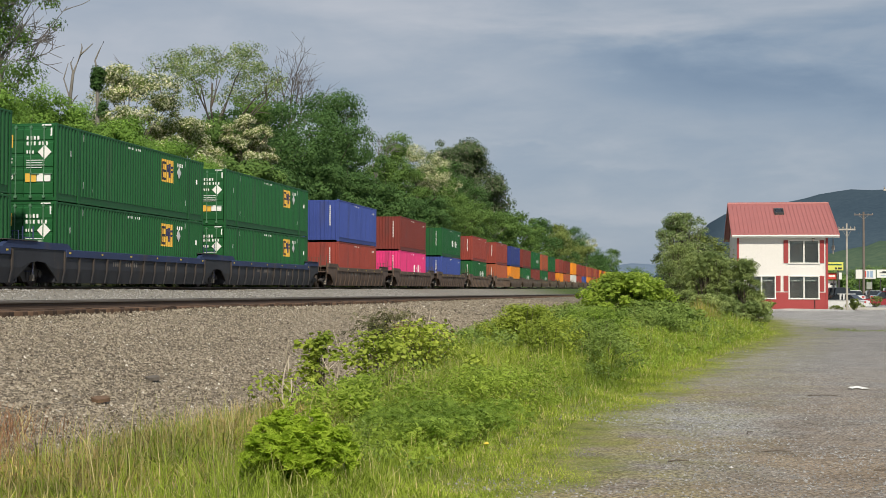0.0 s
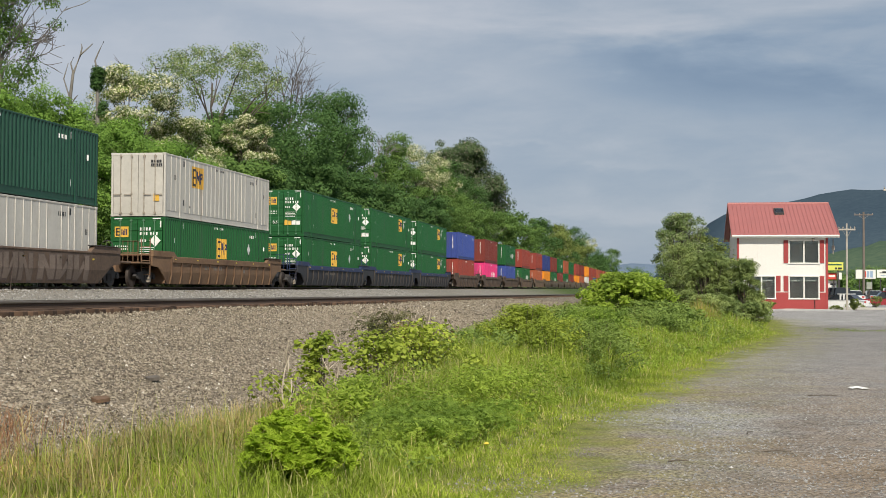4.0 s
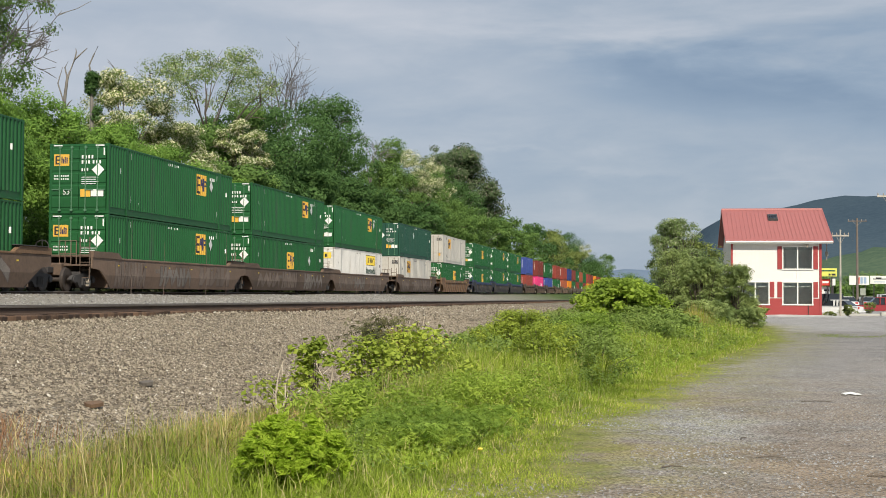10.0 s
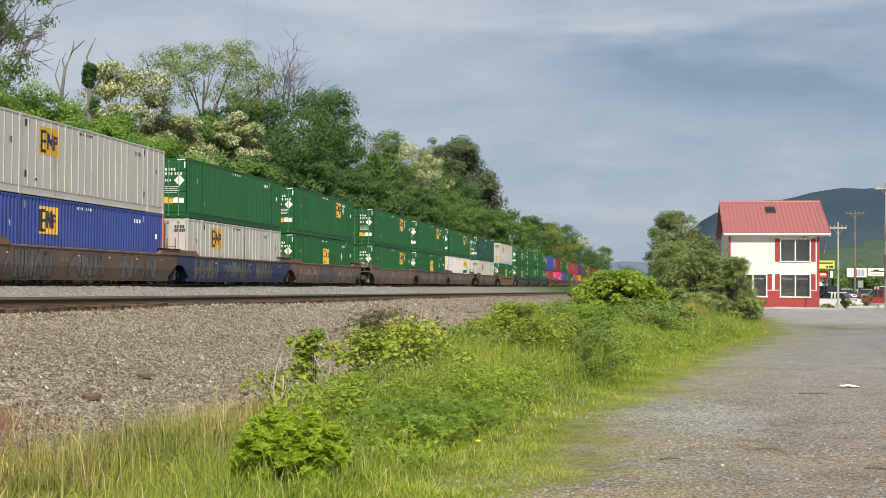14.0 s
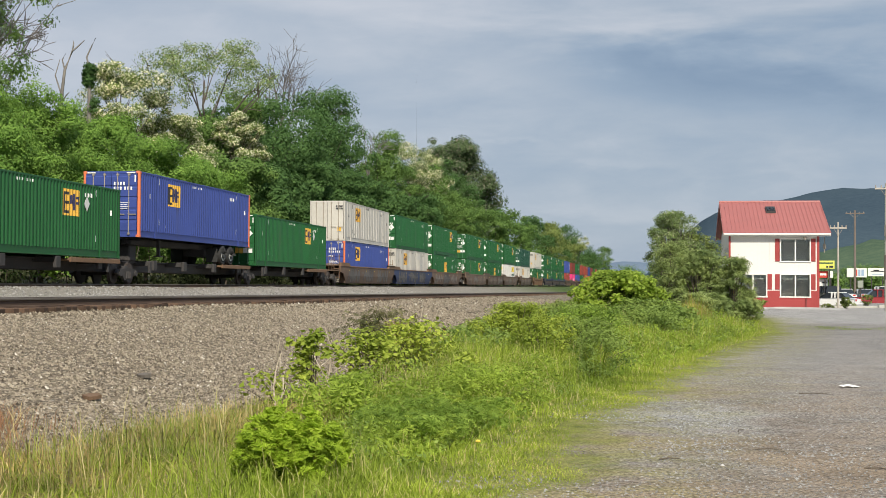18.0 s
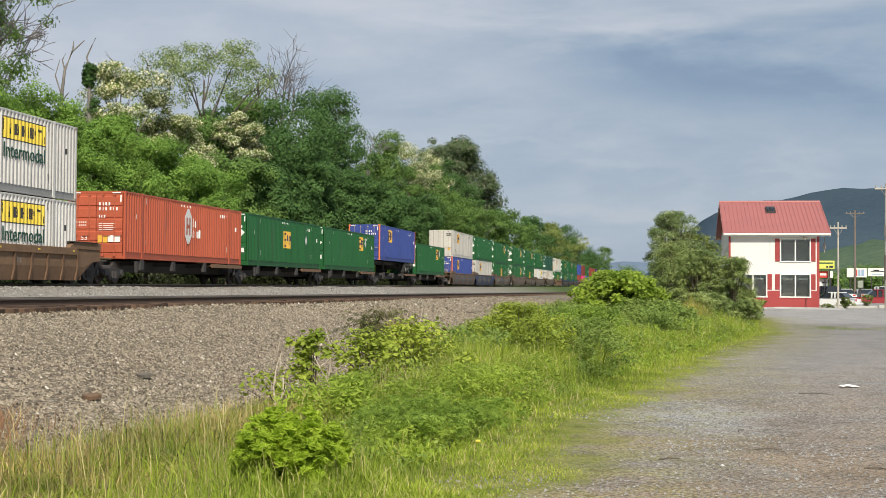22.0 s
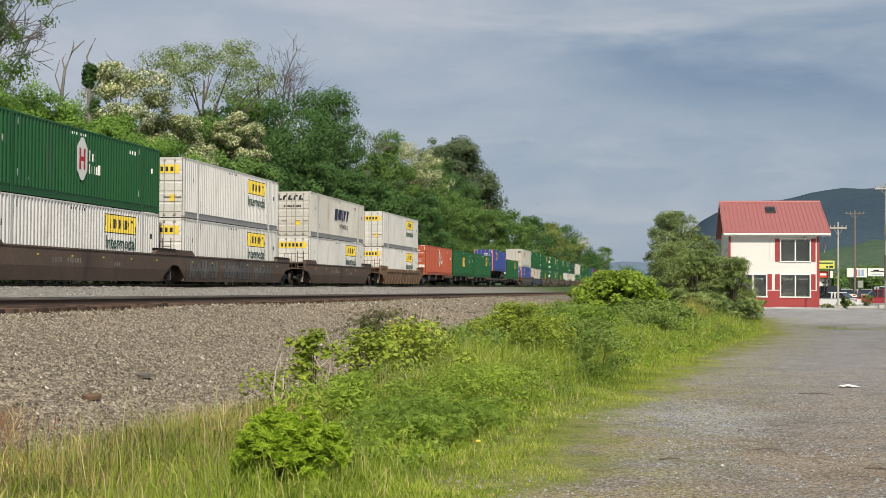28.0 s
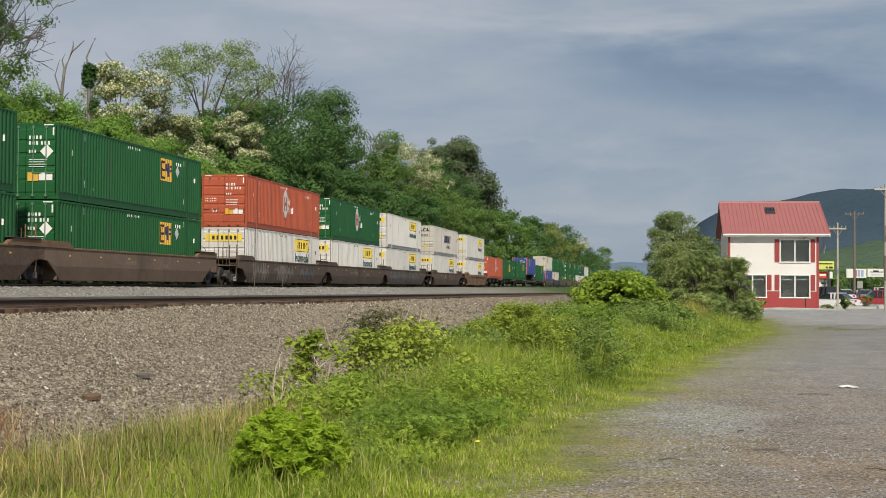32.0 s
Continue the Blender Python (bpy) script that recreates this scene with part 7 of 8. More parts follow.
def vine_tree():
    """A half-dead tree at the edge of the view, hung with vines."""
    rng = np.random.RandomState(21)
    x, y = -30.5, 58.4
    z0 = ground_z(x, y)
    root = thing("vine_tree", pose(x, y, z0), "half-dead tree hung with dark vines", "tree")
    tips = np.array([(rng.uniform(-2.6, 2.8), rng.uniform(-2.4, 3.4), rng.uniform(9.5, 17.5)) for _ in range(30)])
    part("trunk", wood(rng, 17.5, tips, 0.26, 0.3, thin=0.9).mesh("trunk", M_BARE, True), root)
    cs, rs = [], []
    for k in range(80):
        z = rng.uniform(5.5, 16.8)
        a = rng.uniform(0, 6.28)
        r = rng.uniform(0.2, 1.9)
        cs.append((r * math.cos(a), r * math.sin(a) - 0.3, z))
        rs.append(rng.uniform(0.35, 0.85))
    for t in tips[:24]:
        cs.append(tuple(t * np.array([0.85, 0.85, 0.93])))
        rs.append(rng.uniform(0.3, 0.6))
    g = Geo()
    for k in range(11):
        a = rng.uniform(-0.9, 0.9)
        twigs(g, rng, (0.4 + 0.3 * a, 0.6 * a, rng.uniform(10.5, 15.5)), (0.9, a, rng.uniform(0.0, 0.6)), rng.uniform(1.0, 1.7), 0.026, 2)
    tagged(part("dead_limb", g.mesh("dead_limb", M_TWIG), root, "bare grey limbs with fine twigs"), kind="stuff")
    v, q = sprays(rng, np.array(cs), np.array(rs), 125, 0.13)
    part("vines", quads_mesh("vines", v, q, L_TREE), root, "dark green hanging vines")


vine_tree()


def brush_belt():
    """Low brush that closes the wood's foot behind the train."""
    rng = np.random.RandomState(77)
    for n in range(26):
        y = 40 + n * 7.2 + rng.uniform(-1, 1)
        x = -27.9 - rng.rand() * 0.6
        z0 = ground_z(x, y)
        kind = (L_BRIGHT, L_TREE, L_TREE, L_DARK)[rng.randint(4)]
        root = thing("brush", pose(x, y, z0), "low tangled green brush at the wood's edge", "bush", "brush along the wood")
        k = 26
        cs = np.stack([rng.uniform(-1.6, 1.0, k), rng.uniform(-3.8, 3.8, k), rng.uniform(1.2, 5.2, k)], 1)
        g = Geo()
        for c in cs[:12]:
            g.tube([(c[0] * 0.3, c[1] * 0.6, -0.1), (c[0] * 0.7, c[1] * 0.9, c[2] * 0.6), tuple(c)], [0.035, 0.025, 0.008], 4)
        tagged(part("stem", g.mesh("stem", M_BARK), root), kind="stuff")
        v, q = sprays(rng, cs, rng.uniform(0.5, 1.0, k), 150, 0.17)
        part("foliage", quads_mesh("foliage", v, q, kind), root)


brush_belt()


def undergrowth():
    """Leafy undergrowth on the bank behind the train, its leaf colour darkened for shade."""
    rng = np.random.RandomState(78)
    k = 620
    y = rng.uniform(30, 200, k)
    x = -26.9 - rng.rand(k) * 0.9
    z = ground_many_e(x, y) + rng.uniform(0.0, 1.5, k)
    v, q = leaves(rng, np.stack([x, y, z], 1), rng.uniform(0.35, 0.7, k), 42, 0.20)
    # Shade under the train is put into these very dark leaf colours.
    thing("undergrowth", Matrix(), "leafy undergrowth behind the train, darkened to stand for shade", "undergrowth", kind="stuff", data=quads_mesh("undergrowth", v, q, leaf_material("shade_darkened_undergrowth_leaves", (0.022, 0.034, 0.014), (0.055, 0.070, 0.030))))


ground_many_e = np.vectorize(ground_z)
undergrowth()


# ---- the verge: grass, weeds, shrubs ----
def blades(rng, x, y, z, hgt, wid, lean, short=False):
    """Grass blades: two bent quads each, or one where they are short."""
    n = len(x)
    a = rng.rand(n) * 2 * np.pi
    b = a + np.pi / 2 + rng.normal(size=n) * 0.4
    base = np.stack([x, y, z], 1)
    d = np.stack([np.cos(a), np.sin(a), np.zeros(n)], 1)
    s = np.stack([np.cos(b), np.sin(b), np.zeros(n)], 1) * (wid * 0.5)[:, None]
    up = np.array([0, 0, 1.0])
    l = (lean * hgt)[:, None]
    m = base + d * l * 0.3 + up * (hgt * 0.58)[:, None]
    t = base + d * l + up * (hgt * (1 - 0.25 * lean))[:, None]
    if short:
        v = np.stack([base - s, base + s, t + s * 0.2, t - s * 0.2], 1).reshape(-1, 3)
        return v, np.arange(n * 4).reshape(-1, 4)
    v = np.stack([base - s, base + s, m + s * 0.8, m - s * 0.8, t + s * 0.12, t - s * 0.12], 1).reshape(-1, 3)
    k = np.arange(n)[:, None] * 6
    q = np.concatenate([k + np.array([[0, 1, 2, 3]]), k + np.array([[3, 2, 4, 5]])], 1).reshape(-1, 4)
    return v, q


ground_many = np.vectorize(ground_z)
edge_many = np.vectorize(lot_edge)
toe_many = np.vectorize(lambda y: float(np.interp(y, [0, 12, 16.5, 20, 24, 30, 42, 70, 110], [-6.2, -5.9, -5.15, -4.95, -5.1, -5.6, -6.2, -6.6, -6.6])))


def patchy(x, y, scale, seed):
    return np.array([noise.noise(Vector((a * scale, b * scale, seed))) for a, b in zip(x, y)])


def grass(name, label, mat, n, y0, y1, power, lo, hi, width, seed, edge_in, toe_out, lean=(0.15, 0.7), rule=None, z_off=-0.02):
    rng = np.random.RandomState(seed)
    y = y0 + (y1 - y0) * rng.rand(n) ** power
    e, t = edge_many(y) - edge_in, toe_many(y) - toe_out
    x = t + (e - t) * rng.rand(n)
    p = patchy(x, y, 0.8, seed)
    keep = (p > -0.35) if rule is None else rule(x, y, e, t, p, rng)
    x, y, p = x[keep], y[keep], p[keep]
    e, t = e[keep], t[keep]
    m = len(x)
    rim = np.clip((e - x) / 1.5, 0.22, 1) * np.clip((x - t) / 0.9, 0.3, 1)
    h = (lo + (hi - lo) * rng.rand(m)) * rim * (1 + 0.5 * p)
    v, q = blades(rng, x, y, ground_many(x, y) + z_off, h, width * (0.6 + 0.8 * rng.rand(m)) * (1 + y / 60), rng.uniform(lean[0], lean[1], m), hi < 0.23 or y0 > 20)
    return thing(name, Matrix(), label, "grass", kind="stuff", data=quads_mesh(name, v, q, mat))


grass("verge_grass", "lush fresh green grass on the verge", L_GRASS, 80000, 8.5, 24, 1.0, 0.10, 0.46, 0.006, 1, 0.0, 0.2, (0.2, 0.9),
      rule=lambda x, y, e, t, p, rng: (p > -0.38) & (rng.rand(len(x)) < np.clip(0.02 + (x - t - 2.2) / 2.6, 0.02, 1)))
grass("verge_grass", "short fresh grass at the foot of the dry stalks", L_GRASS, 10000, 8.5, 13.0, 1.4, 0.06, 0.28, 0.005, 43, 1.8, -0.5, (0.3, 1.2))
grass("verge_grass", "tall bright grass along the middle of the verge", L_GRASS, 15000, 16, 28, 1.0, 0.30, 0.66, 0.007, 44, 0.9, -0.9, (0.15, 0.8))
grass("verge_grass", "lush fresh green grass farther along the verge", L_GRASS, 56000, 24, 52, 1.1, 0.25, 0.65, 0.010, 2, 0.2, 0.0, (0.2, 0.9))
grass("verge_grass", "rough green grass beside the far verge", L_GRASS, 26000, 52, 104, 1.0, 0.25, 0.7, 0.020, 3, 0.4, 0.3)
grass("edge_grass", "short yellow-green grass along the gravel lot", L_LAWN, 120000, 8.5, 30, 1.15, 0.025, 0.085, 0.007, 4, -1.3, -3.6, (0.3, 1.0),
      lambda x, y, e, t, p, rng: (p + 0.5 * rng.rand(len(x)) > 0.30 * np.clip((x - (e - 1.0)) / 0.35, -3, 3)) & (x > e - 2.8))
grass("edge_grass", "short yellow-green grass at the far lot edge", L_LAWN, 30000, 30, 84, 1.0, 0.03, 0.11, 0.016, 5, -0.8, -3.0, (0.5, 1.4),
      lambda x, y, e, t, p, rng: (p > -0.5) & (x > e - 2.8))
grass("verge_grass", "short mixed green undergrowth on the verge", L_LAWN, 40000, 8.5, 22, 1.0, 0.04, 0.20, 0.006, 41, 0.1, -0.6, (0.3, 1.0),
      lambda x, y, e, t, p, rng: rng.rand(len(x)) < np.clip(0.10 + (x - t - 0.8) / 3.6, 0, 1))
grass("seed_stalks", "tall thin green seed stalks above the grass", leaf_material("seed_stalks", (0.20, 0.23, 0.06), (0.50, 0.50, 0.19), (0.58, 0.50, 0.28), 0.3), 2600, 8.8, 24, 1.0, 0.35, 0.65, 0.005, 42, 1.0, 0.0, (0.02, 0.7), lambda x, y, e, t, p, rng: (x > -3.2) | (rng.rand(len(x)) < 0.5))
L_THATCH = leaf_material("dry_thatch", (0.185, 0.14, 0.05), (0.55, 0.45, 0.19), (0.27, 0.33, 0.04), 0.48, 0.25)
grass("dry_thatch", "matted dry grass and dead stems below the ballast", L_THATCH, 19000, 8.5, 20, 1.0, 0.06, 0.26, 0.006, 61, 1.6, 0.3, (0.8, 2.8),
      lambda x, y, e, t, p, rng: (x < -2.3 - 0.14 * (y - 10)) & (p > -0.3))
grass("dry_stalks", "tall dry tan grass stalks by the ballast", L_DRY, 2800, 8.5, 19, 1.0, 0.2, 0.62, 0.005, 6, 2.6, 0.3, (0.05, 1.0),
      lambda x, y, e, t, p, rng: (x < -2.6 - 0.16 * (y - 10)) & (p > -0.3))
grass("dry_stalks", "thick pale dead stalks standing in the grass", L_DRY, 260, 9.6, 15, 1.0, 0.45, 0.85, 0.007, 62, 2.0, -0.6, (0.05, 1.1), lambda x, y, e, t, p, rng: x < -2.8)
grass("dry_stalks", "pale broken stalks leaning in the dry grass", L_DRY, 110, 9.4, 14.5, 1.0, 0.4, 0.75, 0.011, 67, 2.4, -0.4, (0.2, 1.5), lambda x, y, e, t, p, rng: x < -2.9)
grass("dark_stalks", "thin dark weed stalks standing in the grass", leaf_material("dark_weed_stalks", (0.07, 0.06, 0.03), (0.16, 0.16, 0.06)), 60, 9.6, 13.5, 1.0, 0.6, 1.0, 0.009, 63, 2.2, -0.8, (0.1, 0.5), lambda x, y, e, t, p, rng: x < -3.0)
grass("dry_stalks", "pale dry stalks among the shrubs", L_DRY, 2600, 30, 74, 1.0, 0.4, 1.0, 0.010, 8, 1.5, -1.5, (0.05, 0.4), lambda x, y, e, t, p, rng: p > 0.05)
grass("dry_grass", "tan dry grass beside the bushes", L_THATCH, 9000, 46, 62, 1.0, 0.5, 1.3, 0.014, 64, 1.6, -6.8, (0.1, 0.7))
grass("weed_strip", "low weeds in a strip across the far lot", L_OLIVE, 3600, 53.0, 58.0, 1.0, 0.03, 0.07, 0.02, 65, -5.5, -11.0, (0.6, 1.6), lambda x, y, e, t, p, rng: p + 0.4 * rng.rand(len(x)) > 0.15)
grass("rust_weed", "reddish dry weeds at the ballast toe", leaf_material("rust_red_weeds", (0.24, 0.12, 0.07), (0.46, 0.28, 0.17), (0.50, 0.42, 0.22), 0.25), 4200, 9.4, 14.5, 1.0, 0.12, 0.42, 0.006, 9, 3.0, 2.4, (0.3, 1.8),
      lambda x, y, e, t, p, rng: (x < -4.75 - 0.50 * (y - 9.5) + 1.0 * (rng.rand(len(x)) ** 3)) & (x > -5.6 - 0.52 * (y - 9.5)))



grass("verge_grass", "fresh grass blades before the leafy weeds", L_GRASS, 4200, 9.5, 10.4, 1.0, 0.12, 0.34, 0.007, 66, -0.2, -2.6, (0.2, 0.9))


def shrub(x, y, h, r, mat, label, seed, clumps=40, per=70, size=0.09, name="shrub", slim=0.55, share=0.26, low=0.10, stem=0.012, droop=0.0, aspect=1.0, lobes=1):
    if name == "weed":
        stem = min(stem, 0.005)
    rng = np.random.RandomState(seed)
    z0 = ground_z(x, y)
    root = thing(name, pose(x, y, z0), label, "shrub", "shrubs on the verge")
    cs, rs = [], []
    for _ in range(clumps):
        u = rng.rand() ** 0.8
        ang = rng.uniform(0, 6.283)
        prof = math.sin(math.pi * (0.18 + 0.74 * u)) ** 0.7
        d = r * prof * rng.rand() ** 0.5 * (1 + 0.25 * math.sin(3 * ang + seed))
        cr = r * share * rng.uniform(0.6, 1.3)
        cs.append((d * math.cos(ang), aspect * d * math.sin(ang), min(h * (low + (1 - low) * u), h - cr * 0.5)))
        rs.append(cr)
    cs = np.array(cs)
    g = Geo()
    for c in cs[:: 2]:
        g.tube([(c[0] * 0.25, c[1] * 0.25, -0.05), (c[0] * 0.6, c[1] * 0.6, c[2] * 0.6), tuple(c)], [stem, stem * 0.7, stem * 0.3], 4)
    tagged(part("stem", g.mesh("stem", L_GRASS if name == "weed" else M_BARK), root), kind="stuff")
    v, q = leaves(rng, cs, np.array(rs), per, size, slim=slim, droop=droop, flat=1.2, lobes=lobes)
    part("foliage", quads_mesh("foliage", v, q, mat), root)
    return root


L_VINE = leaf_material("yellow_green_vine_leaves", (0.200, 0.280, 0.030), (0.480, 0.560, 0.105))
L_SUMAC = leaf_material("dull_green_compound_leaves", (0.170, 0.232, 0.088), (0.385, 0.470, 0.180))
L_MUGWORT = leaf_material("yellow_green_cut_leaves", (0.270, 0.400, 0.026), (0.600, 0.760, 0.100), None, 0.0, 0.5)
L_TAWNY = leaf_material("brownish_green_leaves", (0.16, 0.15, 0.05), (0.36, 0.34, 0.12), (0.30, 0.20, 0.10), 0.3)
for k, (x, y, h, r) in enumerate(((-2.62, 10.15, 0.42, 0.19), (-2.80, 10.30, 0.55, 0.21), (-2.98, 10.50, 0.64, 0.22), (-3.16, 10.75, 0.54, 0.20), (-2.82, 10.75, 0.60, 0.20), (-3.05, 10.15, 0.46, 0.20), (-2.60, 10.60, 0.48, 0.18))):
    shrub(x, y, h, r, L_MUGWORT, "bright yellow-green weed with deeply cut leaves", 56 + k, 54, 17, 0.064, "weed", 0.42, 0.24, 0.0, 0.005, -0.9, lobes=5)
shrub(-5.05, 19.6, 0.92, 0.44, L_VINE, "yellow-green vine shrub at the ballast edge", 3, 26, 22, 0.09, slim=0.85, share=0.4, low=0.25)
shrub(-4.6, 21.5, 0.85, 0.62, L_VINE, "yellow-green vine shrub with broad leaves", 4, 44, 26, 0.085, slim=0.75, share=0.45)
shrub(-4.4, 24.0, 0.98, 0.75, L_VINE, "sprawling vine shrub with pale tips", 5, 54, 28, 0.085, slim=0.7, share=0.45)
shrub(-5.2, 27.0, 0.85, 0.8, L_TAWNY, "brownish olive vine shrub beside the ballast", 6, 56, 26, 0.09, slim=0.7, share=0.36)
shrub(-2.2, 17.5, 0.58, 0.9, L_WEED, "fresh green weeds in the grass", 7, 70, 50, 0.06, "weed", 0.35)
L_HERB = leaf_material("deep_green_herb_leaves", (0.150, 0.250, 0.040), (0.360, 0.500, 0.100), None, 0.0, 0.5)
L_AILANTHUS = leaf_material("bronze_green_leaflets", (0.085, 0.085, 0.045), (0.20, 0.20, 0.095))
for k, (x, y, h, r) in enumerate(((-2.45, 14.2, 0.46, 0.55), (-2.0, 13.7, 0.36, 0.45), (-2.3, 12.9, 0.36, 0.45), (-2.75, 13.4, 0.40, 0.45), (-1.85, 15.0, 0.36, 0.4))):
    shrub(x, y, h, r, L_HERB, "deep green broad-leaved weeds in the grass", 301 + k, 40, 22, 0.06, "weed", 0.42, lobes=3)
shrub(-2.75, 19.6, 0.62, 0.34, L_VINE, "small yellow-green plant with broad leaves", 311, 16, 10, 0.085, "weed", 0.85, 0.4)
shrub(-5.0, 22.6, 1.12, 0.55, L_AILANTHUS, "bronze-green seedling with drooping leaflets", 312, 12, 16, 0.11, slim=0.4, share=0.4, low=0.6, droop=0.5, lobes=3)
shrub(-5.1, 25.2, 1.18, 0.5, L_AILANTHUS, "bronze-green seedling with drooping leaflets", 313, 10, 16, 0.11, slim=0.4, share=0.4, low=0.6, droop=0.5, lobes=3)
shrub(-3.4, 15.0, 0.60, 0.8, L_WEED, "fresh green weeds in the tall grass", 8, 40, 60, 0.08, "weed", 0.35)
shrub(-3.2, 30.5, 1.2, 1.0, L_VINE, "leafy yellow-green shrub on the verge", 9, 120, 70, 0.065, slim=0.5, share=0.2)
shrub(-1.6, 31.5, 1.15, 0.95, L_HERB, "leafy mid-green shrub on the verge", 10, 80, 90, 0.065, slim=0.45)
shrub(-1.4, 26.5, 1.0, 0.75, L_MID, "fine-leaved green weeds on the verge", 52, 70, 50, 0.055, slim=0.4)
shrub(-2.2, 26.0, 1.05, 0.7, L_VINE, "yellow-green leafy shrub on the verge", 57, 70, 50, 0.06, slim=0.5)
shrub(-1.0, 22.6, 0.90, 0.50, L_MID, "tall green weeds at the grass edge", 53, 90, 40, 0.05, "weed", 0.4, low=0.0)
shrub(-2.3, 12.9, 0.34, 0.8, L_WEED, "green low weeds in the grass", 54, 70, 20, 0.055, "weed", 0.35, lobes=3)
shrub(-4.75, 16.8, 0.5, 0.5, L_VINE, "low vine with broad pale leaves", 55, 22, 12, 0.075, slim=0.8, share=0.4)
shrub(-2.4, 36.0, 1.1, 1.2, L_MID, "tangled green weeds on the verge", 11, 70, 90, 0.08, slim=0.45)
shrub(-0.4, 39.0, 1.0, 1.2, L_MID, "dense green weeds by the lot", 12, 70, 90, 0.08, slim=0.45)
shrub(-1.55, 52.5, 2.15, 1.68, L_WEED, "broad bright green bush", 13, 170, 90, 0.15, slim=0.7, share=0.2)
shrub(-0.5, 50.5, 1.1, 1.4, L_MID, "bright green lower bush", 14, 90, 100, 0.12)
shrub(0.2, 46.0, 0.9, 1.1, L_MID, "green weeds below the bush", 15, 60, 80, 0.14)
shrub(-0.2, 55.0, 0.8, 1.0, L_OLIVE, "tall olive weeds with dry stalks", 16, 60, 80, 0.14)
shrub(1.95, 67.0, 3.4, 1.5, L_SUMAC, "large dull green bush by the building", 17, 150, 38, 0.18, slim=0.34, stem=0.03, lobes=4, droop=0.4, share=0.24)
shrub(3.55, 66.5, 3.0, 1.0, L_SUMAC, "dull green bush with long drooping leaf fans", 18, 60, 32, 0.26, slim=0.28, stem=0.03, lobes=5, droop=0.6, share=0.30)
shrub(0.65, 69.5, 3.9, 1.45, L_SUMAC, "olive green bush behind the verge", 19, 150, 100, 0.085, stem=0.03)
shrub(0.75, 80.0, 6.0, 1.75, L_SPARSE, "pale olive young tree behind the bushes", 20, 260, 110, 0.095, stem=0.04, low=0.12, share=0.17)
shrub(1.9, 84.0, 4.9, 1.8, L_OLIVE, "olive green young tree behind the bushes", 21, 130, 90, 0.14, stem=0.05)
shrub(3.7, 63.0, 1.0, 1.0, L_SUMAC, "low green bush at the lot edge", 22, 36, 30, 0.2, slim=0.34, lobes=4)
shrub(4.6, 80.0, 1.2, 1.4, L_MID, "low green weeds near the building", 23, 40, 70, 0.17)
shrub(2.0, 61.5, 1.3, 1.2, L_SUMAC, "green bush with fanned leaves under the large bush", 24, 40, 30, 0.22, slim=0.34, lobes=4)
shrub(13.9, 105.5, 0.9, 0.5, L_OLIVE, "weeds at a pole's foot", 25, 20, 40, 0.16)
shrub(16.9, 116.0, 1.0, 0.6, L_OLIVE, "tall weeds before the parked cars", 26, 40, 26, 0.10)
shrub(15.2, 115.0, 0.45, 0.8, L_OLIVE, "low weeds before the parked cars", 29, 30, 26, 0.10)
shrub(12.2, 103.4, 0.4, 0.5, L_OLIVE, "low weeds at the building's foot", 28, 14, 40, 0.12)


def weed_cover(name, label, mat, n, y0, y1, size, hi, seed, rule, slim=0.45):
    """Low leafy weeds scattered through the grass."""
    rng = np.random.RandomState(seed)
    y = y0 + (y1 - y0) * rng.rand(n)
    e, t = edge_many(y) - 0.7, toe_many(y)
    x = t + (e - t) * rng.rand(n)
    keep = rule(x, y, e, t, patchy(x, y, 0.55, seed + 0.5))
    x, y, e, t = x[keep], y[keep], e[keep], t[keep]
    m = len(x)
    rim = np.clip((e - x) / 1.4, 0.2, 1) * np.clip((x - t) / 0.8, 0.35, 1)
    z = ground_many(x, y) + hi * rim * (0.35 + 0.5 * rng.rand(m)) 
    v, q = leaves(rng, np.stack([x, y, z], 1), hi * (0.16 + 0.22 * rng.rand(m)), 17, size, slim=slim, flat=0.7)
    thing(name, Matrix(), label, "weeds", kind="stuff", data=quads_mesh(name, v, q, mat))


weed_cover("weed_cover", "leafy green weeds mixed through the verge grass", L_MID, 1100, 9, 26, 0.055, 0.46, 31, lambda x, y, e, t, p: (p > 0.05) & (x > np.where(y < 16.5, -3.1, -4.4)))
weed_cover("weed_cover", "bright leafy weeds mixed through the verge grass", L_WEED, 2000, 9, 26, 0.055, 0.46, 32, lambda x, y, e, t, p: (p > 0.0) & (x > np.where(y < 17.0, -3.1, -4.6)))
weed_cover("weed_cover", "leafy weeds farther along the verge", L_WEED, 1900, 26, 50, 0.09, 0.62, 33, lambda x, y, e, t, p: p > -0.1)
weed_cover("weed_cover", "dull leafy weeds farther along the verge", L_MID, 1500, 26, 66, 0.10, 0.75, 34, lambda x, y, e, t, p: p > 0.0)
weed_cover("weed_cover", "leafy weeds on the far verge", L_OLIVE, 1100, 55, 104, 0.16, 0.9, 35, lambda x, y, e, t, p: p > -0.1)


def dandelion(x, y, h):
    d = thing("dandelion", pose(x, y, ground_z(x, y)), "yellow dandelion flower in the grass", "flower", "dandelions")
    part("stalk", kept("dand_stalk", lambda: Geo().tube([(0, 0, 0), (0.01, 0, 0.12), (0.015, 0, 0.25)], [0.004, 0.003, 0.003], 5).mesh("stalk", L_GRASS)), d)
    part("bloom", kept("dand_bloom", lambda: Geo().tube([(0.015, 0, 0.245), (0.015, 0, 0.255), (0.015, 0, 0.268)], [0.01, 0.026, 0.012], 10, True).mesh("bloom", M_YELLOW)), d)


dandelion(-1.55, 11.6, 0.2)
dandelion(-1.95, 15.6, 0.2)
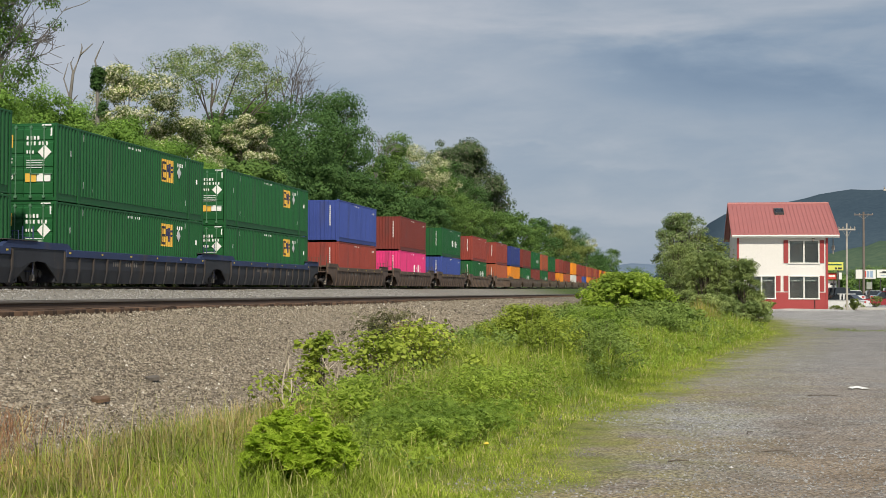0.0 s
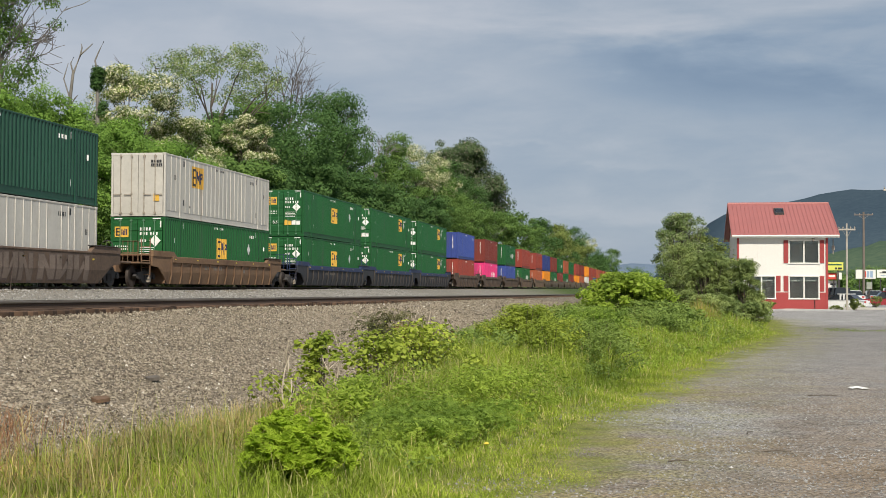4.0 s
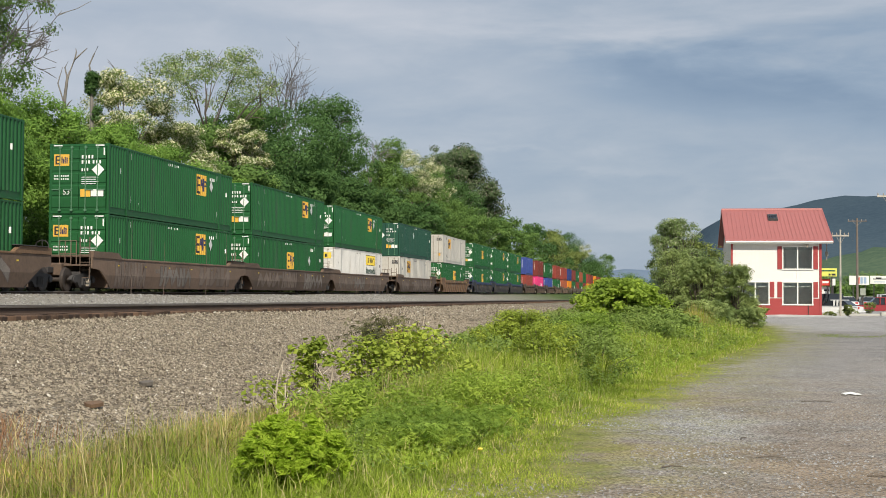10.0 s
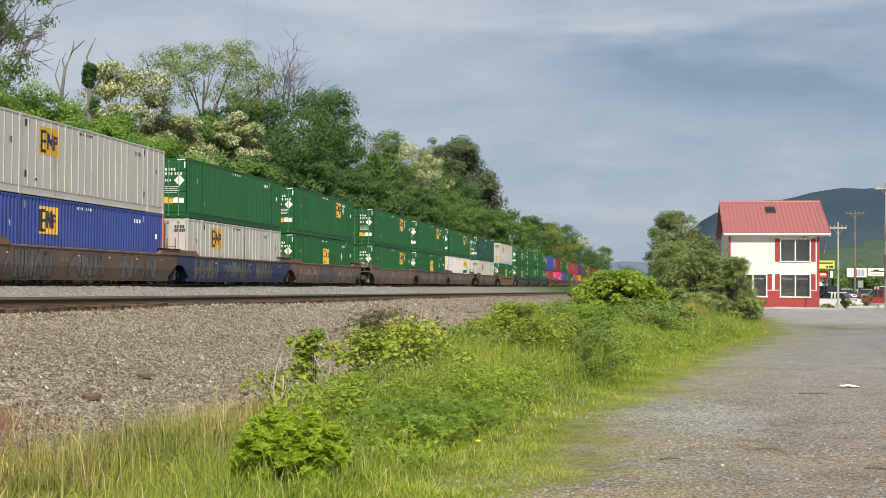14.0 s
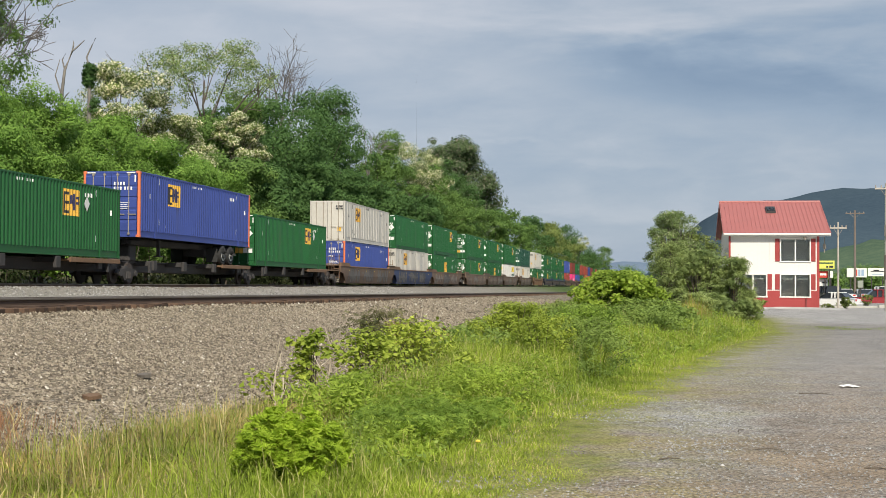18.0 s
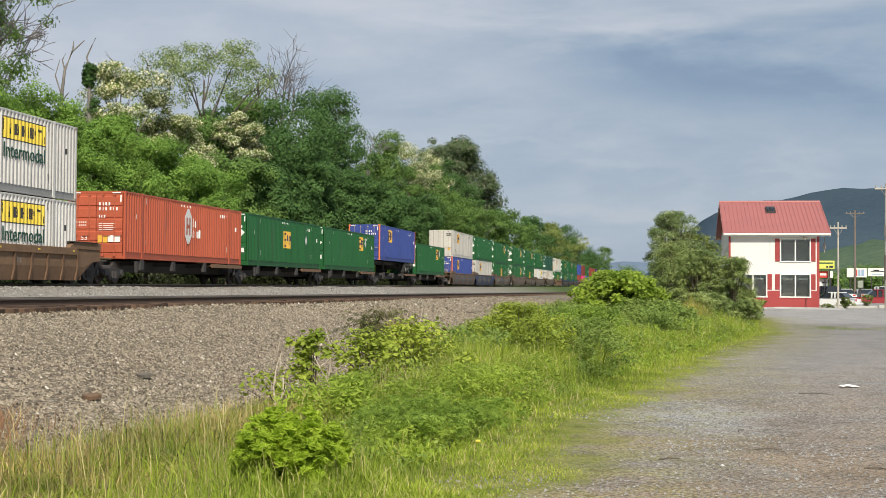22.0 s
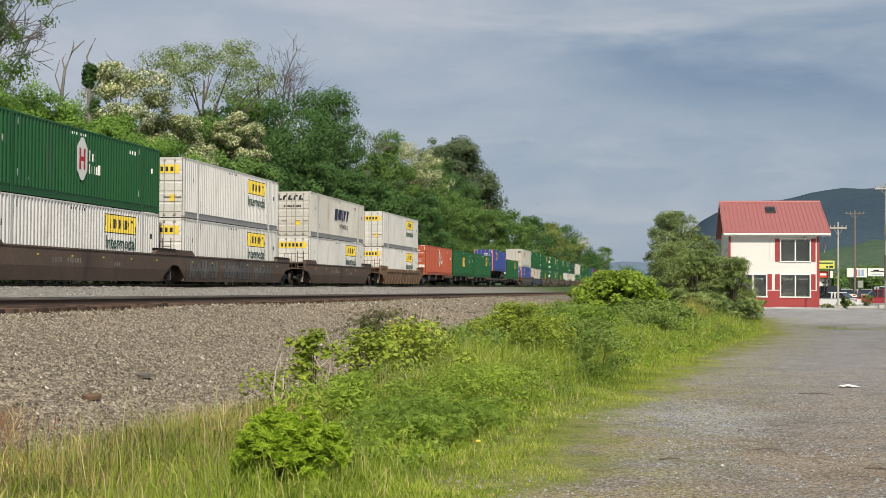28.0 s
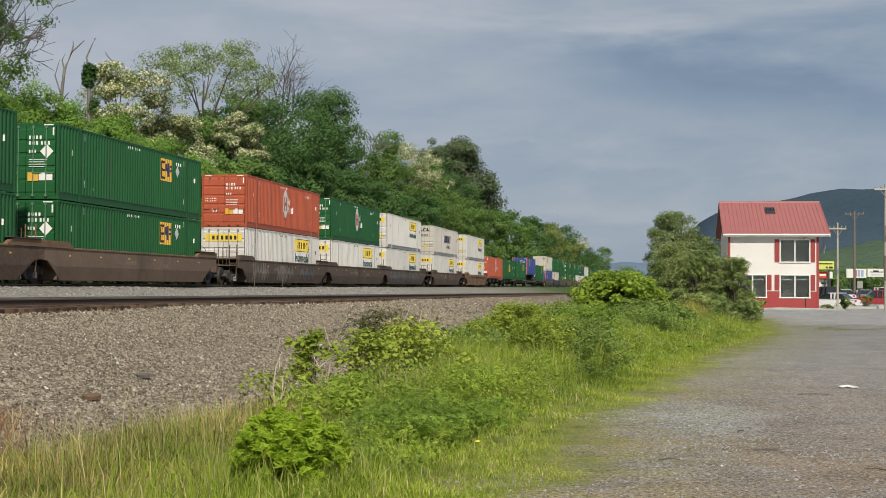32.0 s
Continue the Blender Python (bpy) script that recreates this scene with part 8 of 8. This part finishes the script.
build_stones("ballast", "rough brown-grey ballast stones on the bank", 95000, (-12.3, -5.1, 11.5, 62, 1.35), 0.0235, M_STONE_MIX, 3)
build_stones("ballast", "rough ballast stones farther along the bank", 16000, (-12.3, -5.6, 44, 120, 1.2), 0.045, M_STONE_MIX, 34)
build_stones("ballast", "brown ballast stones heaped against the tie ends", 9000, (-12.9, -12.2, 24, 110, 1.2), 0.034, M_STONE_MIX, 33, lift=0.05)
build_stones("ballast", "pale ballast stones between the tracks", 18000, (-22.2, -15.4, 27, 110, 1.1), 0.036, M_STONE_PALE, 4)
build_stones("loose_gravel", "loose grey stone chips on the lot", 46000, (-2.0, 7.0, 8.6, 36, 1.35), 0.0105, M_STONE_CHIP, 5, lambda x, y: x > lot_edge(y) - 0.4 and noise.noise(Vector((x * 0.6, y * 0.35, 4))) > -0.15)


def scrap(x, y, a, size, colour, label):
    rng = random.Random(int(x * 100))
    n = 7
    pts = [(size * math.cos(6.283 * k / n) * rng.uniform(0.7, 1.2), 0.6 * size * math.sin(6.283 * k / n) * rng.uniform(0.7, 1.2), 0.0) for k in range(n)]
    thing("flat_stone", pose(x, y, ground_z(x, y) + 0.03, 14, 0, a), label, "stone", data=Geo().plate(pts, 0.05, (0, 0, 1)).mesh("flat_stone", material("flat_stone", colour, 0.9, vary=0.25, scale=8)))


scrap(-7.35, 16.9, 20, 0.14, (0.15, 0.095, 0.06), "flat brown stone lying on the ballast")
scrap(-7.75, 19.8, -25, 0.14, (0.13, 0.115, 0.10), "flat dark grey stone lying on the ballast")


# ---- dead stems by the vines, twigs on the lot ----
def dead_branch(x, y, seed, h):
    rng = random.Random(seed)
    root = thing("dead_branch", pose(x, y, ground_z(x, y), 0, 0, rng.uniform(0, 360)), "pale bleached dead stem in the weeds", "branch", "dead stems in the verge")
    g = Geo()
    lx = rng.uniform(-0.5, 0.5)
    g.tube([(0, 0, -0.05), (lx * 0.3, 0.05, h * 0.4), (lx * 0.8, 0.02, h * 0.75), (lx, -0.05, h)], [0.014, 0.011, 0.008, 0.004], 6)
    for k in range(3):
        t = rng.uniform(0.3, 0.8)
        g.tube([(lx * t, 0.03, h * t), (lx * t + rng.uniform(-0.2, 0.2), rng.uniform(-0.15, 0.15), h * (t + 0.2))], [0.006, 0.003], 5)
    part("stem", g.mesh("stem", M_DEADWOOD), root)


M_DEADWOOD = material("bleached_dead_wood", (0.50, 0.43, 0.34), 0.85, vary=0.25, scale=12, bump=0.2)
for i, (x, y, h) in enumerate(((-4.7, 16.4, 0.75), (-4.9, 17.6, 0.9), (-4.5, 18.4, 0.6), (-5.1, 20.6, 0.95), (-4.8, 23.0, 0.8), (-4.9, 25.6, 1.2), (-5.2, 29.0, 1.1), (-4.4, 15.4, 0.5))):
    dead_branch(x, y, i + 3, h)


def twig(x, y, a, ln):
    root = thing("twig", pose(x, y, ground_z(x, y) + 0.008, 0, 0, a), "thin brown twig lying on the gravel", "twig", "twigs on the lot")
    part("stem", Geo().tube([(-ln / 2, 0, 0), (0, 0.03, 0.008), (ln / 2, 0, 0)], [0.008, 0.007, 0.004], 6).mesh("stem", M_BARK), root)


for x, y, a, ln in ((1.05, 13.6, 12, 0.28), (2.3, 20.8, -5, 0.5), (0.9, 15.4, 70, 0.22), (1.9, 12.4, -30, 0.25), (0.1, 12.6, 20, 0.2), (3.4, 17.0, 40, 0.3)):
    twig(x, y, a, ln)
build_stones("loose_gravel", "pale blue-grey stone chips at the grass edge", 14000, (-1.3, 3.2, 13.2, 21.5, 1.0), 0.009, M_STONE_BLUE, 15, lambda x, y: x > lot_edge(y) + abs(y - 16.8) * 0.36 + 0.5 * noise.noise(Vector((x * 3.1, y * 2.3, 9))) and noise.noise(Vector((x * 0.9, y * 0.5, 7))) + 1.3 * noise.noise(Vector((x * 7, y * 6, 2))) > 0.10 + max(0.0, x - 0.2) * 0.30)

build_ties(near_track, NEAR_RAIL, -10, 320, 240)
build_ties(far_track, FAR_RAIL, 0, 300, 0)


# ---- what moves ----
def motions():
    times = [0, 2, 4, 6, 8, 10, 12, 14, 16, 18, 20, 22, 24, 26, 28, 30, 32]
    for ob, m in TRAIN:
        walk(ob, [(t, Matrix.Translation((0, run(t), 0)) @ m) for t in times])


motions()
